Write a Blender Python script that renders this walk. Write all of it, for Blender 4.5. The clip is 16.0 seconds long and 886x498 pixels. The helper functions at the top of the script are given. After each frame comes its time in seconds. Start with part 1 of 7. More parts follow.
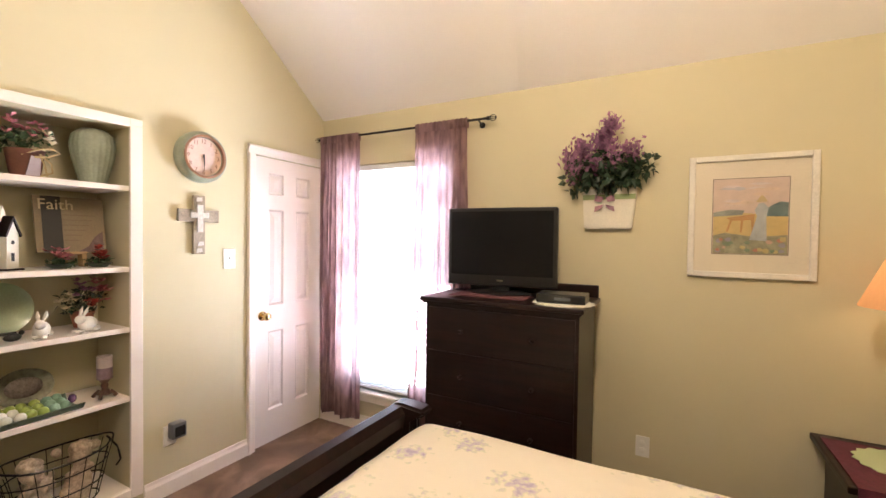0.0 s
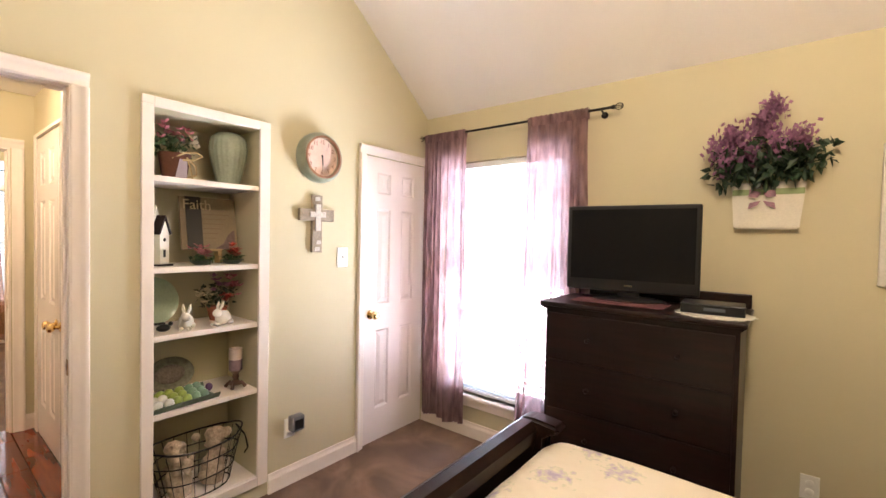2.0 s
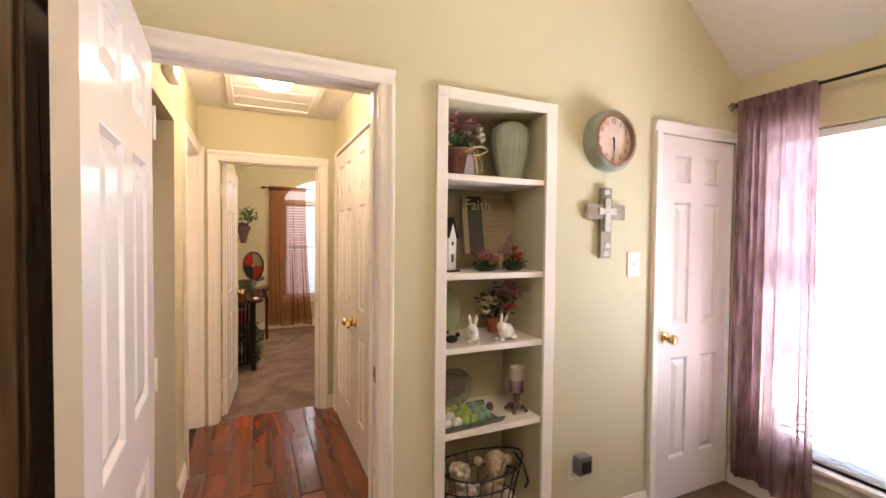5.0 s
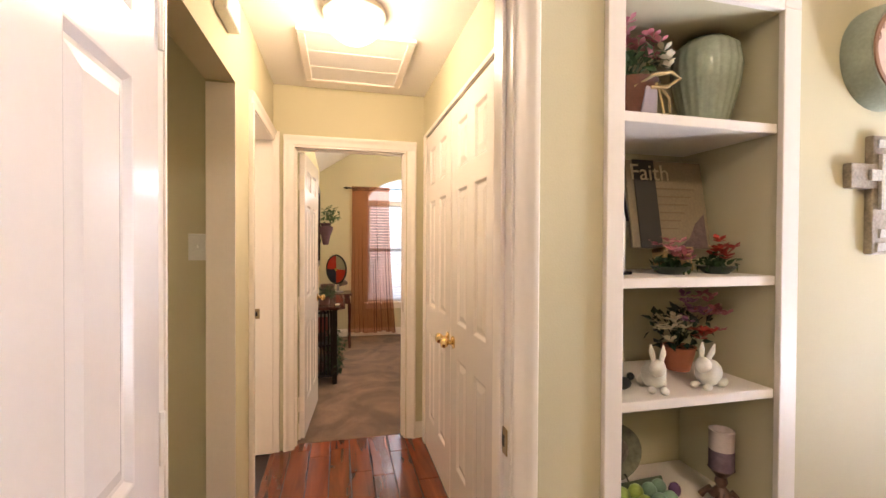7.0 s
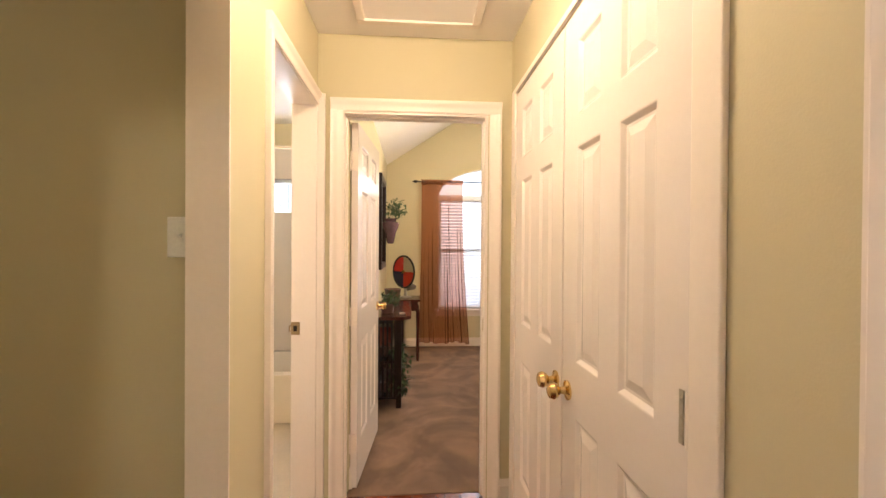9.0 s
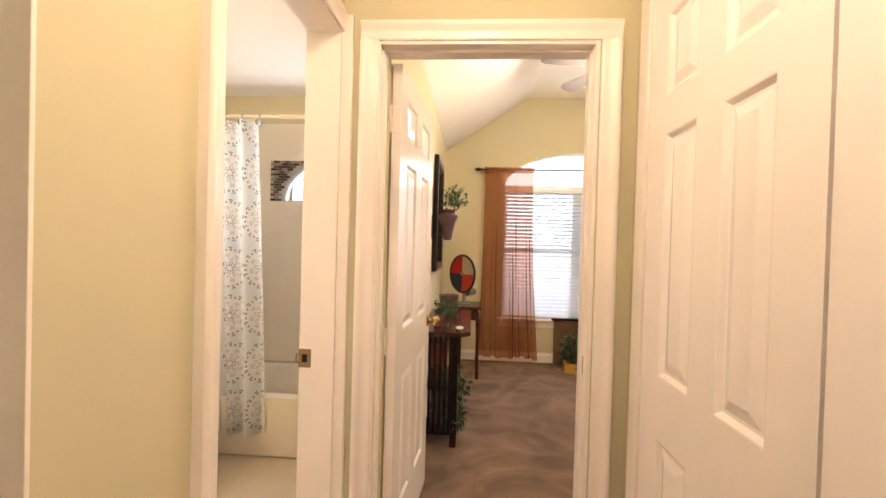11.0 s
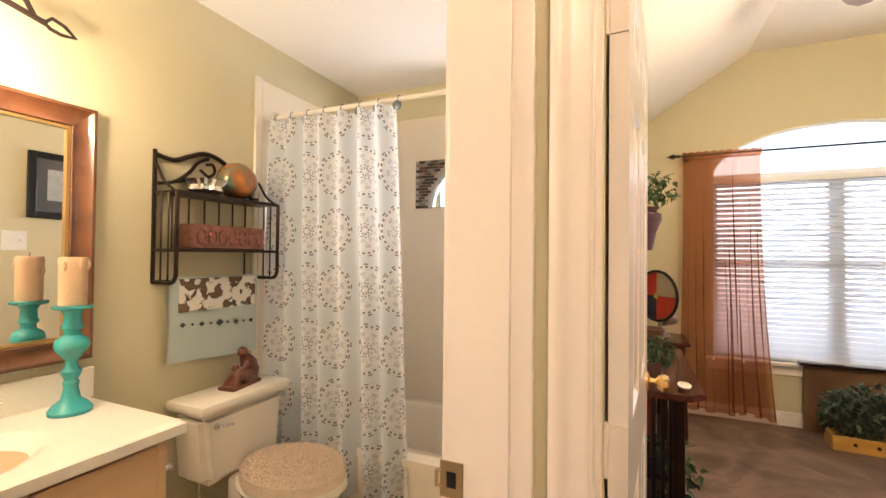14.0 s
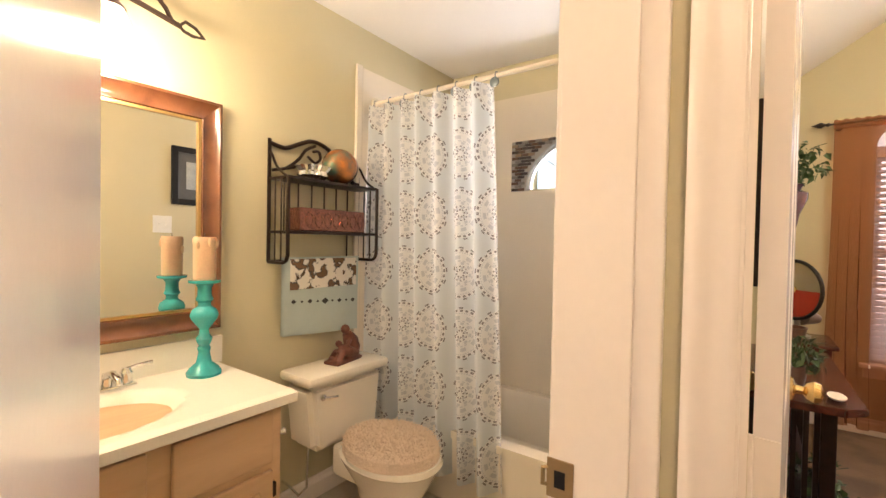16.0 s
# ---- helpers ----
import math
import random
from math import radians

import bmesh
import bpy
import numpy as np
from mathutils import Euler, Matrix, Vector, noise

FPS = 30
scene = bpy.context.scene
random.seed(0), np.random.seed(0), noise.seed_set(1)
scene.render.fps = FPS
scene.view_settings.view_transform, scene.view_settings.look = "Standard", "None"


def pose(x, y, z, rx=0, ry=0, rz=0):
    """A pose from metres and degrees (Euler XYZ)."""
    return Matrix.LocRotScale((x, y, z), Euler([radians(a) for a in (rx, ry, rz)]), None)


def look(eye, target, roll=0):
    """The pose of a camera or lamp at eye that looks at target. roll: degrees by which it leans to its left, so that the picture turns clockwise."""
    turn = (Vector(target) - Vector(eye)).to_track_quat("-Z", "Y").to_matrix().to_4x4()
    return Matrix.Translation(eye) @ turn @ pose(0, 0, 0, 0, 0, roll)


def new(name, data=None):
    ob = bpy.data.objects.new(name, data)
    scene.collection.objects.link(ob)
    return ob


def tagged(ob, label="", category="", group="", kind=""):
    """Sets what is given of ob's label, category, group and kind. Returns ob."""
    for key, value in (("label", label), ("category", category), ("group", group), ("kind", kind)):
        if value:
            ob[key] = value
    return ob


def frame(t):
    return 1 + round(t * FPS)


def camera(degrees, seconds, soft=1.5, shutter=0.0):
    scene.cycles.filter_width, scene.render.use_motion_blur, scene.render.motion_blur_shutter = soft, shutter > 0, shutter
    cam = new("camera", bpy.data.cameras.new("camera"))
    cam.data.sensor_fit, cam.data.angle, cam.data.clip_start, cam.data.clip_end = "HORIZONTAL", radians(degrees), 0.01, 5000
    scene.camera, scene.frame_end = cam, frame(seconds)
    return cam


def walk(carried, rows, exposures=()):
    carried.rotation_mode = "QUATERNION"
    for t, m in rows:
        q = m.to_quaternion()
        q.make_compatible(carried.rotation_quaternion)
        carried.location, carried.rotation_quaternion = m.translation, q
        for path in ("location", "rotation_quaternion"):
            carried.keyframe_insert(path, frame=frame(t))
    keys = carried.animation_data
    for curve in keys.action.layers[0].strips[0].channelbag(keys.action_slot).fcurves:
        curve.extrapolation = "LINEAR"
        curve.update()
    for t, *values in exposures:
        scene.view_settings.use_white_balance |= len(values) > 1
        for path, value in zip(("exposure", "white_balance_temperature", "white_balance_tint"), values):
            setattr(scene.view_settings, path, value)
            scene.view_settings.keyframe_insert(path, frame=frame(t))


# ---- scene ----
cam = camera(92.1, 16.0)
PATH = [
    (0, (-1.873, 0.177, 1.463), (-2.824, 1.935, 1.417), 0.8),
    (0.5, (-1.927, 0.158, 1.454), (-2.948, 1.877, 1.413), 1.2),
    (1, (-1.987, 0.162, 1.461), (-3.101, 1.822, 1.409), 1.5),
    (1.5, (-2.068, 0.163, 1.461), (-3.249, 1.777, 1.404), 1.5),
    (2, (-2.144, 0.155, 1.459), (-3.381, 1.725, 1.407), 1.2),
    (2.5, (-2.217, 0.143, 1.458), (-3.522, 1.658, 1.414), 0.6),
    (3, (-2.29, 0.125, 1.452), (-3.694, 1.548, 1.422), 0.1),
    (3.5, (-2.365, 0.104, 1.456), (-3.901, 1.384, 1.437), -0.0),
    (4, (-2.494, 0.097, 1.449), (-4.157, 1.207, 1.428), 0.2),
    (4.5, (-2.625, 0.102, 1.443), (-4.385, 1.051, 1.41), 0.4),
    (4.7, (-2.673, 0.111, 1.449), (-4.463, 1.002, 1.407), 0.5),
    (7, (-3.429, 0.177, 1.38), (-5.373, 0.649, 1.355), 0.3),
    (7.5, (-3.614, 0.165, 1.365), (-5.579, 0.537, 1.356), 0.6),
    (8, (-3.796, 0.159, 1.356), (-5.771, 0.472, 1.355), 0.7),
    (8.5, (-3.996, 0.185, 1.346), (-5.983, 0.419, 1.341), 0.6),
    (9, (-4.195, 0.239, 1.34), (-6.19, 0.383, 1.326), 0.4),
    (11.3, (-5.083, 0.21, 1.326), (-7.076, 0.046, 1.312), 1.6),
    (11.5, (-5.177, 0.171, 1.317), (-7.169, -0.015, 1.311), 1.6),
    (12, (-5.336, 0.109, 1.349), (-7.322, -0.133, 1.339), 2.3),
    (12.5, (-5.466, 0.059, 1.345), (-7.44, -0.262, 1.356), 1.8),
    (13, (-5.586, 0.011, 1.338), (-7.531, -0.452, 1.362), 1.3),
    (13.5, (-5.651, -0.022, 1.33), (-7.548, -0.655, 1.361), 0.8),
    (14, (-5.681, -0.057, 1.317), (-7.514, -0.858, 1.349), 0.6),
    (14.5, (-5.697, -0.07, 1.313), (-7.456, -1.021, 1.333), 0.5),
    (15, (-5.705, -0.082, 1.308), (-7.406, -1.135, 1.309), 0.6),
    (15.5, (-5.712, -0.095, 1.304), (-7.366, -1.219, 1.282), 0.9),
    (16, (-5.72, -0.105, 1.302), (-7.343, -1.273, 1.265), 1.1),
]
walk(cam, [(t, look(eye, target, roll)) for t, eye, target, roll in PATH], [(0.0, 0.15), (1.5, 0.12), (3.0, 0.0), (4.0, -0.2), (4.7, -0.15), (7.0, -0.02), (9.0, 0.08), (11.5, 0.12), (12.0, -0.04), (13.0, 0.0), (16.0, 0.0)])

# ---- world, sun, lights ----
world = bpy.data.worlds.new("world")
scene.world = world
world.use_nodes = True
wn = world.node_tree.nodes
sky = wn.new("ShaderNodeTexSky")
sky.sky_type, sky.sun_disc, sky.sun_elevation, sky.sun_rotation = "NISHITA", False, radians(50), radians(200)
world.node_tree.links.new(sky.outputs[0], wn["Background"].inputs[0])
wn["Background"].inputs[1].default_value = 0.12
sun = new("sun", bpy.data.lights.new("sun", "SUN"))
sun.data.energy, sun.data.angle, sun.data.color = 2.5, radians(0.5), (1.0, 0.95, 0.88)
sun.matrix_world = look((0, 0, 20), (-4, 14, 0))
scene.view_settings.exposure = 0.0


N_OUT = 2.88


def area(name, eye, target, sx, sy, power, color):
    lamp = new(name, bpy.data.lights.new(name, "AREA"))
    lamp.data.shape, lamp.data.size, lamp.data.size_y = "RECTANGLE", sx, sy
    lamp.data.energy, lamp.data.color = power, color
    lamp.matrix_world = look(eye, target)
    return lamp


def bulb(name, eye, power, color, radius=0.06):
    lamp = new(name, bpy.data.lights.new(name, "POINT"))
    lamp.data.energy, lamp.data.color, lamp.data.shadow_soft_size = power, color, radius
    lamp.location = eye
    return lamp


DAY, WARM = (0.89, 0.90, 1.0), (1.0, 0.75, 0.53)
area("window_daylight_bedroom", (-3.7, N_OUT + 0.62, 0.55), (-3.7, N_OUT - 0.38, 1.50), 1.3, 1.5, 470, DAY)
area("window_daylight_far_room", (-10.05, 1.43, 1.4), (-5, 1.43, 1.1), 1.6, 1.8, 48, DAY)
area("window_daylight_bath", (-8.30, -0.935, 1.72), (-6, -0.935, 1.2), 0.4, 0.22, 15, DAY)
bulb("bulb_bedroom", (-2.10, 0.85, 2.72), 80, (1.0, 0.79, 0.60), 0.1)
bulb("bulb_hall", (-5.40, 0.24, 2.33), 31, WARM, 0.09)
for x in (-6.25, -6.0, -5.75):
    bulb("bulb_vanity", (x, -1.61, 1.86), 14, (1.0, 0.775, 0.54), 0.04)
bulb("bulb_fan", (-7.855, 1.17, 2.36), 82, (1.0, 0.79, 0.55), 0.1)
# fill lamp added out of view, for light reaching the passage from other rooms
bulb("fill_passage", (-4.95, -2.2, 2.26), 8.5, (1.0, 0.86, 0.62), 0.09)
bulb("bulb_table_lamp", (-9.55, 2.57, 1.01), 7, (1.0, 0.62, 0.25), 0.06)
bulb("bulb_bedside", (-1.03, 2.46, 1.30), 1.6, (1.0, 0.68, 0.36), 0.06)


# ---- materials ----
def material(name, color, rough=0.6, metal=0.0, dark=0.85, scale=6.0, grain=120.0, bump=0.05, dist=0.002, mix=0.5, **extra):
    """Paint or stuff with two scales of variation and a fine relief."""
    m = bpy.data.materials.new(name)
    m.use_nodes = True
    n, l = m.node_tree.nodes, m.node_tree.links
    b = n["Principled BSDF"]
    tc = n.new("ShaderNodeTexCoord")
    big, fine = n.new("ShaderNodeTexNoise"), n.new("ShaderNodeTexNoise")
    big.inputs["Scale"].default_value, big.inputs["Detail"].default_value = scale, 4
    fine.inputs["Scale"].default_value, fine.inputs["Detail"].default_value = grain, 3
    for t in (big, fine):
        l.new(tc.outputs["Object"], t.inputs["Vector"])
    add = n.new("ShaderNodeMix")
    add.data_type = "FLOAT"
    add.inputs[0].default_value = mix
    l.new(big.outputs["Fac"], add.inputs[2])
    l.new(fine.outputs["Fac"], add.inputs[3])
    ramp = n.new("ShaderNodeValToRGB")
    ramp.color_ramp.elements[0].position, ramp.color_ramp.elements[1].position = 0.3, 0.7
    ramp.color_ramp.elements[0].color = (*[c * dark for c in color], 1)
    ramp.color_ramp.elements[1].color = (*color, 1)
    l.new(add.outputs[0], ramp.inputs[0])
    l.new(ramp.outputs[0], b.inputs["Base Color"])
    b.inputs["Roughness"].default_value, b.inputs["Metallic"].default_value = rough, metal
    if bump:
        bp = n.new("ShaderNodeBump")
        bp.inputs["Strength"].default_value, bp.inputs["Distance"].default_value = bump, dist
        l.new(fine.outputs["Fac"], bp.inputs["Height"])
        l.new(bp.outputs[0], b.inputs["Normal"])
    for key, value in extra.items():
        b.inputs[key.replace("_", " ")].default_value = value
    return m


def emitter(name, color, strength):
    m = material(name, color, 0.4)
    b = m.node_tree.nodes["Principled BSDF"]
    b.inputs["Emission Color"].default_value, b.inputs["Emission Strength"].default_value = (*color, 1), strength
    return m


def wood(name, light, dark, rough=0.4, stretch=(1, 12, 12), scale=3.0, coat=0.0, vary=0.0):
    m = bpy.data.materials.new(name)
    m.use_nodes = True
    n, l = m.node_tree.nodes, m.node_tree.links
    b = n["Principled BSDF"]
    tc, mp, no = n.new("ShaderNodeTexCoord"), n.new("ShaderNodeMapping"), n.new("ShaderNodeTexNoise")
    mp.inputs["Scale"].default_value = stretch
    info = n.new("ShaderNodeObjectInfo")
    sh = n.new("ShaderNodeVectorMath")
    sh.operation = "MULTIPLY_ADD"
    sh.inputs[1].default_value = (37, 53, 11)
    l.new(info.outputs["Random"], sh.inputs[0])
    l.new(tc.outputs["Object"], sh.inputs[2])
    l.new(sh.outputs[0], mp.inputs["Vector"])
    no.inputs["Scale"].default_value, no.inputs["Detail"].default_value, no.inputs["Distortion"].default_value = scale, 6, 0.6
    l.new(mp.outputs[0], no.inputs["Vector"])
    ramp = n.new("ShaderNodeValToRGB")
    ramp.color_ramp.elements[0].position, ramp.color_ramp.elements[1].position = 0.32, 0.68
    ramp.color_ramp.elements[0].color, ramp.color_ramp.elements[1].color = (*dark, 1), (*light, 1)
    l.new(no.outputs["Fac"], ramp.inputs[0])
    hsv = n.new("ShaderNodeHueSaturation")
    mr = n.new("ShaderNodeMapRange")
    mr.inputs[3].default_value, mr.inputs[4].default_value = 1 - vary, 1 + vary
    l.new(info.outputs["Random"], mr.inputs[0])
    l.new(mr.outputs[0], hsv.inputs["Value"])
    l.new(ramp.outputs[0], hsv.inputs["Color"])
    l.new(hsv.outputs[0], b.inputs["Base Color"])
    bp = n.new("ShaderNodeBump")
    bp.inputs["Strength"].default_value, bp.inputs["Distance"].default_value = 0.15, 0.001
    l.new(no.outputs["Fac"], bp.inputs["Height"])
    l.new(bp.outputs[0], b.inputs["Normal"])
    b.inputs["Roughness"].default_value, b.inputs["Coat Weight"].default_value = rough, coat
    return m


def sheer(name, color, clear, scale=60.0, patt=0.25):
    """Thin woven voile: part open, part cloth that lets light through."""
    m = bpy.data.materials.new(name)
    m.use_nodes = True
    n, l = m.node_tree.nodes, m.node_tree.links
    n.remove(n["Principled BSDF"])
    out = n["Material Output"]
    tr, di, tl, mx, mx2 = (n.new("ShaderNode" + k) for k in ("BsdfTransparent", "BsdfDiffuse", "BsdfTranslucent", "MixShader", "MixShader"))
    di.inputs[0].default_value = tl.inputs[0].default_value = (*color, 1)
    tr.inputs[0].default_value = (*[0.35 + 0.65 * c for c in color], 1)
    tc, no = n.new("ShaderNodeTexCoord"), n.new("ShaderNodeTexNoise")
    mp = n.new("ShaderNodeMapping")
    mp.inputs["Scale"].default_value = (1, 1, 0.25)
    l.new(tc.outputs["Object"], mp.inputs[0])
    l.new(mp.outputs[0], no.inputs["Vector"])
    no.inputs["Scale"].default_value, no.inputs["Detail"].default_value = scale, 3
    mr = n.new("ShaderNodeMapRange")
    mr.inputs[1].default_value, mr.inputs[2].default_value = 0.35, 0.65
    mr.inputs[3].default_value, mr.inputs[4].default_value = 1 - clear - patt, 1 - clear + patt
    l.new(no.outputs["Fac"], mr.inputs[0])
    mx.inputs[0].default_value = 0.5
    l.new(di.outputs[0], mx.inputs[1])
    l.new(tl.outputs[0], mx.inputs[2])
    l.new(mr.outputs[0], mx2.inputs[0])
    l.new(tr.outputs[0], mx2.inputs[1])
    l.new(mx.outputs[0], mx2.inputs[2])
    l.new(mx2.outputs[0], out.inputs[0])
    return m


def glass(name, rough=0.0):
    m = bpy.data.materials.new(name)
    m.use_nodes = True
    b = m.node_tree.nodes["Principled BSDF"]
    b.inputs["Transmission Weight"].default_value, b.inputs["Roughness"].default_value, b.inputs["IOR"].default_value = 1, rough, 1.45
    return m


def thin_pane(name):
    """A thin flat sheet of glass: clear, with a mirror gloss by Fresnel."""
    m = bpy.data.materials.new(name)
    m.use_nodes = True
    n, l = m.node_tree.nodes, m.node_tree.links
    n.remove(n["Principled BSDF"])
    tr, gl, fr, mx = (n.new("ShaderNode" + k) for k in ("BsdfTransparent", "BsdfGlossy", "Fresnel", "MixShader"))
    gl.inputs["Roughness"].default_value = 0.02
    fr.inputs[0].default_value = 1.45
    l.new(fr.outputs[0], mx.inputs[0])
    l.new(tr.outputs[0], mx.inputs[1])
    l.new(gl.outputs[0], mx.inputs[2])
    l.new(mx.outputs[0], n["Material Output"].inputs[0])
    return m


def slat_vinyl(name, color, through_light):
    """Thin white slats that let a share of the daylight through."""
    m = material(name, color, 0.45, bump=0)
    n, l = m.node_tree.nodes, m.node_tree.links
    tl, mx = n.new("ShaderNodeBsdfTranslucent"), n.new("ShaderNodeMixShader")
    tl.inputs[0].default_value = (*color, 1)
    mx.inputs[0].default_value = through_light
    l.new(n["Principled BSDF"].outputs[0], mx.inputs[1])
    l.new(tl.outputs[0], mx.inputs[2])
    l.new(mx.outputs[0], n["Material Output"].inputs[0])
    return m


WALL = material("wall_paint_khaki", (0.59, 0.535, 0.36), 0.72, dark=0.95, scale=1.5, grain=220, bump=0.25, dist=0.0015, mix=0.3)
CEIL = material("ceiling_white", (0.88, 0.85, 0.82), 0.8, dark=0.96, scale=2, grain=160, bump=0.4, dist=0.002)
TRIM = material("trim_white_paint", (0.86, 0.79, 0.725), 0.3, dark=0.96, scale=3, grain=60, bump=0.04)
DOORP = material("door_white_paint", (0.86, 0.80, 0.77), 0.2, dark=0.97, scale=4, grain=50, bump=0.05)
CARPET = material("carpet_taupe", (0.325, 0.21, 0.145), 0.95, dark=0.55, scale=3.5, grain=420, bump=1.0, dist=0.01, mix=0.4)
cn0, cl0 = CARPET.node_tree.nodes, CARPET.node_tree.links
sw, sr0, sm = cn0.new("ShaderNodeTexNoise"), cn0.new("ShaderNodeValToRGB"), cn0.new("ShaderNodeMix")
sw.inputs["Scale"].default_value, sw.inputs["Detail"].default_value, sw.inputs["Distortion"].default_value = 1.7, 3, 2.2
sr0.color_ramp.elements[0].position, sr0.color_ramp.elements[1].position = 0.41, 0.64
sm.data_type, sm.blend_type = "RGBA", "MULTIPLY"
sm.inputs[0].default_value = 1.0
sr0.color_ramp.elements[0].color, sr0.color_ramp.elements[1].color = (0.76, 0.74, 0.72, 1), (1.24, 1.22, 1.2, 1)
old = CARPET.node_tree.nodes["Principled BSDF"].inputs["Base Color"].links[0].from_socket
cl0.new([n for n in cn0 if n.type == "TEX_COORD"][0].outputs["Object"], sw.inputs["Vector"])
cl0.new(sw.outputs["Fac"], sr0.inputs[0])
cl0.new(old, sm.inputs[6])
cl0.new(sr0.outputs[0], sm.inputs[7])
cl0.new(sm.outputs[2], CARPET.node_tree.nodes["Principled BSDF"].inputs["Base Color"])
DARKWOOD = wood("wood_espresso", (0.015, 0.006, 0.0045), (0.007, 0.0035, 0.003), 0.34, coat=0.0)
DARKWOOD.node_tree.nodes["Principled BSDF"].inputs["Specular IOR Level"].default_value = 0.28
CHERRY = wood("wood_dark_cherry", (0.10, 0.028, 0.020), (0.03, 0.010, 0.008), 0.25, coat=0.3)
PLANK = wood("floor_plank_cherry", (0.22, 0.050, 0.017), (0.09, 0.020, 0.008), 0.2, stretch=(0.8, 7, 7), scale=2.0, coat=0.15, vary=0.3)
GAP = material("floor_gap_dark", (0.03, 0.012, 0.007), 0.6)
BRASS = material("brass_polished", (0.80, 0.58, 0.25), 0.18, 1.0, bump=0)
AGED = material("brass_aged", (0.42, 0.30, 0.16), 0.35, 1.0, bump=0)
BLACKM = material("metal_black", (0.02, 0.018, 0.017), 0.4, 0.6, bump=0.1)
BRONZE = material("metal_dark_bronze", (0.05, 0.03, 0.02), 0.4, 0.8, bump=0.1)
CHROME = material("chrome", (0.8, 0.8, 0.8), 0.08, 1.0, bump=0)
PLASTIC = material("plastic_white", (0.85, 0.84, 0.80), 0.35, bump=0)
GLASS = glass("clear_glass")
MIRROR = material("mirror_silver", (0.92, 0.92, 0.92), 0.01, 1.0, dark=1.0, bump=0)
SKYGLOW = emitter("daylight_haze", (0.80, 0.89, 1.0), 1.35)


# ---- building blocks ----
def box(bm, x0, x1, y0, y1, z0, z1, bev=0.0):
    m = Matrix.LocRotScale(((x0 + x1) / 2, (y0 + y1) / 2, (z0 + z1) / 2), None, (abs(x1 - x0), abs(y1 - y0), abs(z1 - z0)))
    made = bmesh.ops.create_cube(bm, size=1, matrix=m)["verts"]
    if bev:
        edges = list({e for v in made for e in v.link_edges})
        bmesh.ops.bevel(bm, geom=edges, offset=bev, segments=2, affect="EDGES", profile=0.5)
    return bm


def prism(bm, outline, axis, a, b):
    """An outline of (u, v) pairs drawn along an axis from a to b. x: u=y, v=z; y: u=x, v=z; z: u=x, v=y."""
    def at(u, v, w):
        return {"x": (w, u, v), "y": (u, w, v), "z": (u, v, w)}[axis]
    lo = [bm.verts.new(at(u, v, a)) for u, v in outline]
    hi = [bm.verts.new(at(u, v, b)) for u, v in outline]
    n = len(outline)
    bm.faces.new(lo)
    bm.faces.new(hi[::-1])
    for i in range(n):
        bm.faces.new((lo[i], hi[i], hi[(i + 1) % n], lo[(i + 1) % n]))
    return bm


def lathe(bm, profile, n=24, m=None, ribs=0, depth=0.0, cap=True):
    """A profile of (radius, height) turned round z, with optional ribs."""
    m = m or Matrix()
    rings = []
    for r, z in profile:
        ring = []
        for i in range(n):
            a = 2 * math.pi * i / n
            k = r * (1 - depth * (0.5 + 0.5 * math.cos(ribs * a))) if ribs else r
            ring.append(bm.verts.new(m @ Vector((k * math.cos(a), k * math.sin(a), z))))
        rings.append(ring)
    for a, b in zip(rings, rings[1:]):
        for i in range(n):
            bm.faces.new((a[i], a[(i + 1) % n], b[(i + 1) % n], b[i]))
    if cap:
        bm.faces.new(rings[0][::-1])
        bm.faces.new(rings[-1])
    return bm


def tube(bm, pts, r, n=8, close=False):
    """A round bar along a line of points; r is one radius or one for each point."""
    pts = [Vector(p) for p in pts]
    rings, q, last = [], None, None
    for i, p in enumerate(pts):
        a = pts[i - 1] if (i or close) else p
        b = pts[(i + 1) % len(pts)] if (i < len(pts) - 1 or close) else p
        way = (b - a).normalized()
        q = way.to_track_quat("Z", "Y") if q is None else last.rotation_difference(way) @ q
        last = way
        k = r[i] if isinstance(r, (list, tuple)) else r
        rings.append([bm.verts.new(p + q @ Vector((k * math.cos(2 * math.pi * j / n), k * math.sin(2 * math.pi * j / n), 0))) for j in range(n)])
    pairs = list(zip(rings, rings[1:])) + ([(rings[-1], rings[0])] if close else [])
    for a, b in pairs:
        for j in range(n):
            bm.faces.new((a[j], a[(j + 1) % n], b[(j + 1) % n], b[j]))
    if not close:
        bm.faces.new(rings[0][::-1])
        bm.faces.new(rings[-1])
    return bm


def ball(bm, c, r, n=12, squash=(1, 1, 1)):
    m = Matrix.LocRotScale(c, None, [r * k for k in squash])
    bmesh.ops.create_uvsphere(bm, u_segments=n, v_segments=max(6, n * 2 // 3), radius=1, matrix=m)
    return bm


def leaves(bm, count, c, radii, size, rng, droop=0.0):
    """Many small bent leaves in a loose heap."""
    for _ in range(count):
        while True:
            u = Vector((rng.uniform(-1, 1), rng.uniform(-1, 1), rng.uniform(-1, 1)))
            if u.length < 1:
                break
        p = Vector(c) + Vector((u.x * radii[0], u.y * radii[1], u.z * radii[2]))
        q = Euler((rng.uniform(-1.2, 1.2), rng.uniform(-1.2, 1.2) + droop, rng.uniform(0, 6.28)))
        s = size * rng.uniform(0.6, 1.3)
        shape = [(0, 0, 0), (0.35, 0.28, 0.06), (1, 0, -0.12), (0.35, -0.28, 0.06)]
        v = [bm.verts.new(p + (q.to_matrix() @ Vector(k)) * s) for k in shape]
        bm.faces.new((v[0], v[1], v[2]))
        bm.faces.new((v[0], v[2], v[3]))
    return bm


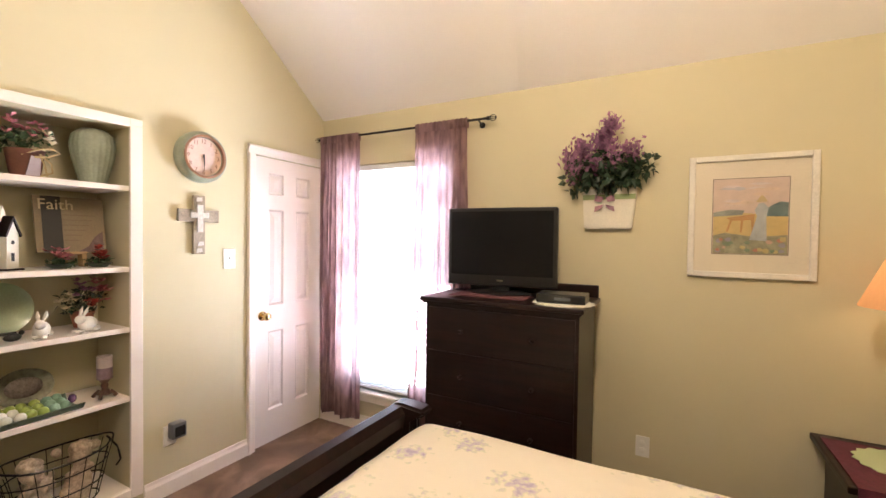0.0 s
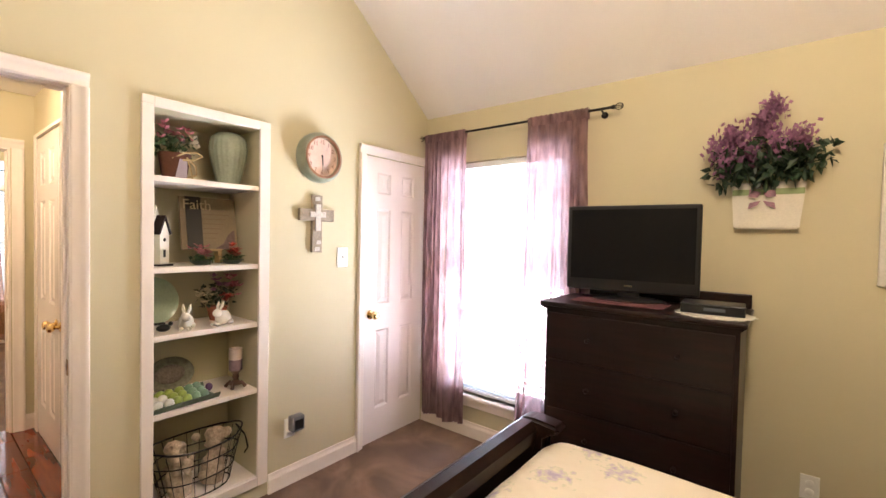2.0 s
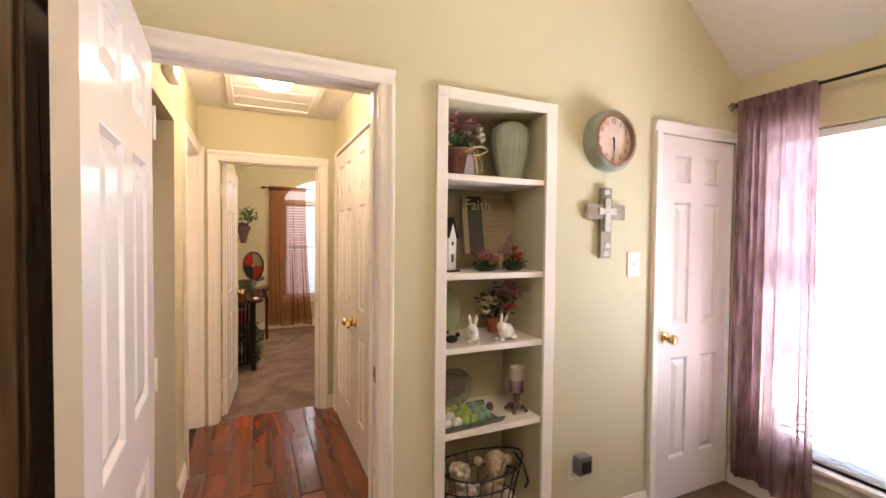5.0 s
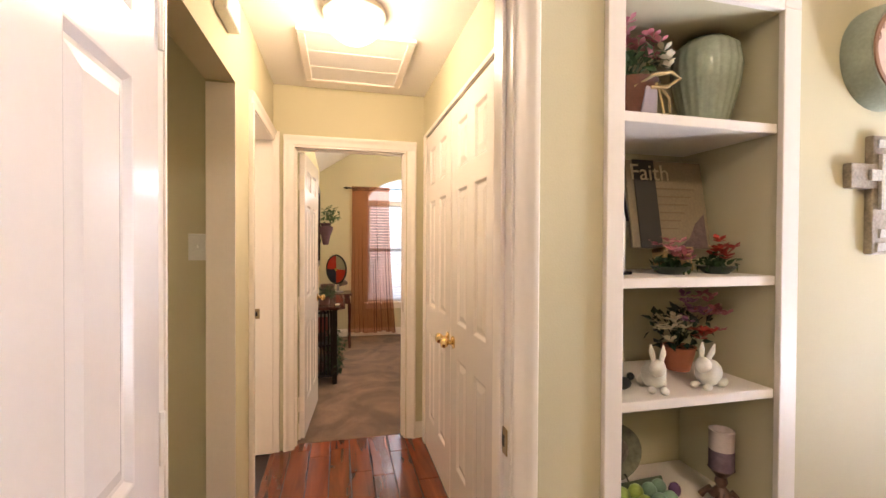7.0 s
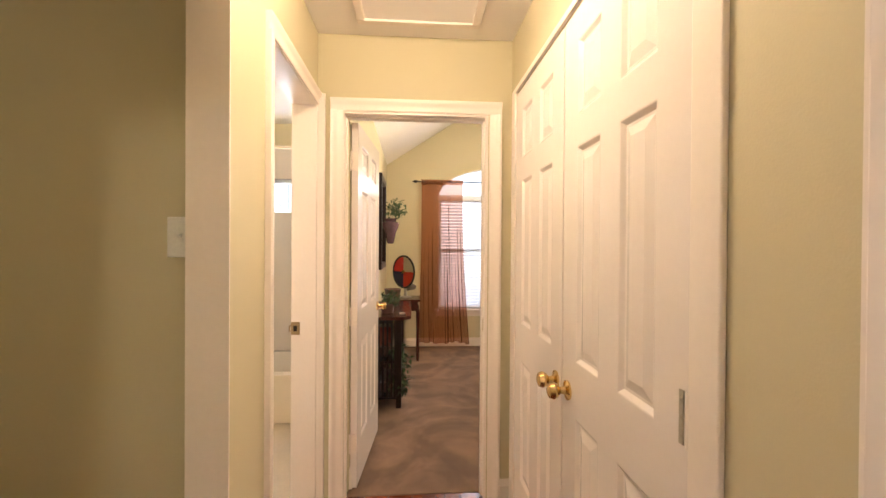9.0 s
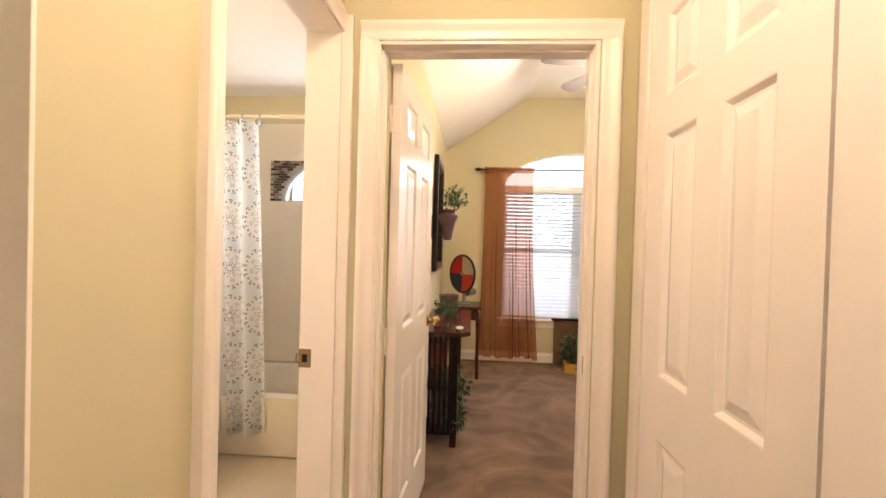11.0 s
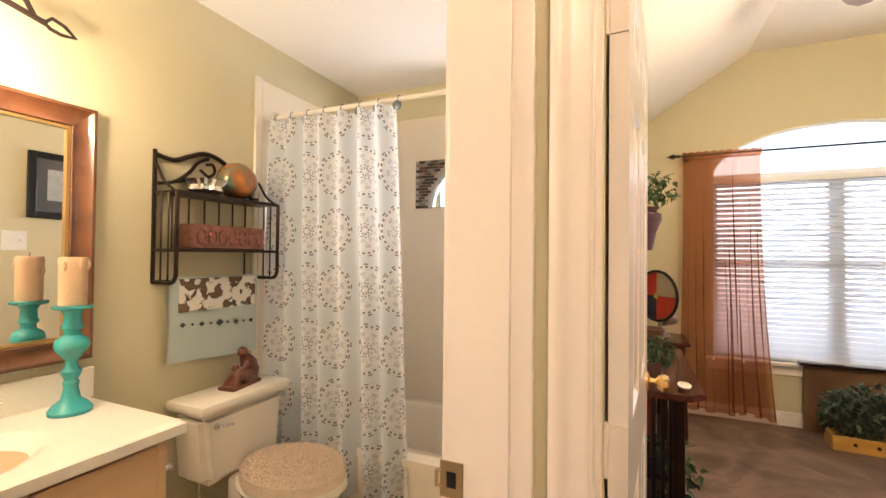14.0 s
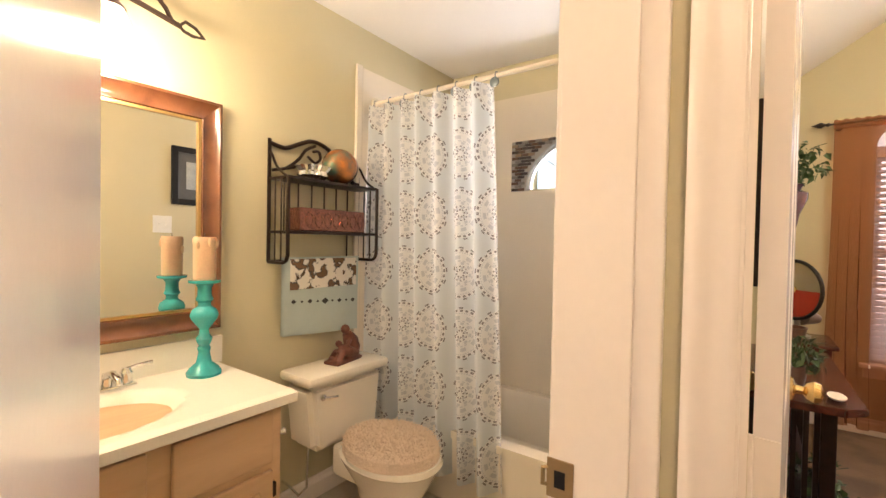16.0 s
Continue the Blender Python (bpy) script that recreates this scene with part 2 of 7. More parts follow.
def flowing(pts, n=6):
    """A smooth line through points, for bent bars."""
    p = [Vector(q) for q in pts]
    p = [2 * p[0] - p[1]] + p + [2 * p[-1] - p[-2]]
    out = []
    for a, b, c, d in zip(p, p[1:], p[2:], p[3:]):
        for i in range(n):
            t = i / n
            out.append(0.5 * (2 * b + (c - a) * t + (2 * a - 5 * b + 4 * c - d) * t ** 2 + (3 * b - a - 3 * c + d) * t ** 3))
    return out + [p[-2]]


def mesh(name, bm, mat, smooth=False):
    bmesh.ops.recalc_face_normals(bm, faces=bm.faces)
    me = bpy.data.meshes.new(name)
    bm.to_mesh(me)
    bm.free()
    for k in (mat if isinstance(mat, (list, tuple)) else [mat]):
        me.materials.append(k)
    if smooth:
        for p in me.polygons:
            p.use_smooth = True
        me.set_sharp_from_angle(angle=radians(40))
    return me


def part(name, bm, mat, parent, label="", smooth=False, m=None):
    ob = new(name, bm if isinstance(bm, bpy.types.Mesh) else mesh(name, bm, mat, smooth))
    ob.parent = parent
    if m is not None:
        ob.matrix_basis = m
    if label:
        ob["label"] = label
    return ob


def thing(name, label, category, m=None, group=""):
    ob = new(name)
    ob.empty_display_size = 0.05
    if m is not None:
        ob.matrix_basis = m
    return tagged(ob, label, category, group)


def structure(name, bm, mat, label, category, smooth=False):
    return tagged(new(name, mesh(name, bm, mat, smooth)), label, category, "", "structure")


def wall(name, axis, a0, a1, u0, u1, z0, z1, holes, label="pale khaki painted plaster wall"):
    """A wall a0 to a1 thick across the axis, u0 to u1 long, with holes (u0, u1, z0, z1)."""
    bm = bmesh.new()

    def add(p, q, r, s):
        if q - p > 1e-4 and s - r > 1e-4:
            box(bm, *((a0, a1, p, q) if axis == "x" else (p, q, a0, a1)), r, s)
    last = u0
    for p, q, r, s in sorted(holes):
        add(last, p, z0, z1)
        add(p, q, z0, r)
        add(p, q, s, z1)
        last = q
    add(last, u1, z0, z1)
    return structure(name, bm, WALL, label, "wall")


# ---- structure: bedroom ----
W, N = -4.36, 2.74
CV = [(2.86, 2.39), (2.74, 2.39), (1.97, 2.99), (1.18, 3.56), (-1.6, 3.56), (-1.6, 3.68), (0.96, 3.68), (2.86, 2.50)]
wall("wall_bedroom_hall", "x", W - 0.12, W, -1.6, N, 0, 2.39, [(-0.215, 0.585, 0, 2.045), (0.85, 1.355, 0.10, 2.02), (2.10, 2.72, 0, 2.022)])
bm = bmesh.new()
prism(bm, [(-1.6, 2.39), (2.74, 2.39), (1.97, 2.99), (1.18, 3.56), (-1.6, 3.56)], "x", W - 0.12, W)
structure("wall_bedroom_gable", bm, WALL, "pale khaki wall under the vaulted ceiling", "wall")
wall("wall_bedroom_window", "y", N, N + 0.14, W - 0.12, -0.6, 0, 2.39, [(-4.2, -3.2, 0.31, 2.02)])
wall("wall_bedroom_east", "x", -0.72, -0.6, -1.6, N, 0, 3.56, [])
wall("wall_bedroom_south", "y", -1.72, -1.6, W - 0.12, -0.6, 0, 3.56, [])
bm = bmesh.new()
prism(bm, CV, "x", W - 0.12, -0.6)
structure("ceiling_bedroom", bm, CEIL, "white textured vaulted bedroom ceiling", "ceiling")
bm = bmesh.new()
box(bm, W - 0.04, -0.6, -1.72, N, -0.1, 0.0)
structure("floor_bedroom", bm, CARPET, "taupe cut-pile bedroom carpet", "floor")
# niche box behind the wall
bm = bmesh.new()
box(bm, W - 0.36, W - 0.34, 0.83, 1.375, 0.08, 2.04)
box(bm, W - 0.34, W - 0.12, 0.83, 0.85, 0.08, 2.04)
box(bm, W - 0.34, W - 0.12, 1.355, 1.375, 0.08, 2.04)
box(bm, W - 0.34, W - 0.12, 0.85, 1.355, 2.02, 2.04)
box(bm, W - 0.34, W - 0.12, 0.85, 1.355, 0.08, 0.10)
structure("wall_niche", bm, WALL, "khaki lining of the recessed shelf niche", "wall")

# ---- structure: hall ----
HL, HR, HF = -0.245, 0.76, -6.42
wall("wall_hall_right", "y", HR, HR + 0.12, HF, W - 0.12, 0, 2.42, [(-6.30, -4.945, 0, 2.105)])
wall("wall_hall_left", "y", HL - 0.112, HL, HF, W - 0.12, 0, 2.42, [(-5.37, W - 0.12, 0, 2.046), (-6.405, -5.695, 0, 2.061)])
wall("wall_hall_end", "x", HF - 0.12, HF, -0.375, 3.1, 0, 2.42, [(-0.125, 0.635, 0, 2.03)])
wall("wall_passage", "x", -5.55, -5.45, -3.0, HL - 0.112, 0, 2.42, [], "olive khaki wall of the side passage")
wall("wall_passage_end", "y", -3.1, -3.0, -5.55, W, 0, 2.42, [])
wall("wall_passage_back", "x", W - 0.12, W, -3.0, -1.72, 0, 2.42, [])
bm = bmesh.new()
box(bm, -6.54, W - 0.12, -3.1, HR + 0.12, 2.42, 2.5)
structure("ceiling_hall", bm, CEIL, "white textured hall ceiling", "ceiling")
bm = bmesh.new()
box(bm, HF - 0.08, W - 0.04, -3.1, HR, -0.1, -0.012)
structure("floor_hall", bm, GAP, "glossy cherry-stained plank hall floor", "floor")
bm = bmesh.new()
box(bm, -6.30, -4.945, HR + 0.5, HR + 0.6, 0, 2.42)
structure("wall_closet_back", bm, WALL, "plain closet back wall", "wall")

# ---- structure: far room ----
FX, FL, FR = -9.90, -0.10, 2.99
FCV = [(FL, 2.41), (0.83, 3.02), (2.06, 3.02), (FR, 2.41), (FR, 2.55), (2.1, 3.14), (0.79, 3.14), (FL, 2.55)]
wall("wall_far_room_left", "y", -0.22, FL, FX, HF - 0.12, 0, 2.41, [])
wall("wall_far_room_right", "y", FR, FR + 0.12, FX - 0.12, HF, 0, 2.41, [])


def arch(cy, half, zb, zs, zt, n=16):
    """Outline of an opening with a flat arch on top."""
    return [(cy - half, zb), (cy + half, zb)] + [(cy + half * math.cos(a), zs + (zt - zs) * math.sin(a)) for a in [math.pi * i / n for i in range(n + 1)]]


WY, WH, WS = 1.43, 0.84, 2.01
bm = bmesh.new()
box(bm, FX - 0.12, FX, -0.22, WY - WH, 0, WS)
box(bm, FX - 0.12, FX, WY + WH, FR, 0, WS)
box(bm, FX - 0.12, FX, WY - WH, WY + WH, 0, 0.50)
top = [(WY + WH * math.cos(a), WS + (2.395 - WS) * math.sin(a)) for a in [math.pi * i / 20 for i in range(21)]]
prism(bm, [(FL, WS)] + top[::-1] + [(FR, WS), (FR, 2.41), (2.06, 3.02), (0.83, 3.02), (FL, 2.41)], "x", FX - 0.12, FX)
structure("wall_far_room_window", bm, WALL, "khaki gable wall with an arched window", "wall")
bm = bmesh.new()
prism(bm, [(FL, 2.42), (FR, 2.42), (2.06, 3.02), (0.83, 3.02)], "x", HF - 0.12, HF - 0.02)
structure("wall_far_room_door_gable", bm, WALL, "khaki gable over the door", "wall")
bm = bmesh.new()
prism(bm, FCV, "x", FX - 0.12, HF - 0.02)
structure("ceiling_far_room", bm, CEIL, "white vaulted ceiling with a flat middle", "ceiling")
bm = bmesh.new()
box(bm, FX, HF - 0.08, FL, FR, -0.1, 0.0)
structure("floor_far_room", bm, CARPET, "taupe carpet with vacuum marks", "floor")

# ---- structure: bath ----
BY, BX, BC = -1.86, -8.25, 2.46
wall("wall_bath_mirror", "y", BY - 0.12, BY, BX - 0.12, -5.55, 0, BC, [])
wall("wall_bath_window", "x", BX - 0.12, BX, BY, -0.22, 0, BC, [(-1.255, -0.615, 1.64, 1.935)])
bm = bmesh.new()
box(bm, BX, -5.55, BY, -0.357, BC, BC + 0.08)
structure("ceiling_bath", bm, CEIL, "white bathroom ceiling", "ceiling")
bm = bmesh.new()
box(bm, BX, HF - 0.12, -0.375, -0.22, 0, BC)
structure("wall_bath_hall", bm, WALL, "khaki bathroom wall beside the tub", "wall")
bm = bmesh.new()
box(bm, BX, -5.55, BY, -0.357, -0.1, -0.004)
FLOORTILE = material("vinyl_floor_cream", (0.55, 0.47, 0.36), 0.35, dark=0.85, scale=8, grain=80)
structure("floor_bath", bm, FLOORTILE, "cream vinyl bathroom floor", "floor")

# daylight haze outside the windows
for name, lo, hi in (("backdrop", (-7.2, 4.2, -5), (-0.2, 4.21, 4.5)), ("backdrop", (-11.6, -3.0, -4), (-11.59, 5.5, 5))):
    bm = bmesh.new()
    box(bm, lo[0], hi[0], lo[1], hi[1], lo[2], hi[2])
    structure(name, bm, SKYGLOW, "bright hazy daylight outside", "backdrop")
bm = bmesh.new()
box(bm, -60, 60, -60, 60, -0.6, -0.5)
structure("ground", bm, material("ground_grass", (0.08, 0.11, 0.05), 0.9, grain=60), "lawn around the house", "ground")

# ---- trim, doors, windows ----
RNG = random.Random(7)


def casing(name, axis, face, out, u0, u1, zt, w=0.062, left=True, right=True, t=0.018):
    """Moulded boards round an opening, thin at the opening and rising to an outer bead."""
    bm = bmesh.new()
    prof = [(0, 0), (0, 0.55 * t), (0.07, 0.7 * t), (0.14, 0.72 * t), (0.38, 0.74 * t), (0.55, 0.95 * t), (0.68, 1.3 * t), (0.80, 1.42 * t), (0.92, 1.38 * t), (1.0, 1.1 * t), (1.0, 0)]
    for on, u, sgn in ((left, u0, -1), (right, u1, 1)):
        if on:
            pts = [(u + sgn * k * w, face + out * h) for k, h in prof]
            prism(bm, [(v, q) for q, v in pts] if axis == "x" else pts, "z", 0, zt)
    ends = (u0 - (w if left else 0), u1 + (w if right else 0))
    prism(bm, [(face + out * h, zt + k * w) for k, h in prof], "y" if axis == "x" else "x", *ends)
    return structure(name, bm, TRIM, "white moulded door casing", "trim", True)


def jamb(name, axis, a0, a1, u0, u1, zt, t=0.018, stop=True):
    bm = bmesh.new()
    for p, q, r, s in ((u0, u0 + t, 0, zt), (u1 - t, u1, 0, zt), (u0 + t, u1 - t, zt - t, zt)):
        box(bm, *((a0, a1, p, q) if axis == "x" else (p, q, a0, a1)), r, s, 0.002)
    mid = (a0 + a1) / 2
    for p, q, r, s in () if not stop else ((u0 + t, u0 + t + 0.01, 0, zt - t), (u1 - t - 0.01, u1 - t, 0, zt - t), (u0 + t + 0.01, u1 - t - 0.01, zt - t - 0.01, zt - t)):
        box(bm, *((mid - 0.02, mid + 0.02, p, q) if axis == "x" else (p, q, mid - 0.02, mid + 0.02)), r, s)
    return structure(name, bm, TRIM, "white painted door jamb with a stop", "trim")


def knob_mesh(side):
    bm = bmesh.new()
    prof = [(0.032, 0), (0.032, 0.006), (0.013, 0.012), (0.011, 0.028), (0.022, 0.036), (0.029, 0.05), (0.024, 0.064), (0.010, 0.07)]
    lathe(bm, prof, 20, pose(0, 0, 0, 90 if side < 0 else -90))
    return mesh("knob", bm, BRASS, True)


KNOBS = {1: knob_mesh(1), -1: knob_mesh(-1)}


def panel_door(name, w, h, m, label, knobs=(1, -1), knob_x=None, hinges=(), knob_z=0.915):
    """A moulded six-panel leaf: hinge edge at the origin, along +x, faces towards +y and -y."""
    t, d, st, mid = 0.036, 0.011, 0.115, 0.11
    door = tagged(new(name), label, "door", "", "structure")
    door.empty_display_size = 0.05
    door.matrix_basis = m
    cw = (w - 2 * st - mid) / 2
    rows = [(0.235, 0.80), (0.975, 1.655), (1.755, h - 0.10)]
    cols = [(st, st + cw), (st + cw + mid, w - st)]
    bm = bmesh.new()
    box(bm, 0, w, -t / 2 + d, t / 2 - d, 0.008, h)
    for sgn in (1, -1):
        a, b = sorted((sgn * (t / 2 - d), sgn * t / 2))
        for p, q in ((0, st), (st + cw, st + cw + mid), (w - st, w)):
            box(bm, p, q, a, b, 0.008, h)
        for p, q in cols:
            zs = [0.008] + [z for r in rows for z in r] + [h]
            for i in range(0, len(zs), 2):
                box(bm, p, q, a, b, zs[i], zs[i + 1])
    part("leaf", bm, DOORP, door)
    for r0, r1 in rows:
        for p, q in cols:
            for sgn in (1, -1):
                bm = bmesh.new()
                loops = []
                for k, y in ((0.0, t / 2), (0.004, t / 2 - 0.001), (0.015, t / 2 - d + 0.0006), (0.023, t / 2 - d + 0.0006), (0.05, t / 2 - 0.0018)):
                    loops.append([bm.verts.new((x, sgn * y, z)) for x, z in ((p + k, r0 + k), (q - k, r0 + k), (q - k, r1 - k), (p + k, r1 - k))])
                bm.faces.new(loops[-1])
                for v0, v1 in zip(loops, loops[1:]):
                    for i in range(4):
                        bm.faces.new((v0[i], v0[(i + 1) % 4], v1[(i + 1) % 4], v1[i]))
                part("panel", bm, DOORP, door)
    kx = (w - 0.065) if knob_x is None else knob_x
    for sgn in knobs:
        part("knob", KNOBS[sgn], None, door, "polished brass knob", m=pose(kx, sgn * t / 2, knob_z))
    for z in hinges:
        bm = bmesh.new()
        box(bm, -0.004, 0.0, -0.017, 0.017, z - 0.05, z + 0.05)
        tube(bm, [(-0.004, t / 2 + 0.004, z - 0.052), (-0.004, t / 2 + 0.004, z + 0.052)], 0.006)
        part("hinge", bm, TRIM, door, "painted-over butt hinge", True)
    return door


def plate_box(name, m, label, category, toggles=1, outlet=False):
    """A switch or outlet plate lying in its local xz plane, facing +y."""
    w = 0.07 if toggles < 2 else 0.115
    ob = thing(name, label, category, m)
    bm = bmesh.new()
    box(bm, -w / 2, w / 2, 0, 0.006, -0.057, 0.057, 0.003)
    part("plate", bm, PLASTIC, ob)
    for i in range(toggles):
        cx = (i - (toggles - 1) / 2) * 0.046
        if outlet:
            for z in (-0.02, 0.02):
                bm = bmesh.new()
                lathe(bm, [(0.016, 0), (0.016, 0.0085), (0.015, 0.009)], 16, pose(cx, 0, z, -90))
                for dx in (-0.006, 0.006):
                    box(bm, cx + dx - 0.001, cx + dx + 0.001, 0.0085, 0.0095, z - 0.004, z + 0.005)
                part("socket", bm, PLASTIC, ob, "", True)
        else:
            bm = bmesh.new()
            box(bm, cx - 0.005, cx + 0.005, 0.004, 0.008, -0.012, 0.012)
            prism(bm, [(0.006, -0.005), (0.018, 0.004), (0.018, 0.009), (0.006, 0.008)], "x", cx - 0.004, cx + 0.004)
            part("toggle", bm, PLASTIC, ob)
    return ob


def baseboard(name, axis, face, out, u0, u1, h=0.11):
    bm = bmesh.new()
    pts = [(face, 0), (face + out * 0.016, 0), (face + out * 0.016, h * 0.7), (face + out * 0.008, h * 0.85), (face + out * 0.006, h), (face, h)]
    prism(bm, pts, "y" if axis == "x" else "x", u0, u1)
    return structure(name, bm, TRIM, "white moulded baseboard", "baseboard")


jamb("trim_jamb_bedroom", "x", W - 0.122, W + 0.002, -0.215, 0.585, 2.045)
casing("trim_bedroom_door", "x", W, 1, -0.192, 0.571, 2.031, 0.058)
casing("trim_bedroom_door_hall", "x", W - 0.12, -1, -0.192, 0.573, 2.033)
casing("trim_closet_door", "x", W, 1, 2.105, 2.72, 2.016, 0.06, right=False)
jamb("trim_jamb_far", "x", HF - 0.122, HF + 0.002, -0.125, 0.635, 2.03, 0.014)
casing("trim_far_door", "x", HF, 1, -0.116, 0.640, 2.028, 0.064)
casing("trim_far_door_room", "x", HF - 0.12, -1, -0.098, 0.640, 2.028, 0.06, left=False)
jamb("trim_jamb_bath", "y", HL - 0.114, HL + 0.002, -6.405, -5.695, 2.061, 0.015, False)
casing("trim_bath_door", "y", HL, 1, -6.398, -5.70, 2.05, 0.062, left=False)
casing("trim_bath_door_inside", "y", HL - 0.112, -1, -6.398, -5.70, 2.05, 0.06)
bm = bmesh.new()
box(bm, HF + 0.002, -6.398, HL, HL + 0.04, 0, 2.11, 0.003)
structure("trim_bath_door_corner", bm, TRIM, "white casing squeezed into the hall corner", "trim")
bm = bmesh.new()
box(bm, -4.945, -4.865, HR - 0.014, HR, 0, 2.13, 0.004)
box(bm, -6.37, -6.30, HR - 0.014, HR, 0, 2.13, 0.004)
box(bm, -6.30, -4.945, HR - 0.014, HR, 2.105, 2.13, 0.003)
structure("trim_hall_closet", bm, TRIM, "narrow white casing of the hall closet", "trim")

panel_door("door_bedroom", 0.755, 2.015, pose(-4.352, -0.178, 0, 0, 0, 3.0), "white six-panel bedroom door standing open against an armoire", (1, -1), None, (0.25, 1.0, 1.8))
panel_door("door_closet", 0.612, 2.01, pose(W - 0.022, 2.716, 0, 0, 0, -90), "white six-panel closet door, closed", (1,))
near_leaf = panel_door("door_hall_closet_near", 0.668, 2.09, pose(-4.95, HR + 0.012, 0, 0, 0, 180), "white six-panel hall closet leaf, closed", (1,), 0.615, (1.018, 1.90), 0.868)
for z in (1.018, 1.90):
    bm = bmesh.new()
    box(bm, 0.014, 0.028, 0.018, 0.021, z - 0.052, z + 0.052, 0.001)
    for dz in (-0.035, 0.0, 0.035):
        lathe(bm, [(0.004, 0), (0.004, 0.001), (0.001, 0.0016)], 8, pose(0.021, 0.021, z + dz, -90))
    part("hinge_leaf", bm, material("hinge_dull_nickel", (0.50, 0.46, 0.38), 0.4, 0.6, bump=0), near_leaf, "dull nickel hinge leaf")
panel_door("door_hall_closet_far", 0.668, 2.09, pose(-6.295, HR + 0.012, 0), "white six-panel hall closet leaf, closed", (-1,), 0.615, (), 0.868)
panel_door("door_far_room", 0.74, 2.01, pose(HF - 0.142, -0.076, 0, 0, 0, 175.6), "white six-panel door opened into the carpeted room", (1, -1), None, (0.25, 0.95, 1.8))
bd = tagged(new("door_bath"), "white flush bathroom door, open inwards", "door", "", "structure")
bd.matrix_basis = pose(-5.72, -0.365, 0, 0, 0, -110)
bm = bmesh.new()
box(bm, 0, 0.66, -0.018, 0.018, 0.008, 2.01, 0.002)
part("leaf", bm, DOORP, bd)
part("knob", KNOBS[1], None, bd, "polished brass knob", m=pose(0.595, 0.018, 0.915))


def strike(m, mat):
    ob = thing("strike_plate", "brass strike plate let into a door jamb", "strike plate", m)
    bm = bmesh.new()
    box(bm, -0.022, 0.022, 0, 0.003, -0.032, 0.032, 0.001)
    part("plate", bm, mat, ob)
    bm = bmesh.new()
    box(bm, -0.009, 0.009, 0.003, 0.0036, -0.014, 0.014)
    part("latch_hole", bm, BLACKM, ob)
    bm = bmesh.new()
    tube(bm, [(0.02, 0.0, -0.014), (0.028, 0.004, -0.014), (0.028, 0.004, 0.014), (0.02, 0.0, 0.014)], 0.004, 6)
    part("lip", bm, mat, ob)


strike(pose(-6.39, -0.345, 0.92, 0, 0, -90), AGED)
strike(pose(W - 0.035, 0.567, 0.905, 0, 0, 180), AGED)
strike(pose(HF - 0.06, 0.621, 0.92, 0, 0, 180), AGED)

baseboard("baseboard_bedroom_hall", "x", W, 1, 1.417, 2.045)
baseboard("baseboard_bedroom_hall_gap", "x", W, 1, 0.636, 0.805)
baseboard("baseboard_bedroom_south", "x", W, 1, -1.6, -0.256)
baseboard("baseboard_bedroom_window", "y", N, -1, W, -0.72)
baseboard("baseboard_hall_right", "y", HR, -1, W - 0.12, -4.865)
baseboard("baseboard_hall_end", "x", HF, 1, 0.704, HR)
baseboard("baseboard_hall_left", "y", HL, 1, -5.638, -5.37)
baseboard("baseboard_far_window", "x", FX, 1, FL, FR)
baseboard("baseboard_far_left", "y", FL, 1, FX, HF - 0.14)
baseboard("baseboard_far_right", "y", FR, -1, FX, HF - 0.12)
baseboard("baseboard_bath", "y", BY, 1, -7.45, -6.5)
baseboard("baseboard_passage", "x", -5.45, 1, -3.0, -0.375)

VINYL = material("window_vinyl", (0.82, 0.84, 0.86), 0.4, bump=0)
SLAT = slat_vinyl("blind_slat_white", (0.84, 0.87, 0.92), 0.38)


def blind(parent, axis, face, u0, u1, z0, z1, step, width):
    """Louvred blind: head rail, bottom rail and single slats."""
    bm = bmesh.new()
    k = 0.014
    box(bm, *((face - 0.02, face + 0.02, u0, u1) if axis == "x" else (u0, u1, face - 0.02, face + 0.02)), z1 - 0.04, z1, 0.003)
    part("head_rail", bm, VINYL, parent)
    bm = bmesh.new()
    box(bm, *((face - k, face + k, u0, u1) if axis == "x" else (u0, u1, face - k, face + k)), z0, z0 + 0.02, 0.003)
    part("bottom_rail", bm, VINYL, parent)
    bm = bmesh.new()
    c, s = width / 2 * math.cos(radians(42)), width / 2 * math.sin(radians(42))
    pts = [(-c, s), (0, 0.003), (c, -s), (c, -s - 0.002), (0, 0), (-c, s - 0.002)]
    prism(bm, pts, "y" if axis == "x" else "x", u0 + 0.004, u1 - 0.004)
    slat = mesh("slat", bm, SLAT)
    z = z0 + 0.04
    while z < z1 - 0.05:
        part("slat", slat, None, parent, m=pose(face, 0, z) if axis == "x" else pose(0, face, z))
        z += step
    for f in (0.15, 0.85):
        u = u0 + f * (u1 - u0)
        bm = bmesh.new()
        tube(bm, [(face, u, z0), (face, u, z1)] if axis == "x" else [(u, face, z0), (u, face, z1)], 0.0015, 5)
        part("cord", bm, VINYL, parent)


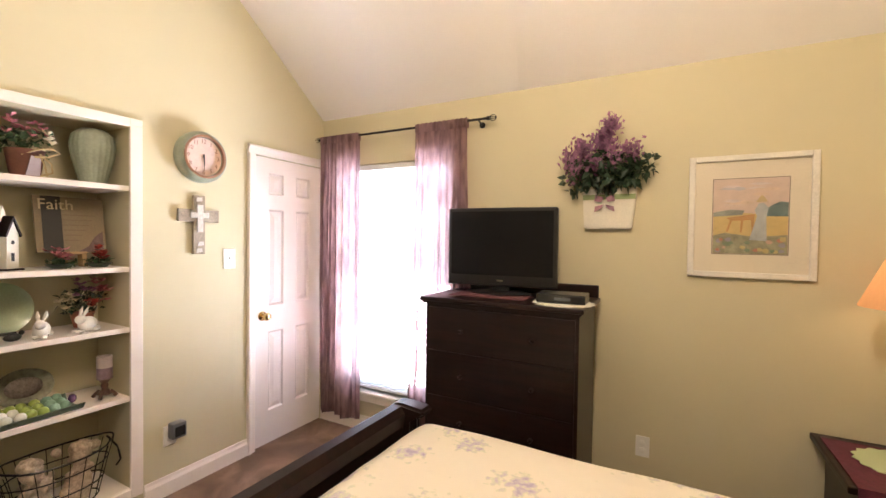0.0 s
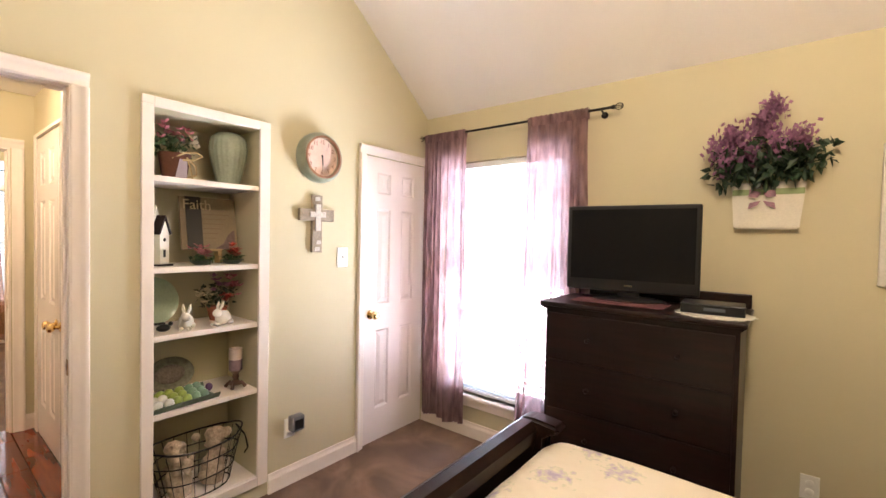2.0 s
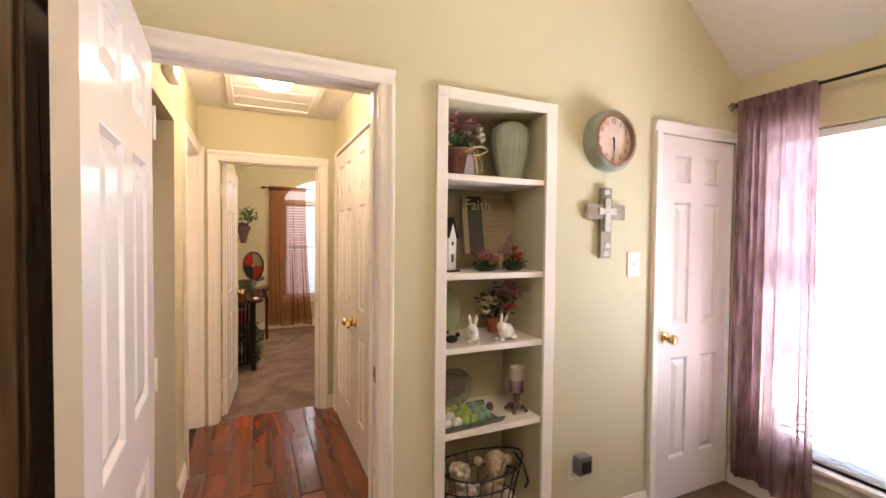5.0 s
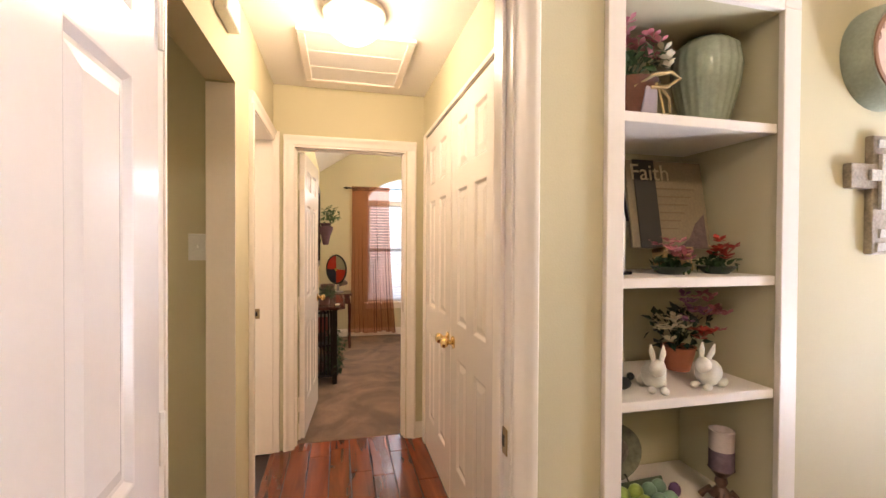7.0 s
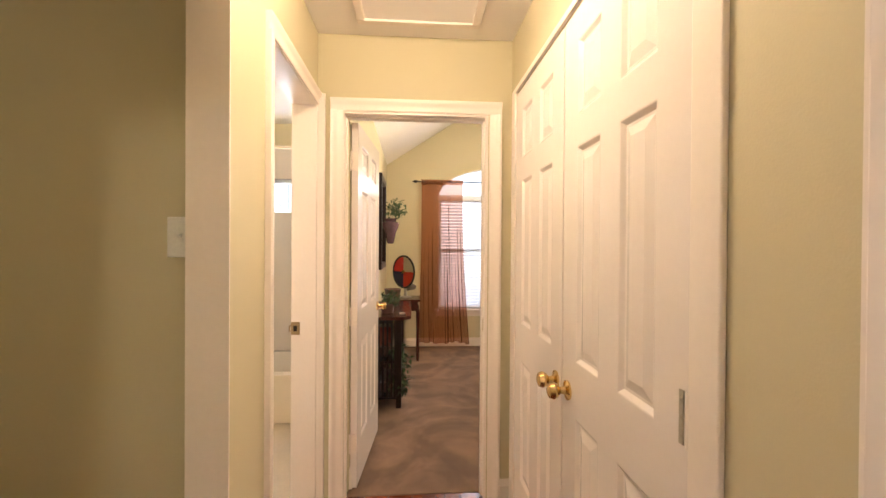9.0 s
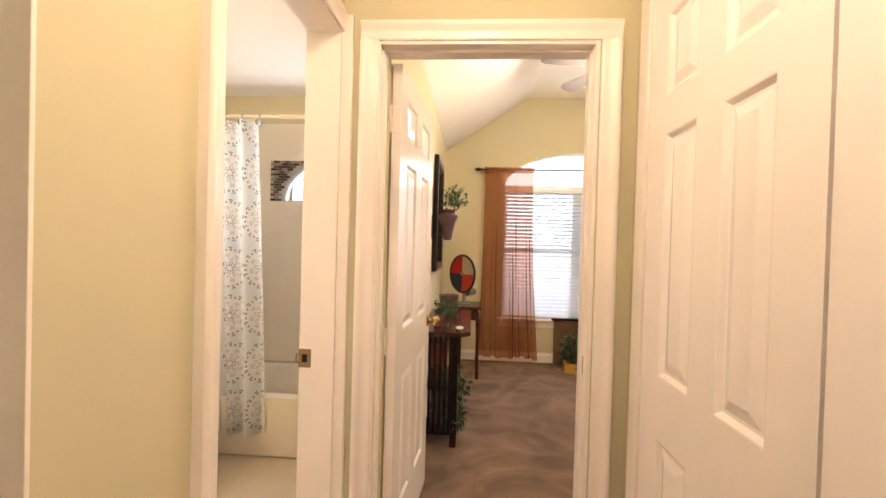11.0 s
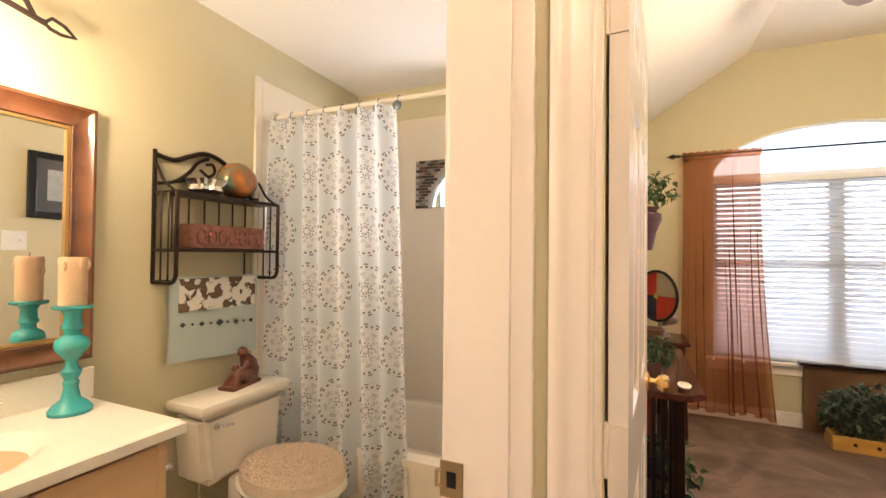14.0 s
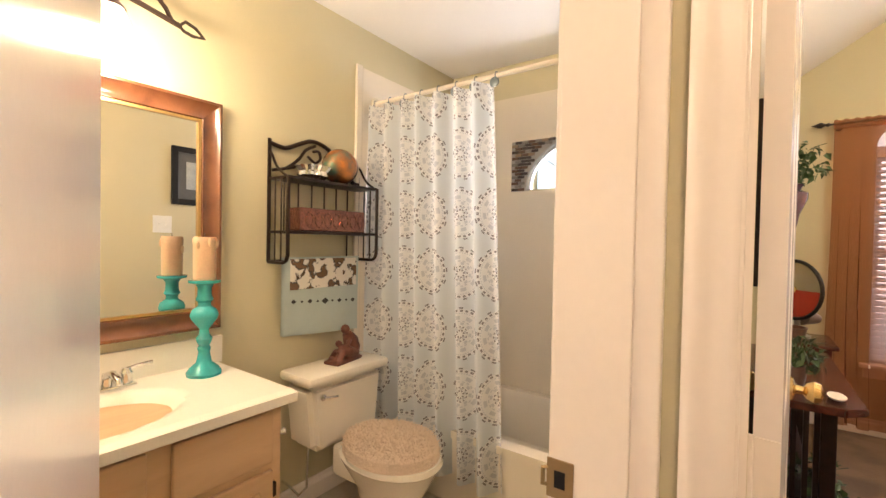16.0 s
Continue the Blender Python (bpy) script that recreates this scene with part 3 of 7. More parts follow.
# bedroom window
w1 = tagged(new("window_1"), "white single-hung window behind a louvred blind", "window", "", "structure")
bm = bmesh.new()
for p, q, r, s in ((-4.2, -4.155, 0.31, 2.02), (-3.245, -3.2, 0.31, 2.02), (-4.155, -3.245, 1.975, 2.02), (-4.155, -3.245, 0.31, 0.36), (-4.155, -3.245, 1.15, 1.19)):
    box(bm, p, q, N + 0.085, N + 0.13, r, s, 0.003)
part("window_frame", bm, VINYL, w1)
bm = bmesh.new()
box(bm, -4.25, -3.15, N - 0.045, N + 0.085, 0.285, 0.31, 0.006)
box(bm, -4.23, -3.17, N - 0.018, N - 0.002, 0.225, 0.285, 0.004)
part("window_sill", bm, TRIM, w1)
for r, s in ((0.36, 1.15), (1.19, 1.975)):
    bm = bmesh.new()
    box(bm, -4.155, -3.245, N + 0.105, N + 0.109, r, s)
    part("pane", bm, GLASS, w1).visible_shadow = False
blind(w1, "y", N + 0.04, -4.195, -3.205, 0.315, 2.015, 0.042, 0.05)

# side passage: dome added out of view for the fill lamp, and brightened wall end
pl_ = thing("ceiling_light", "added unseen glowing dome round the side passage's fill lamp", "ceiling light", pose(-4.95, -2.2, 2.42, 180))
bm = bmesh.new()
lathe(bm, [(0.125, 0.0), (0.12, 0.05), (0.095, 0.085), (0.05, 0.105), (0.01, 0.11)], 32)
part("dome", bm, emitter("fill_glow_passage", (1.0, 0.85, 0.62), 2.5), pl_, "", True).visible_shadow = False
# thin sheet in pale trim colour: paints the daylight falling on this wall end
bm = bmesh.new()
box(bm, -5.37, -5.364, HL - 0.112, HL + 0.001, 0, 2.04, 0.001)
structure("passage_end_painted_light", bm, TRIM, "wall end of the passage opening, coloured paler for the light on it", "trim")

# far room window with its arched top light
w2 = tagged(new("window_2"), "white twin window under a flat arch, blinds below", "window", "", "structure")
bm = bmesh.new()
A0, A1 = WY - WH, WY + WH
for p, q, r, s in ((A0, A0 + 0.04, 0.50, WS), (A1 - 0.04, A1, 0.50, WS), (WY - 0.05, WY + 0.05, 0.50, 1.99), (A0, A1, 1.97, 2.03), (A0, A1, 0.50, 0.53), (A0, A1, 1.265, 1.31)):
    box(bm, FX - 0.11, FX - 0.07, p, q, r, s, 0.003)
part("window_frame", bm, VINYL, w2)
bm = bmesh.new()
rim = [(WY + (WH + 0.02) * math.cos(a), WS + (2.41 - WS) * math.sin(a)) for a in [math.pi * i / 20 for i in range(21)]]
tube(bm, [(FX - 0.04, y, z - 0.02) for y, z in rim], 0.018, 8)
part("arch_frame", bm, VINYL, w2, "", True)
bm = bmesh.new()
box(bm, FX - 0.09, FX + 0.05, A0 - 0.05, A1 + 0.05, 0.47, 0.50, 0.006)
box(bm, FX + 0.002, FX + 0.018, A0 - 0.03, A1 + 0.03, 0.40, 0.47, 0.004)
part("window_sill", bm, TRIM, w2)
for p, q, r, s in ((A0 + 0.04, WY - 0.05, 0.53, 1.265), (WY + 0.05, A1 - 0.04, 0.53, 1.265), (A0 + 0.04, WY - 0.05, 1.31, 1.97), (WY + 0.05, A1 - 0.04, 1.31, 1.97)):
    bm = bmesh.new()
    box(bm, FX - 0.092, FX - 0.088, p, q, r, s)
    part("pane", bm, GLASS, w2).visible_shadow = False
blind(w2, "x", FX - 0.035, A0 + 0.005, A1 - 0.005, 0.505, 1.985, 0.042, 0.05)


def curtain(name, label, mat, axis, plane, top, bottom, z0, z1, folds, depth, rng, header=0.05):
    """A gathered hanging cloth between two lines, with a ruffled header over the rod."""
    ob = thing(name, label, "curtain")
    nu, nv = folds * 8, 24
    ph = [rng.uniform(0, 6.28) for _ in range(4)]

    def at(i, j):
        f, g = i / nu, j / nv
        w = f + 0.045 * math.sin(2 * math.pi * 1.3 * f + ph[2]) + 0.02 * math.sin(2 * math.pi * 3.1 * f + ph[3] + g)
        a = top[0] + f * (top[1] - top[0])
        b = bottom[0] + f * (bottom[1] - bottom[0])
        e = g ** 1.5
        u = a + (b - a) * e + 0.008 * math.sin(5 * g + ph[0] + 9 * f) * g
        amp = depth * (0.35 + 0.65 * g)
        off = amp * (math.sin(2 * math.pi * folds * w + ph[1] + 0.8 * math.sin(3 * g + ph[2])) + 0.4 * math.sin(2 * math.pi * folds * 0.37 * f + ph[3]))
        u += 0.20 * (top[1] - top[0]) / folds * math.sin(4 * math.pi * folds * w + ph[0] + g) * (0.4 + 0.6 * g)
        z = z1 + (z0 - z1) * g + (0.012 * math.sin(11 * f + ph[2]) * g)
        return (plane + off, u, z) if axis == "x" else (u, plane + off, z)
    bm = bmesh.new()
    grid = [[bm.verts.new(at(i, j)) for j in range(nv + 1)] for i in range(nu + 1)]
    for i in range(nu):
        for j in range(nv):
            bm.faces.new((grid[i][j], grid[i + 1][j], grid[i + 1][j + 1], grid[i][j + 1]))
    part("cloth", bm, mat, ob, "", True)
    bm = bmesh.new()
    for k in (-1, 1):
        rows = []
        for i in range(nu + 1):
            f = i / nu
            u = top[0] + f * (top[1] - top[0])
            wob = 0.004 * math.sin(2 * math.pi * folds * 1.7 * f + ph[3])
            rows.append([bm.verts.new((plane + k * 0.014 + wob, u, z) if axis == "x" else (u, plane + k * 0.014 + wob, z)) for z in (z1 - 0.01, z1 + header * 0.6, z1 + header + wob)])
        for a, b in zip(rows, rows[1:]):
            for j in range(2):
                bm.faces.new((a[j], b[j], b[j + 1], a[j + 1]))
    part("rod_pocket", bm, mat, ob, "", True)
    return ob


PURPLE = sheer("voile_dusty_purple", (0.34, 0.215, 0.232), 0.24, 24, 0.28)
RUST = sheer("voile_rust", (0.54, 0.25, 0.13), 0.64, 50, 0.012)
curtain("curtain", "dusty purple crushed sheer curtain hanging beside a door", PURPLE, "y", N - 0.075, (-4.31, -3.93), (-4.33, -3.915), 0.10, 2.19, 7, 0.02, RNG)
curtain("curtain", "dusty purple crushed sheer curtain behind the television", PURPLE, "y", N - 0.075, (-3.44, -3.05), (-3.50, -2.93), 0.12, 2.19, 7, 0.02, RNG)
curtain("curtain", "rust orange sheer curtain reaching near the carpet", RUST, "x", FX + 0.09, (0.354, 0.906), (0.36, 1.01), 0.06, 2.16, 6, 0.042, RNG)
curtain("curtain", "rust orange sheer curtain beside a lit table lamp", RUST, "x", FX + 0.09, (2.03, 2.55), (1.864, 2.53), 0.06, 2.16, 6, 0.042, RNG)


def rod(m, length, label, cage=True):
    """A rod along local x with finials and brackets behind it."""
    ob = thing("curtain_rod", label, "curtain rod", m)
    bm = bmesh.new()
    tube(bm, [(0, 0, 0), (length, 0, 0)], 0.008, 10)
    part("pole", bm, BLACKM, ob, "", True)
    for x, s in ((0, -1), (length, 1)):
        bm = bmesh.new()
        if cage:
            lathe(bm, [(0.012, 0), (0.014, 0.012), (0.007, 0.018)], 12, pose(x, 0, 0, 0, 90 * s))
            for a in range(4):
                tube(bm, [(x + s * (0.018 + 0.022 * (1 - math.cos(k)) ), 0.018 * math.sin(k) * math.cos(a * 1.571), 0.018 * math.sin(k) * math.sin(a * 1.571)) for k in [math.pi * i / 6 for i in range(7)]], 0.003, 5)
        else:
            lathe(bm, [(0.012, 0), (0.014, 0.01), (0.008, 0.02), (0.022, 0.045), (0.018, 0.06), (0.006, 0.085), (0.002, 0.10)], 12, pose(x, 0, 0, 0, 90 * s))
        part("finial", bm, BLACKM, ob, "", True)
        bm = bmesh.new()
        bx = x - s * 0.06
        tube(bm, [(bx, 0, 0), (bx, 0.03, -0.01), (bx, 0.068, -0.02)], 0.006, 8)
        lathe(bm, [(0.02, 0), (0.02, 0.006), (0.01, 0.008)], 12, pose(bx, 0.074, -0.02, 90))
        part("bracket", bm, BLACKM, ob, "", True)
    return ob


rod(pose(-4.31, N - 0.075, 2.222), 1.39, "thin black curtain rod with open cage finials")
rod(pose(FX + 0.09, 0.33, 2.185, 0, 0, 90), 2.25, "black curtain rod with spear finials", False)

# ---- hall fittings ----
plate_box("light_switch", pose(-5.45, -0.412, 1.36, 0, 0, -90), "white toggle switch plate on the olive wall", "light switch")
plate_box("light_switch", pose(W, 1.917, 1.32, 0, 0, -90) @ Matrix.Diagonal((1.2, 1, 1.12, 1)), "white toggle switch plate beside a closet door", "light switch")
chime = thing("door_chime", "small white box chime high on the hall wall", "door chime", pose(-5.15, HL, 2.25))
bm = bmesh.new()
box(bm, -0.10, 0.10, 0, 0.045, -0.06, 0.06, 0.006)
part("case", bm, PLASTIC, chime)
hatch = tagged(new("attic_hatch"), "white framed attic hatch panel in the hall ceiling", "hatch", "", "structure")
bm = bmesh.new()
for p, q, r, s in ((-6.28, -6.24, -0.03, 0.56), (-5.63, -5.59, -0.03, 0.56), (-6.24, -5.63, -0.03, 0.01), (-6.24, -5.63, 0.52, 0.56)):
    box(bm, p, q, r, s, 2.402, 2.42, 0.004)
part("hatch_frame", bm, TRIM, hatch)
bm = bmesh.new()
box(bm, -6.24, -5.63, 0.01, 0.52, 2.412, 2.4195)
part("hatch_panel", bm, CEIL, hatch)
for x in (-6.04, -5.83):
    bm = bmesh.new()
    box(bm, x - 0.004, x + 0.004, 0.012, 0.518, 2.409, 2.4125)
    part("batten", bm, TRIM, hatch)
GLOW = emitter("lamp_glass_lit", (1.0, 0.87, 0.66), 7.0)
hl = thing("ceiling_light", "lit round frosted dome light in the hall", "ceiling light", pose(-5.40, 0.24, 2.42, 180))
bm = bmesh.new()
lathe(bm, [(0.14, 0), (0.14, 0.02), (0.125, 0.025)], 32)
part("pan", bm, TRIM, hl, "", True)
bm = bmesh.new()
lathe(bm, [(0.125, 0.02), (0.122, 0.06), (0.10, 0.10), (0.06, 0.13), (0.01, 0.142)], 32)
dome = part("dome", bm, GLOW, hl, "", True)
dome.visible_shadow = False
bl = thing("ceiling_light", "lit frosted bowl light under the bedroom vault", "ceiling light", pose(-2.10, 0.85, 3.56, 180))
bm = bmesh.new()
lathe(bm, [(0.06, 0), (0.06, 0.03), (0.012, 0.04), (0.012, 0.69), (0.05, 0.71), (0.05, 0.73)], 20)
part("stem", bm, BRONZE, bl, "", True)
bm = bmesh.new()
lathe(bm, [(0.15, 0.73), (0.16, 0.77), (0.13, 0.86), (0.06, 0.91), (0.01, 0.92)], 24)
part("bowl", bm, GLOW, bl, "", True).visible_shadow = False

# ---- bedroom things ----
def plain(name, color, rough=0.5, metal=0.0, **k):
    return material(name, color, rough, metal, **k)


DARK = plain("black_plastic", (0.012, 0.012, 0.013), 0.3, bump=0, Specular_IOR_Level=0.35)
SCREEN = plain("screen_black_matt", (0.006, 0.006, 0.007), 0.22, bump=0, Specular_IOR_Level=0.2)
GREEN = plain("leaf_green", (0.05, 0.11, 0.035), 0.5, dark=0.45, scale=14, grain=60)
DKGREEN = plain("ivy_dark_green", (0.03, 0.065, 0.03), 0.4, dark=0.4, scale=14, grain=60)
LILAC = plain("lilac_petals", (0.46, 0.20, 0.36), 0.6, dark=0.4, scale=16, grain=90)
PINK = plain("pink_petals", (0.62, 0.20, 0.24), 0.6, dark=0.55, scale=22, grain=90)
CREAMP = plain("cream_petals", (0.72, 0.62, 0.42), 0.6, dark=0.7, scale=22, grain=90)
RED = plain("red_petals", (0.60, 0.07, 0.05), 0.5, dark=0.5, scale=22, grain=90)
BISQUE = plain("white_bisque", (0.80, 0.76, 0.68), 0.55, dark=0.85, scale=25, grain=150)
TERRA = plain("terracotta_brown", (0.20, 0.075, 0.05), 0.55, dark=0.6, scale=18)
STRAW = plain("straw_raffia", (0.55, 0.42, 0.22), 0.8, dark=0.7, scale=40)
CELADON = plain("celadon_glaze", (0.36, 0.41, 0.33), 0.14, dark=0.75, scale=14, grain=90, bump=0.03)
DOILY = plain("crochet_white", (0.78, 0.76, 0.68), 0.9, dark=0.75, grain=300, bump=0.8)

# built-in shelves
sh = thing("built_in_shelves", "white-trimmed recessed wall shelves with five boards of ornaments", "shelf", pose(W, 0.85, 0.10))
bm = bmesh.new()
for p, q, r, s in ((-0.043, 0.006, -0.02, 1.925), (0.499, 0.558, -0.02, 1.925), (0.006, 0.499, 1.918, 1.963), (-0.043, 0.006, 1.925, 1.963), (0.499, 0.558, 1.925, 1.963), (0.006, 0.499, -0.02, 0.03)):
    box(bm, 0, 0.018, p, q, r, s, 0.003)
part("face_frame", bm, TRIM, sh)
for z in (0.131, 0.617, 0.981, 1.296, 1.716):
    bm = bmesh.new()
    box(bm, -0.338, -0.002, 0.002, 0.503, z - 0.10 - 0.027, z - 0.10, 0.003)
    part("shelf_board", bm, TRIM, sh)

SX = W - 0.15


def flowers(name, label, base, pot_bm, pot_mat, spread, z0, count, blooms, rng, leafmat=GREEN, cat="flower pot", leafsize=0.035, bloom=0.018):
    """A pot or dish of flowers: pot, leaves and clustered blossoms."""
    ob = thing(name, label, cat, base)
    part("pot", pot_bm, pot_mat, ob, "", True)
    bm = bmesh.new()
    for _ in range(max(6, count // 12)):
        a, k = rng.uniform(0, 6.28), rng.uniform(0.3, 0.9)
        tube(bm, [(0, 0, z0 - 0.02), (spread[0] * k * 0.4 * math.cos(a), spread[1] * k * 0.4 * math.sin(a), z0 + spread[2] * 0.5), (spread[0] * k * math.cos(a), spread[1] * k * math.sin(a), z0 + spread[2])], 0.0018, 4)
    leaves(bm, count, (0, 0, z0 + spread[2] * 0.55), spread, leafsize, rng)
    part("foliage", bm, leafmat, ob)
    for mat, c, r, n in blooms:
        bm = bmesh.new()
        for _ in range(n):
            p = Vector(c) + Vector([rng.gauss(0, 0.45) * r for _ in range(3)]) + Vector((0.02, 0, 0.012))
            for k in range(5):
                a = k * 1.257 + rng.random() * 0.4
                d = Vector((math.cos(a), math.sin(a), rng.uniform(0.1, 0.9))) * bloom * 1.35
                v = [bm.verts.new(p), bm.verts.new(p + d * 0.7 + Vector((-d.y, d.x, 0)) * 0.4), bm.verts.new(p + d), bm.verts.new(p + d * 0.7 - Vector((-d.y, d.x, 0)) * 0.4)]
                bm.faces.new(v)
        part("blossom", bm, mat, ob)
    return ob


# top board
bm = bmesh.new()
lathe(bm, [(0.045, 0), (0.052, 0.01), (0.07, 0.12), (0.075, 0.13), (0.066, 0.13), (0.06, 0.11)], 20)
fp = flowers("flower_pot", "brown pot of pink and green silk flowers with a straw bow", pose(SX, 0.995, 1.716), bm, TERRA, (0.085, 0.11, 0.07), 0.13, 130,
             [(PINK, (0.02, -0.05, 0.22), 0.05, 9), (PINK, (0.03, 0.03, 0.21), 0.045, 8), (CREAMP, (0.04, 0.07, 0.17), 0.03, 5)], RNG)
bm = bmesh.new()
tube(bm, [(0.055, -0.03, 0.10), (0.075, 0.02, 0.13), (0.08, 0.07, 0.14), (0.078, 0.10, 0.125), (0.075, 0.06, 0.10), (0.074, 0.01, 0.095)], 0.005, 6)
tube(bm, [(0.07, 0.03, 0.11), (0.075, 0.045, 0.06), (0.078, 0.055, 0.0), (0.082, 0.02, -0.008)], 0.004, 6)
tube(bm, [(0.07, 0.03, 0.11), (0.075, 0.07, 0.07), (0.07, 0.075, 0.03), (0.066, 0.03, 0.01)], 0.004, 6)
part("bow", bm, STRAW, fp, "straw raffia bow", True)
bm = bmesh.new()
prism(bm, [(-0.02, 0.01), (0.03, 0.01), (0.034, 0.09), (0.0, 0.10)], "x", 0.066, 0.072)
part("tag", bm, plain("tag_lilac", (0.42, 0.38, 0.48), 0.5), fp, "lilac printed tag")
vase = thing("vase", "tall celadon green ribbed ceramic vase", "vase", pose(SX, 1.258, 1.716) @ Matrix.Scale(1.07, 4))
bm = bmesh.new()
lathe(bm, [(0.045, 0), (0.052, 0.004), (0.066, 0.055), (0.084, 0.13), (0.091, 0.185), (0.083, 0.235), (0.055, 0.262), (0.03, 0.267), (0.028, 0.255)], 88, None, 22, 0.03)
part("body", bm, CELADON, vase, "", True)

# second board
bh = thing("birdhouse", "small white wooden chapel birdhouse with a steep roof", "birdhouse", pose(SX + 0.02, 0.93, 1.296, 0, 0, 25) @ Matrix.Diagonal((0.75, 0.75, 1.05, 1)))
bm = bmesh.new()
prism(bm, [(-0.034, 0.008), (0.034, 0.008), (0.034, 0.15), (0.0, 0.215), (-0.034, 0.15)], "x", -0.03, 0.03)
prism(bm, [(-0.018, 0.15), (0.018, 0.15), (0.018, 0.23), (0.0, 0.275), (-0.018, 0.23)], "x", -0.045, -0.031)
part("body", bm, BISQUE, bh)
bm = bmesh.new()
for s in (1, -1):
    prism(bm, [(s * 0.0005, 0.216), (s * 0.04, 0.143), (s * 0.047, 0.149), (s * 0.0005, 0.232)], "x", -0.036, 0.04)
part("roof", bm, DARKWOOD, bh)
bm = bmesh.new()
lathe(bm, [(0.009, 0), (0.009, 0.002)], 12, pose(0.03, 0, 0.12, 0, 90))
part("hole", bm, DARK, bh)
bm = bmesh.new()
box(bm, 0.03, 0.032, -0.008, 0.008, 0.04, 0.075)
part("doorway", bm, DARK, bh)
bm = bmesh.new()
box(bm, -0.05, 0.05, -0.05, 0.05, 0, 0.008, 0.002)
part("base", bm, DARKWOOD, bh)
fr = thing("picture_frame", "small dark picture frame leaning in the niche", "picture frame", pose(SX - 0.10, 0.90, 1.296, 0, 12, 0))
bm = bmesh.new()
box(bm, -0.008, 0.008, -0.045, 0.045, 0, 0.17, 0.003)
part("frame", bm, DARKWOOD, fr)
pq = thing("plaque", "tan faith plaque with a dark band on an easel", "plaque", pose(SX - 0.05, 1.19, 1.37, 0, -10, 0))
bm = bmesh.new()
box(bm, -0.012, 0.0, -0.14, 0.15, 0, 0.285, 0.003)
TAN = plain("plaque_tan_paper", (0.27, 0.21, 0.13), 0.6, dark=0.7, scale=9)
part("board", bm, TAN, pq)
bm = bmesh.new()
box(bm, 0.0, 0.003, -0.112, -0.035, 0.0, 0.285)
part("band", bm, plain("plaque_dark_band", (0.025, 0.022, 0.02), 0.5), pq)
for i in range(6):
    bm = bmesh.new()
    box(bm, 0.0, 0.0015, -0.03, 0.11 - 0.016 * i, 0.19 - 0.026 * i, 0.194 - 0.026 * i)
    part("text_line", bm, plain("ink_brown", (0.20, 0.14, 0.08), 0.6), pq)
bm = bmesh.new()
prism(bm, [(0.02, 0.0), (0.135, 0.0), (0.135, 0.11), (0.10, 0.08), (0.07, 0.03)], "x", 0.0, 0.002)
part("painted_corner", bm, plain("plaque_mauve", (0.20, 0.13, 0.12), 0.6, dark=0.4, scale=40), pq)
bm = bmesh.new()
box(bm, -0.03, 0.02, -0.05, -0.03, -0.074, 0.0)
box(bm, -0.03, 0.02, 0.03, 0.05, -0.074, 0.0)
box(bm, -0.03, 0.03, -0.05, 0.05, -0.012, -0.001)
part("easel", bm, wood("pine", (0.5, 0.34, 0.17), (0.35, 0.22, 0.10)), pq)


def words(name, body, size, mat, parent, m):
    cu = bpy.data.curves.new(name, "FONT")
    cu.body, cu.size, cu.extrude, cu.align_x, cu.align_y = body, size, 0.0008, "CENTER", "CENTER"
    cu.materials.append(mat)
    ob = new(name, cu)
    ob.parent, ob.matrix_basis = parent, m
    return ob


words("lettering", "Faith", 0.075, plain("lettering_cream", (0.62, 0.52, 0.33), 0.5), pq, pose(0.005, -0.055, 0.24, 90, 0, 90))
for y, mat, lab in ((1.105, PINK, "small dark dish of dusty pink flowers"), (1.265, RED, "small green dish of red flowers")):
    bm = bmesh.new()
    lathe(bm, [(0.03, 0), (0.045, 0.012), (0.055, 0.022), (0.05, 0.022), (0.03, 0.012)], 18)
    flowers("flower_dish", lab, pose(SX + 0.04, y, 1.296), bm, plain("dish_dark_green", (0.03, 0.05, 0.035), 0.4), (0.05, 0.06, 0.022), 0.02, 60,
            [(mat, (0.0, 0, 0.055), 0.04, 16)], RNG, GREEN, "flowers", 0.028, 0.017)

# third board
pl = thing("glass_plate", "large pale green glass plate on a stand", "plate", pose(SX - 0.12, 0.94, 0.981, 0, -12, 0))
bm = bmesh.new()
lathe(bm, [(0.06, 0), (0.09, 0.004), (0.125, 0.016), (0.124, 0.02), (0.085, 0.009)], 40, Matrix.Translation((0, 0, 0.125)) @ pose(0, 0, 0, 0, 90))
part("plate", bm, plain("glaze_pale_green", (0.36, 0.44, 0.30), 0.12, dark=0.8, scale=10, bump=0), pl, "", True)
bm = bmesh.new()
box(bm, -0.03, 0.03, -0.05, 0.05, 0.0, 0.012, 0.002)
part("stand", bm, DARK, pl)
bm = bmesh.new()
lathe(bm, [(0.035, 0), (0.05, 0.065), (0.054, 0.075), (0.046, 0.075)], 18)
flowers("flower_pot", "terracotta pot of pink and cream silk flowers", pose(SX - 0.07, 1.235, 0.981), bm, plain("terracotta", (0.40, 0.13, 0.07), 0.7), (0.075, 0.10, 0.08), 0.09, 120,
        [(PINK, (0.05, 0.05, 0.19), 0.05, 12), (CREAMP, (0.05, -0.09, 0.14), 0.04, 9), (LILAC, (0.05, -0.03, 0.2), 0.04, 9), (RED, (0.06, 0.02, 0.12), 0.03, 5)], RNG, DKGREEN)


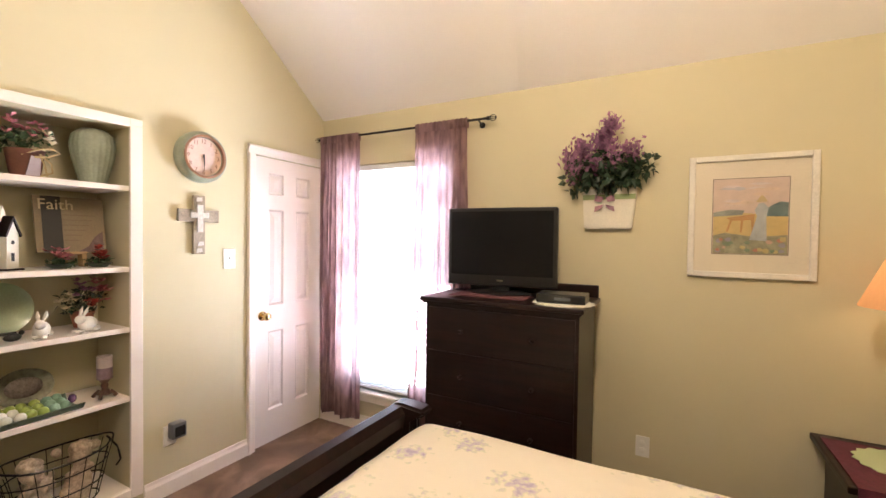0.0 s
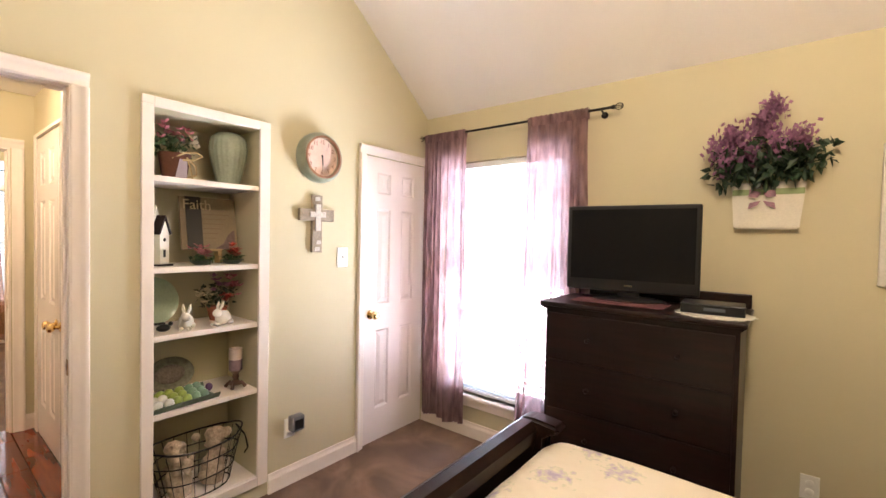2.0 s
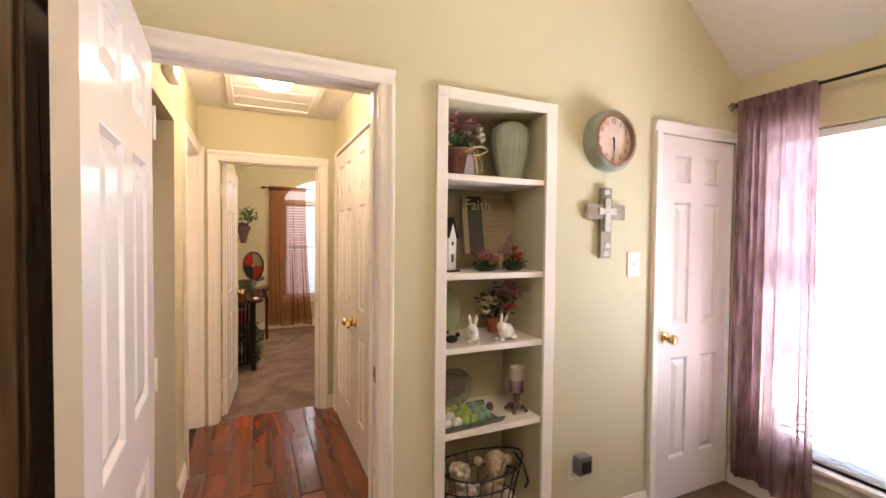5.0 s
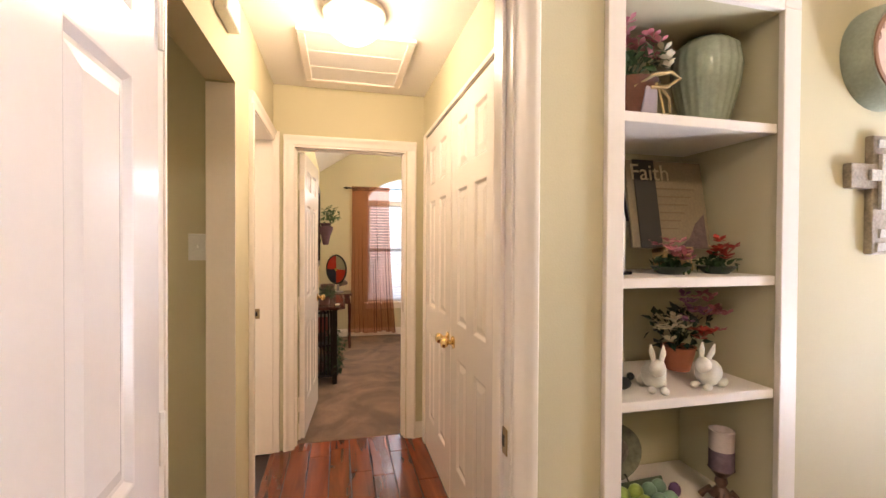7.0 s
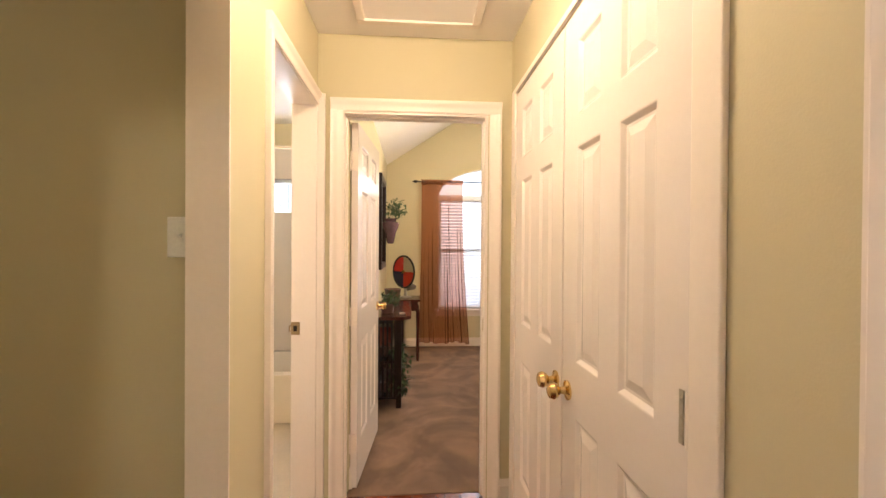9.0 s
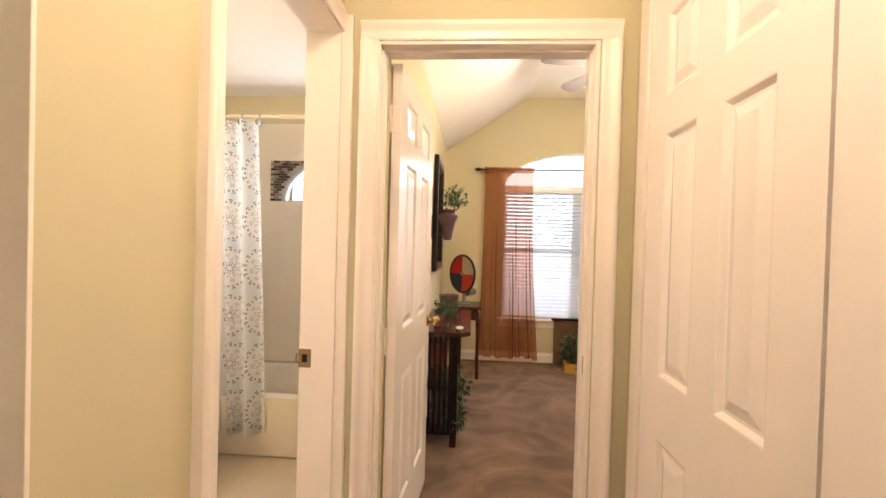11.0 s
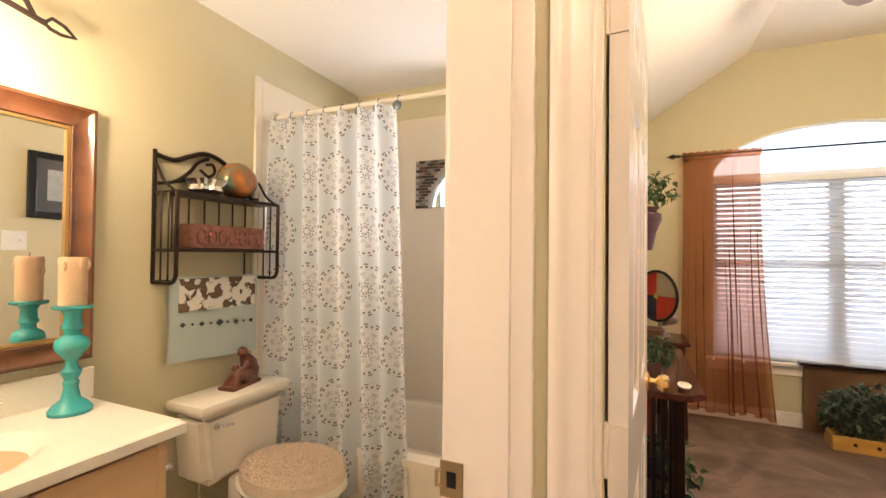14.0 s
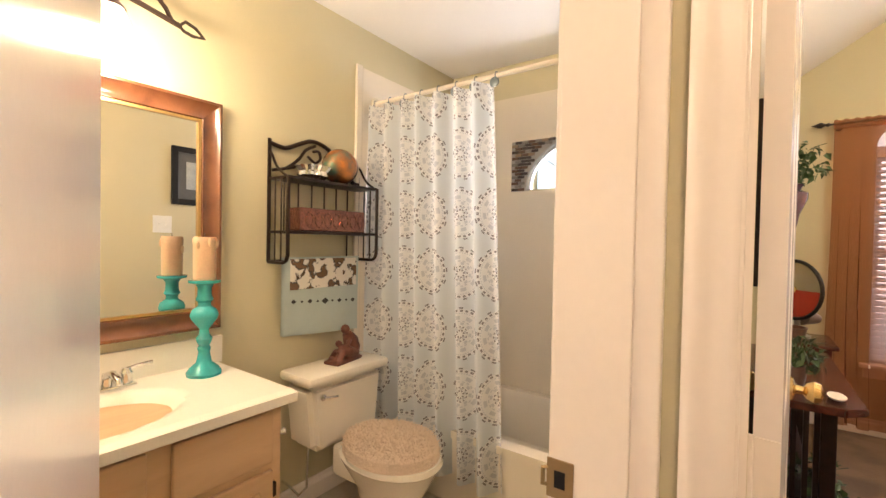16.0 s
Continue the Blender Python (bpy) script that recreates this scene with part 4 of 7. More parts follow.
def rabbit(m, label):
    bm = bmesh.new()
    ball(bm, (0, 0.012, 0.038), 0.038, 14, (0.85, 1.15, 1))
    ball(bm, (0.004, -0.028, 0.066), 0.022, 12, (0.95, 1.1, 1))
    for s in (1, -1):
        tube(bm, [(0.004 + s * 0.008, -0.022, 0.08), (0.006 + s * 0.014, -0.012, 0.105), (0.006 + s * 0.016, -0.004, 0.125)], [0.006, 0.008, 0.002], 8)
        ball(bm, (0.004 + s * 0.016, -0.038, 0.01), 0.013, 8, (0.9, 1.3, 0.75))
        ball(bm, (s * 0.026, 0.035, 0.014), 0.016, 8, (0.8, 1.5, 0.85))
    ball(bm, (0, 0.06, 0.024), 0.012, 8)
    return tagged(new("rabbit_figurine", mesh("rabbit_figurine", bm, BISQUE, True)), label, "figurine")


rabbit(None, "white bisque rabbit figurine sitting upright on a shelf").matrix_basis = pose(SX + 0.08, 1.02, 0.981, 0, 0, 60)
rabbit(None, "white bisque rabbit figurine leaning forward with a ribbon").matrix_basis = pose(SX + 0.09, 1.185, 0.981, 0, 0, 20)
bd = thing("dark_ornament", "small dark bird-shaped ornament", "ornament", pose(SX + 0.06, 0.93, 0.981))
bm = bmesh.new()
ball(bm, (0, 0, 0.018), 0.02, 10, (1, 1.6, 0.9))
ball(bm, (0.0, 0.03, 0.035), 0.011, 8)
part("body", bm, DARK, bd, "", True)

# fourth board
op = thing("oval_plate", "oval plate with a dim painted scene on a wire stand", "plate", pose(SX - 0.10, 1.02, 0.617, 0, -14, 0))
bm = bmesh.new()
lathe(bm, [(0.05, 0), (0.075, 0.003), (0.105, 0.012), (0.104, 0.016), (0.07, 0.007)], 40, Matrix.Translation((0, 0, 0.10)) @ pose(0, 0, 0, 0, 90) @ Matrix.Diagonal((0.85, 1.1, 1, 1)))
part("plate", bm, plain("plate_sage_painted", (0.30, 0.30, 0.22), 0.2, dark=0.35, scale=16, grain=40), op, "", True)
bm = bmesh.new()
ball(bm, (0.009, 0, 0.10), 0.065, 16, (0.05, 1.1, 0.75))
part("painted_scene", bm, plain("plate_scene_brown", (0.24, 0.19, 0.16), 0.3, dark=0.3, scale=28), op, "", True)
bm = bmesh.new()
tube(bm, [(0.02, -0.05, 0.0), (0.02, -0.04, 0.03), (-0.01, -0.04, 0.02), (-0.02, 0.04, 0.02), (0.02, 0.04, 0.03), (0.02, 0.05, 0.0)], 0.0025, 6)
part("stand", bm, BLACKM, op, "", True)
tray = thing("egg_tray", "dark green tray of green and white speckled eggs", "tray", pose(SX + 0.07, 1.01, 0.617, 0, 0, 4))
bm = bmesh.new()
prism(bm, [(-0.085, 0.0), (0.06, 0.0), (0.08, 0.028), (0.074, 0.03), (0.056, 0.006), (-0.08, 0.006), (-0.1, 0.045), (-0.106, 0.043)], "y", -0.15, 0.15)
part("tray", bm, plain("tray_green", (0.10, 0.14, 0.09), 0.45, dark=0.6), tray)
eggmats = [plain("egg_green", (0.38, 0.48, 0.10), 0.4, dark=0.7, scale=50), plain("egg_white", (0.74, 0.74, 0.66), 0.4, dark=0.8, scale=50), plain("egg_blue_green", (0.24, 0.38, 0.26), 0.4, dark=0.7, scale=50)]
for r in range(3):
    for c in range(6):
        bm = bmesh.new()
        ball(bm, (-0.05 + 0.045 * r + RNG.uniform(-0.004, 0.004), -0.125 + 0.043 * c + RNG.uniform(-0.005, 0.005), 0.03 + 0.008 * (2 - r)), 0.021, 10, (1, 1.1, 1.1))
        part("egg", bm, eggmats[(1 if c < 2 and r > 0 else 0) if c < 4 else 2], tray, "", True)
cs = thing("candle_holder", "bronze pedestal holder with a purple and white candle", "candle", pose(SX + 0.05, 1.283, 0.617))
bm = bmesh.new()
lathe(bm, [(0.034, 0.02), (0.03, 0.026), (0.012, 0.045), (0.018, 0.06), (0.014, 0.075), (0.03, 0.095), (0.036, 0.10)], 16)
part("stem", bm, plain("bronze_brown", (0.13, 0.07, 0.05), 0.4, 0.3), cs, "", True)
for a in range(4):
    bm = bmesh.new()
    ca, sa = math.cos(a * 1.571 + 0.78), math.sin(a * 1.571 + 0.78)
    tube(bm, [(0.025 * ca, 0.025 * sa, 0.035), (0.04 * ca, 0.04 * sa, 0.022), (0.052 * ca, 0.052 * sa, 0.006)], [0.009, 0.008, 0.01], 7)
    part("foot", bm, plain("bronze_foot", (0.12, 0.065, 0.045), 0.4, 0.3), cs, "", True)
bm = bmesh.new()
lathe(bm, [(0.034, 0.10), (0.034, 0.155), (0.033, 0.157)], 20)
part("candle", bm, plain("wax_purple", (0.22, 0.15, 0.20), 0.45, dark=0.6, scale=40), cs, "mottled purple wax", True)
bm = bmesh.new()
lathe(bm, [(0.0335, 0.157), (0.034, 0.215), (0.028, 0.216), (0.02, 0.20)], 20)
part("candle_top", bm, plain("wax_pale", (0.62, 0.52, 0.50), 0.45), cs, "pale wax top", True)
eg = thing("glass_egg", "small shiny purple egg ornament", "ornament", pose(SX + 0.0, 1.165, 0.617))
bm = bmesh.new()
ball(bm, (0, 0, 0.022), 0.018, 12, (1, 1, 1.25))
part("egg", bm, plain("purple_metallic", (0.30, 0.16, 0.36), 0.15, 0.6), eg, "", True)

# lowest board: wire basket with two statuettes
bk = thing("wire_basket", "black flared wire basket on the bottom shelf", "basket", pose(SX + 0.02, 1.10, 0.13))
for k, z in enumerate((0.004, 0.09, 0.18, 0.25)):
    f = 1 + 0.13 * k
    hx, hy = 0.085 * f, 0.165 * f
    bm = bmesh.new()
    tube(bm, [(hx * math.cos(a) * (1.15 if abs(math.cos(a)) > 0.6 else 1), hy * math.sin(a), z + (0.025 * abs(math.sin(a)) ** 3 if k == 3 else 0)) for a in [2 * math.pi * i / 32 for i in range(32)]], 0.0035 if k < 3 else 0.005, 6, True)
    part("ring", bm, BLACKM, bk, "", True)
for i in range(22):
    a = 2 * math.pi * i / 22
    bm = bmesh.new()
    tube(bm, [((0.085 * (1 + 0.13 * k)) * math.cos(a) * (1.15 if abs(math.cos(a)) > 0.6 else 1), 0.165 * (1 + 0.13 * k) * math.sin(a), z) for k, z in enumerate((0.004, 0.09, 0.18, 0.252))], 0.002, 5)
    part("wire", bm, BLACKM, bk)
bm = bmesh.new()
tube(bm, [(-0.05, 0.225, 0.25), (0.0, 0.255, 0.19), (0.05, 0.245, 0.14), (0.06, 0.22, 0.12)], 0.005, 6)
part("side_handle", bm, BLACKM, bk, "", True)
for dy, tilt in ((-0.075, 8), (0.075, -6)):
    bm = bmesh.new()
    lathe(bm, [(0.055, 0), (0.062, 0.04), (0.058, 0.10), (0.03, 0.15), (0.025, 0.165), (0.045, 0.20), (0.05, 0.23), (0.04, 0.265), (0.015, 0.285)], 16, None, 7, 0.12)
    for q in range(26):
        ball(bm, (RNG.gauss(0.01, 0.03), RNG.gauss(0, 0.032), 0.05 + 0.205 * RNG.random()), RNG.uniform(0.014, 0.026), 8)
    for q in range(14):
        a = 6.283 * q / 14
        ball(bm, (0.036 * math.cos(a), 0.036 * math.sin(a), 0.255 + RNG.uniform(-0.012, 0.016)), 0.015, 8)
    st = tagged(new("statuette", mesh("statuette", bm, plain("plaster_aged", (0.70, 0.56, 0.42), 0.75, dark=0.45, scale=45, bump=0.5), True)), "aged tan plaster statuette standing in a wire basket", "statuette", "statuettes in the basket")
    st.matrix_basis = pose(SX + 0.02, 1.10 + dy, 0.135, tilt, 0, 20)
    rm = st.modifiers.new("melt", "REMESH")
    rm.mode, rm.voxel_size, rm.use_smooth_shade = "VOXEL", 0.004, True

# clock, cross, freshener
ck = thing("wall_clock", "round wall clock, sage green rim, pink face", "clock", pose(W, 1.72, 1.925, 0, 90, 0))
bm = bmesh.new()
lathe(bm, [(0.148, 0), (0.150, 0.02), (0.146, 0.05), (0.132, 0.066), (0.118, 0.068), (0.112, 0.05), (0.112, 0.0)], 48, cap=False)
part("rim", bm, plain("rim_sage_enamel", (0.29, 0.32, 0.245), 0.35, dark=0.7, scale=20), ck, "sage green enamel rim", True)
bm = bmesh.new()
lathe(bm, [(0.126, 0.060), (0.126, 0.071), (0.114, 0.071), (0.113, 0.05)], 48, cap=False)
part("inner_ring", bm, plain("ring_copper", (0.36, 0.20, 0.13), 0.35, 0.5), ck, "coppery inner ring", True)
bm = bmesh.new()
lathe(bm, [(0.114, 0.03), (0.114, 0.045)], 48)
part("face", bm, plain("face_pink", (0.74, 0.56, 0.48), 0.5, dark=0.78, scale=18, mix=0.3), ck, "faded pink dial")
NUM = plain("numeral_brown", (0.34, 0.20, 0.16), 0.6)
for h in range(1, 13):
    a = radians(30 * h)
    words("numeral", str(h), 0.034, NUM, ck, Matrix.Translation((-0.09 * math.cos(a), 0.09 * math.sin(a), 0.0465)) @ pose(0, 0, 0, 0, 0, 90))
for a, ln, wd in ((172, 0.05, 0.006), (178, 0.08, 0.004)):
    bm = bmesh.new()
    q = radians(a)
    d = Vector((-math.cos(q), math.sin(q), 0))
    s = Vector((-d.y, d.x, 0)) * wd
    o = Vector((0, 0, 0.05))
    v = [bm.verts.new(p) for p in (o - d * 0.015 - s, o + d * ln, o - d * 0.015 + s)]
    w = [bm.verts.new(p.co + Vector((0, 0, 0.0015))) for p in v]
    bm.faces.new(v), bm.faces.new(w)
    for i in range(3):
        bm.faces.new((v[i], v[(i + 1) % 3], w[(i + 1) % 3], w[i]))
    part("hand", bm, DARK, ck)
cr = thing("wall_cross", "grey tin wall cross with a smaller white cross", "cross", pose(W, 1.71, 1.355))
STONE = plain("tin_grey_mottled", (0.44, 0.37, 0.28), 0.45, 0.3, dark=0.4, scale=22, grain=120, bump=0.5)
bm = bmesh.new()
box(bm, 0, 0.022, -0.034, 0.036, 0, 0.345, 0.003)
part("upright", bm, STONE, cr)
bm = bmesh.new()
box(bm, 0.001, 0.024, -0.12, 0.122, 0.19, 0.262, 0.003)
part("crossbar", bm, STONE, cr)
WHT = plain("cross_white", (0.66, 0.62, 0.56), 0.5, dark=0.6, scale=60)
bm = bmesh.new()
box(bm, 0.024, 0.034, -0.018, 0.018, 0.13, 0.29, 0.002)
box(bm, 0.0245, 0.033, -0.055, 0.055, 0.212, 0.244, 0.002)
part("inner_cross", bm, WHT, cr)
for y, z in ((0.0, 0.02), (0.01, 0.06), (0.0, 0.32)):
    bm = bmesh.new()
    prism(bm, [(y - 0.02, z - 0.012), (y + 0.018, z - 0.008), (y + 0.014, z + 0.014), (y - 0.016, z + 0.012)], "x", 0.022, 0.026)
    part("ornament", bm, WHT, cr)
ot = plate_box("outlet", pose(W, 1.55, 0.335, 0, 0, -90), "white duplex outlet low on the wall", "outlet", 1, True)
af = thing("air_freshener", "grey plug-in air freshener in a wall outlet", "air freshener", pose(W + 0.008, 1.575, 0.365))
bm = bmesh.new()
box(bm, 0.0, 0.055, -0.04, 0.04, -0.045, 0.045, 0.01)
part("body", bm, plain("plastic_grey", (0.16, 0.16, 0.17), 0.35, bump=0), af, "", True)
bm = bmesh.new()
box(bm, 0.055, 0.058, -0.028, 0.028, -0.03, 0.025, 0.001)
part("vent", bm, DARK, af)
plate_box("outlet", pose(-2.0, N, 0.345, 0, 0, 180), "white duplex outlet on the khaki wall", "outlet", 1, True)

# dresser
dr = thing("dresser", "tall espresso wood chest of drawers below a television", "dresser", pose(-2.655, 2.45, 0))
bm = bmesh.new()
box(bm, -0.432, 0.40, -0.215, 0.24, 0.06, 1.108, 0.003)
for x in (-0.432, 0.365):
    for y in (-0.215, 0.205):
        box(bm, x, x + 0.035, y, y + 0.035, 0, 0.06)
part("carcass", bm, DARKWOOD, dr)
bm = bmesh.new()
prism(bm, [(-0.452, 1.122), (0.418, 1.122), (0.405, 1.108), (-0.438, 1.108)], "y", -0.232, 0.262)
box(bm, -0.458, 0.424, -0.245, 0.27, 1.122, 1.145, 0.006)
part("top", bm, DARKWOOD, dr)
bm = bmesh.new()
box(bm, -0.44, 0.415, 0.235, 0.265, 1.145, 1.215, 0.005)
part("back_rail", bm, DARKWOOD, dr)
zs = [0.10, 0.35, 0.60, 0.85, 1.09]
for z0, z1 in zip(zs, zs[1:]):
    bm = bmesh.new()
    box(bm, -0.415, 0.383, -0.2195, -0.205, z0 + 0.002, z1 - 0.002, 0.0015)
    dw = part("drawer", bm, DARKWOOD, dr)
    for x in (-0.21, 0.18):
        bm = bmesh.new()
        lathe(bm, [(0.010, 0), (0.007, 0.008), (0.012, 0.016), (0.008, 0.022)], 12, pose(x, -0.2195, (z0 + z1) / 2, 90))
        part("pull", bm, DARKWOOD, dw, "", True)

# television
tv = thing("television", "black flat-screen television on a pedestal", "television", pose(-2.768, 2.553, 1.147, 0, 0, 6.5))
bm = bmesh.new()
box(bm, -0.325, 0.325, -0.025, 0.025, 0.045, 0.505, 0.01)
box(bm, -0.22, 0.22, 0.02, 0.075, 0.13, 0.42, 0.02)
part("casing", bm, DARK, tv)
bm = bmesh.new()
box(bm, -0.302, 0.302, -0.0275, -0.025, 0.108, 0.483)
part("screen", bm, SCREEN, tv)
bm = bmesh.new()
lathe(bm, [(0.15, 0), (0.15, 0.008), (0.12, 0.016), (0.03, 0.02)], 32, Matrix.Diagonal((1.2, 0.8, 1, 1)))
box(bm, -0.05, 0.05, -0.01, 0.02, 0.015, 0.09)
part("stand", bm, DARK, tv, "", True)
bm = bmesh.new()
box(bm, -0.018, 0.018, -0.0265, -0.025, 0.074, 0.082)
part("badge", bm, CHROME, tv)
for name, x, lab in (("table_runner", -2.78, "dusty rose cloth under the television"),):
    r = thing(name, lab, "cloth", pose(x, 2.40, 1.146))
    bm = bmesh.new()
    box(bm, -0.22, 0.22, -0.06, 0.12, 0, 0.003)
    part("cloth", bm, plain("cloth_rose", (0.15, 0.055, 0.065), 0.9, grain=300, bump=0.6), r)


def doily(m, r, label, mat=DOILY):
    ob = thing("doily", label, "doily", m)
    bm = bmesh.new()
    n = 64
    ring = [bm.verts.new((r * (1 + 0.05 * math.cos(16 * 2 * math.pi * i / n)) * math.cos(2 * math.pi * i / n), r * (1 + 0.05 * math.cos(16 * 2 * math.pi * i / n)) * math.sin(2 * math.pi * i / n), 0)) for i in range(n)]
    f = bm.faces.new(ring)
    ex = bmesh.ops.extrude_face_region(bm, geom=[f])["geom"]
    bmesh.ops.translate(bm, vec=(0, 0, 0.003), verts=[g for g in ex if isinstance(g, bmesh.types.BMVert)])
    part("lace", bm, mat, ob)
    return ob


doily(pose(-2.36, 2.37, 1.146), 0.15, "white crochet doily under a cable box")
cb = thing("cable_box", "black set-top box with a remote beside it", "cable box", pose(-2.37, 2.40, 1.15, 0, 0, 3))
bm = bmesh.new()
box(bm, -0.12, 0.12, -0.08, 0.08, 0, 0.045, 0.004)
part("case", bm, DARK, cb)
bm = bmesh.new()
box(bm, -0.03, 0.05, -0.0815, -0.08, 0.015, 0.03)
part("display", bm, plain("display_grey", (0.10, 0.11, 0.13), 0.2), cb)

# wall basket of lilacs
wb = thing("wall_flower_basket", "white wall pocket full of purple lilacs and leaves", "flower basket", pose(-2.20, N, 1.57) @ Matrix.Diagonal((0.88, 0.9, 0.93, 1)))
bm = bmesh.new()
prism(bm, [(-0.145, -0.04), (0.14, -0.04), (0.165, 0.20), (-0.16, 0.20)], "y", -0.045, -0.002)
bmesh.ops.bevel(bm, geom=list(bm.edges), offset=0.008, segments=2, affect="EDGES")
part("pocket", bm, plain("painted_wood_white", (0.74, 0.70, 0.60), 0.6, dark=0.85, scale=12), wb)
bm = bmesh.new()
box(bm, -0.154, 0.158, -0.050, -0.044, 0.135, 0.165)
part("ribbon", bm, plain("ribbon_green", (0.28, 0.36, 0.16), 0.5), wb, "green satin ribbon")
bm = bmesh.new()
for s in (1, -1):
    for dz in (0.0, -0.04):
        prism(bm, [(-0.02 + s * 0.004, 0.145 + dz), (-0.02 + s * 0.055, 0.165 + dz * 1.8), (-0.02 + s * 0.06, 0.125 + dz * 1.6), (-0.02 + s * 0.02, 0.12 + dz)], "y", -0.064 + 0.004 * s, -0.058 + 0.004 * s)
part("bow", bm, plain("bow_mauve", (0.40, 0.20, 0.26), 0.5, dark=0.5, scale=30), wb, "mauve ribbon bow")
bm = bmesh.new()
leaves(bm, 460, (-0.03, -0.085, 0.30), (0.22, 0.07, 0.11), 0.06, RNG, 0.3)
leaves(bm, 60, (0.16, -0.07, 0.31), (0.08, 0.06, 0.09), 0.05, RNG, 0.3)
leaves(bm, 60, (-0.19, -0.08, 0.25), (0.08, 0.06, 0.10), 0.055, RNG, 0.3)
part("foliage", bm, DKGREEN, wb)
for cx, cz, n in ((-0.25, 0.40, 30), (-0.16, 0.45, 60), (-0.04, 0.49, 70), (0.02, 0.57, 50), (-0.10, 0.36, 55), (0.14, 0.42, 40), (0.04, 0.40, 45), (-0.20, 0.33, 40)):
    bm = bmesh.new()
    for _ in range(n * 3):
        p = Vector((cx * 0.95 + RNG.gauss(0, 0.030), -0.10 + RNG.gauss(0, 0.03), cz - 0.015 + RNG.gauss(0, 0.033)))
        q = Euler((RNG.uniform(0, 6), RNG.uniform(0, 6), RNG.uniform(0, 6))).to_matrix()
        for k in range(2):
            d, e = q @ Vector((0.016, 0, 0)), q @ Vector((0, 0.016, 0))
            if k:
                d, e = (d + e) * 0.7, (e - d) * 0.7
            bm.faces.new([bm.verts.new(p + t) for t in (d, e * 0.5, -d, -e * 0.5)])
    part("lilac_spray", bm, LILAC, wb, "purple lilac blossoms")
for pts in ([(0.13, -0.06, 0.2), (0.19, -0.08, 0.34), (0.235, -0.08, 0.36)], [(0.10, -0.06, 0.2), (0.16, -0.08, 0.28), (0.22, -0.07, 0.29)]):
    bm = bmesh.new()
    tube(bm, pts, 0.003, 5)
    leaves(bm, 12, pts[-1], (0.04, 0.03, 0.03), 0.05, RNG)
    part("twig", bm, DKGREEN, wb)

# framed watercolour
pc = thing("framed_picture", "white framed watercolour of a bench in a field", "picture", pose(-1.552, N, 1.595))
hw, hh = 0.26, 0.303
bm = bmesh.new()
for p, q, r, s in ((-hw, -hw + 0.028, -hh, hh), (hw - 0.028, hw, -hh, hh), (-hw + 0.028, hw - 0.028, hh - 0.028, hh), (-hw + 0.028, hw - 0.028, -hh, -hh + 0.028)):
    box(bm, p, q, -0.026, -0.002, r, s, 0.004)
part("frame", bm, plain("frame_white_distressed", (0.80, 0.76, 0.68), 0.4, dark=0.8, scale=30), pc)
bm = bmesh.new()
box(bm, -hw + 0.028, hw - 0.028, -0.010, -0.004, -hh + 0.028, hh - 0.028)
part("mat_board", bm, plain("mat_cream", (0.84, 0.75, 0.60), 0.8), pc, "cream mat board")


def wash(outline, color, depth, name="paint_wash", dark=0.75):
    bm = bmesh.new()
    prism(bm, outline, "y", -0.0105 - depth, -0.010)
    part(name, bm, plain(name, color, 0.7, dark=dark, scale=22, grain=70, mix=0.3), pc)


wash([(-0.155, -0.187), (0.155, -0.187), (0.155, 0.189), (-0.155, 0.189)], (0.22, 0.17, 0.13), 0.0002, "mat_bevel")
wash([(-0.152, -0.184), (0.152, -0.184), (0.152, 0.186), (-0.152, 0.186)], (0.72, 0.56, 0.47), 0.0004, "paint_sky", 0.85)
for k in range(14):
    cx, cz, w_, h_ = RNG.uniform(-0.1, 0.1), RNG.uniform(0.06, 0.165), RNG.uniform(0.03, 0.05), RNG.uniform(0.005, 0.012)
    wash([(cx - w_, cz), (cx - w_ * 0.4, cz + h_), (cx + w_ * 0.5, cz + h_ * 0.8), (cx + w_, cz - 0.002), (cx, cz - h_)], RNG.choice(((0.76, 0.64, 0.60), (0.60, 0.55, 0.56), (0.78, 0.60, 0.46))), 0.0006 + 0.00003 * k, "paint_cloud")
wash([(-0.150, -0.10), (0.150, -0.10), (0.150, 0.03), (0.05, 0.01), (-0.05, 0.02), (-0.150, 0.0)], (0.70, 0.52, 0.22), 0.0012, "paint_field", 0.8)
wash([(-0.150, 0.0), (-0.03, 0.008), (-0.02, 0.03), (-0.08, 0.035), (-0.150, 0.02)], (0.40, 0.42, 0.36), 0.0014, "paint_hills", 0.5)
wash([(0.06, 0.0), (0.150, -0.002), (0.150, 0.065), (0.12, 0.07), (0.09, 0.055), (0.06, 0.03)], (0.24, 0.32, 0.30), 0.0014, "paint_hills", 0.5)
wash([(-0.150, -0.183), (0.150, -0.183), (0.150, -0.09), (0.02, -0.10), (-0.10, -0.08), (-0.150, -0.095)], (0.46, 0.43, 0.28), 0.0015, "paint_grass", 0.5)
wash([(-0.095, -0.006), (0.02, 0.012), (0.02, -0.006), (0.018, -0.075), (0.010, -0.075), (0.006, -0.016), (-0.025, -0.02), (-0.03, -0.08), (-0.037, -0.08), (-0.035, -0.02), (-0.07, -0.02), (-0.088, -0.075), (-0.096, -0.075), (-0.08, -0.018)], (0.60, 0.32, 0.12), 0.0017, "paint_bench")
wash([(0.0, -0.115), (0.07, -0.12), (0.066, 0.0), (0.075, 0.04), (0.055, 0.065), (0.035, 0.062), (0.02, 0.03), (0.03, 0.0)], (0.54, 0.56, 0.56), 0.002, "paint_pale_shape", 0.7)
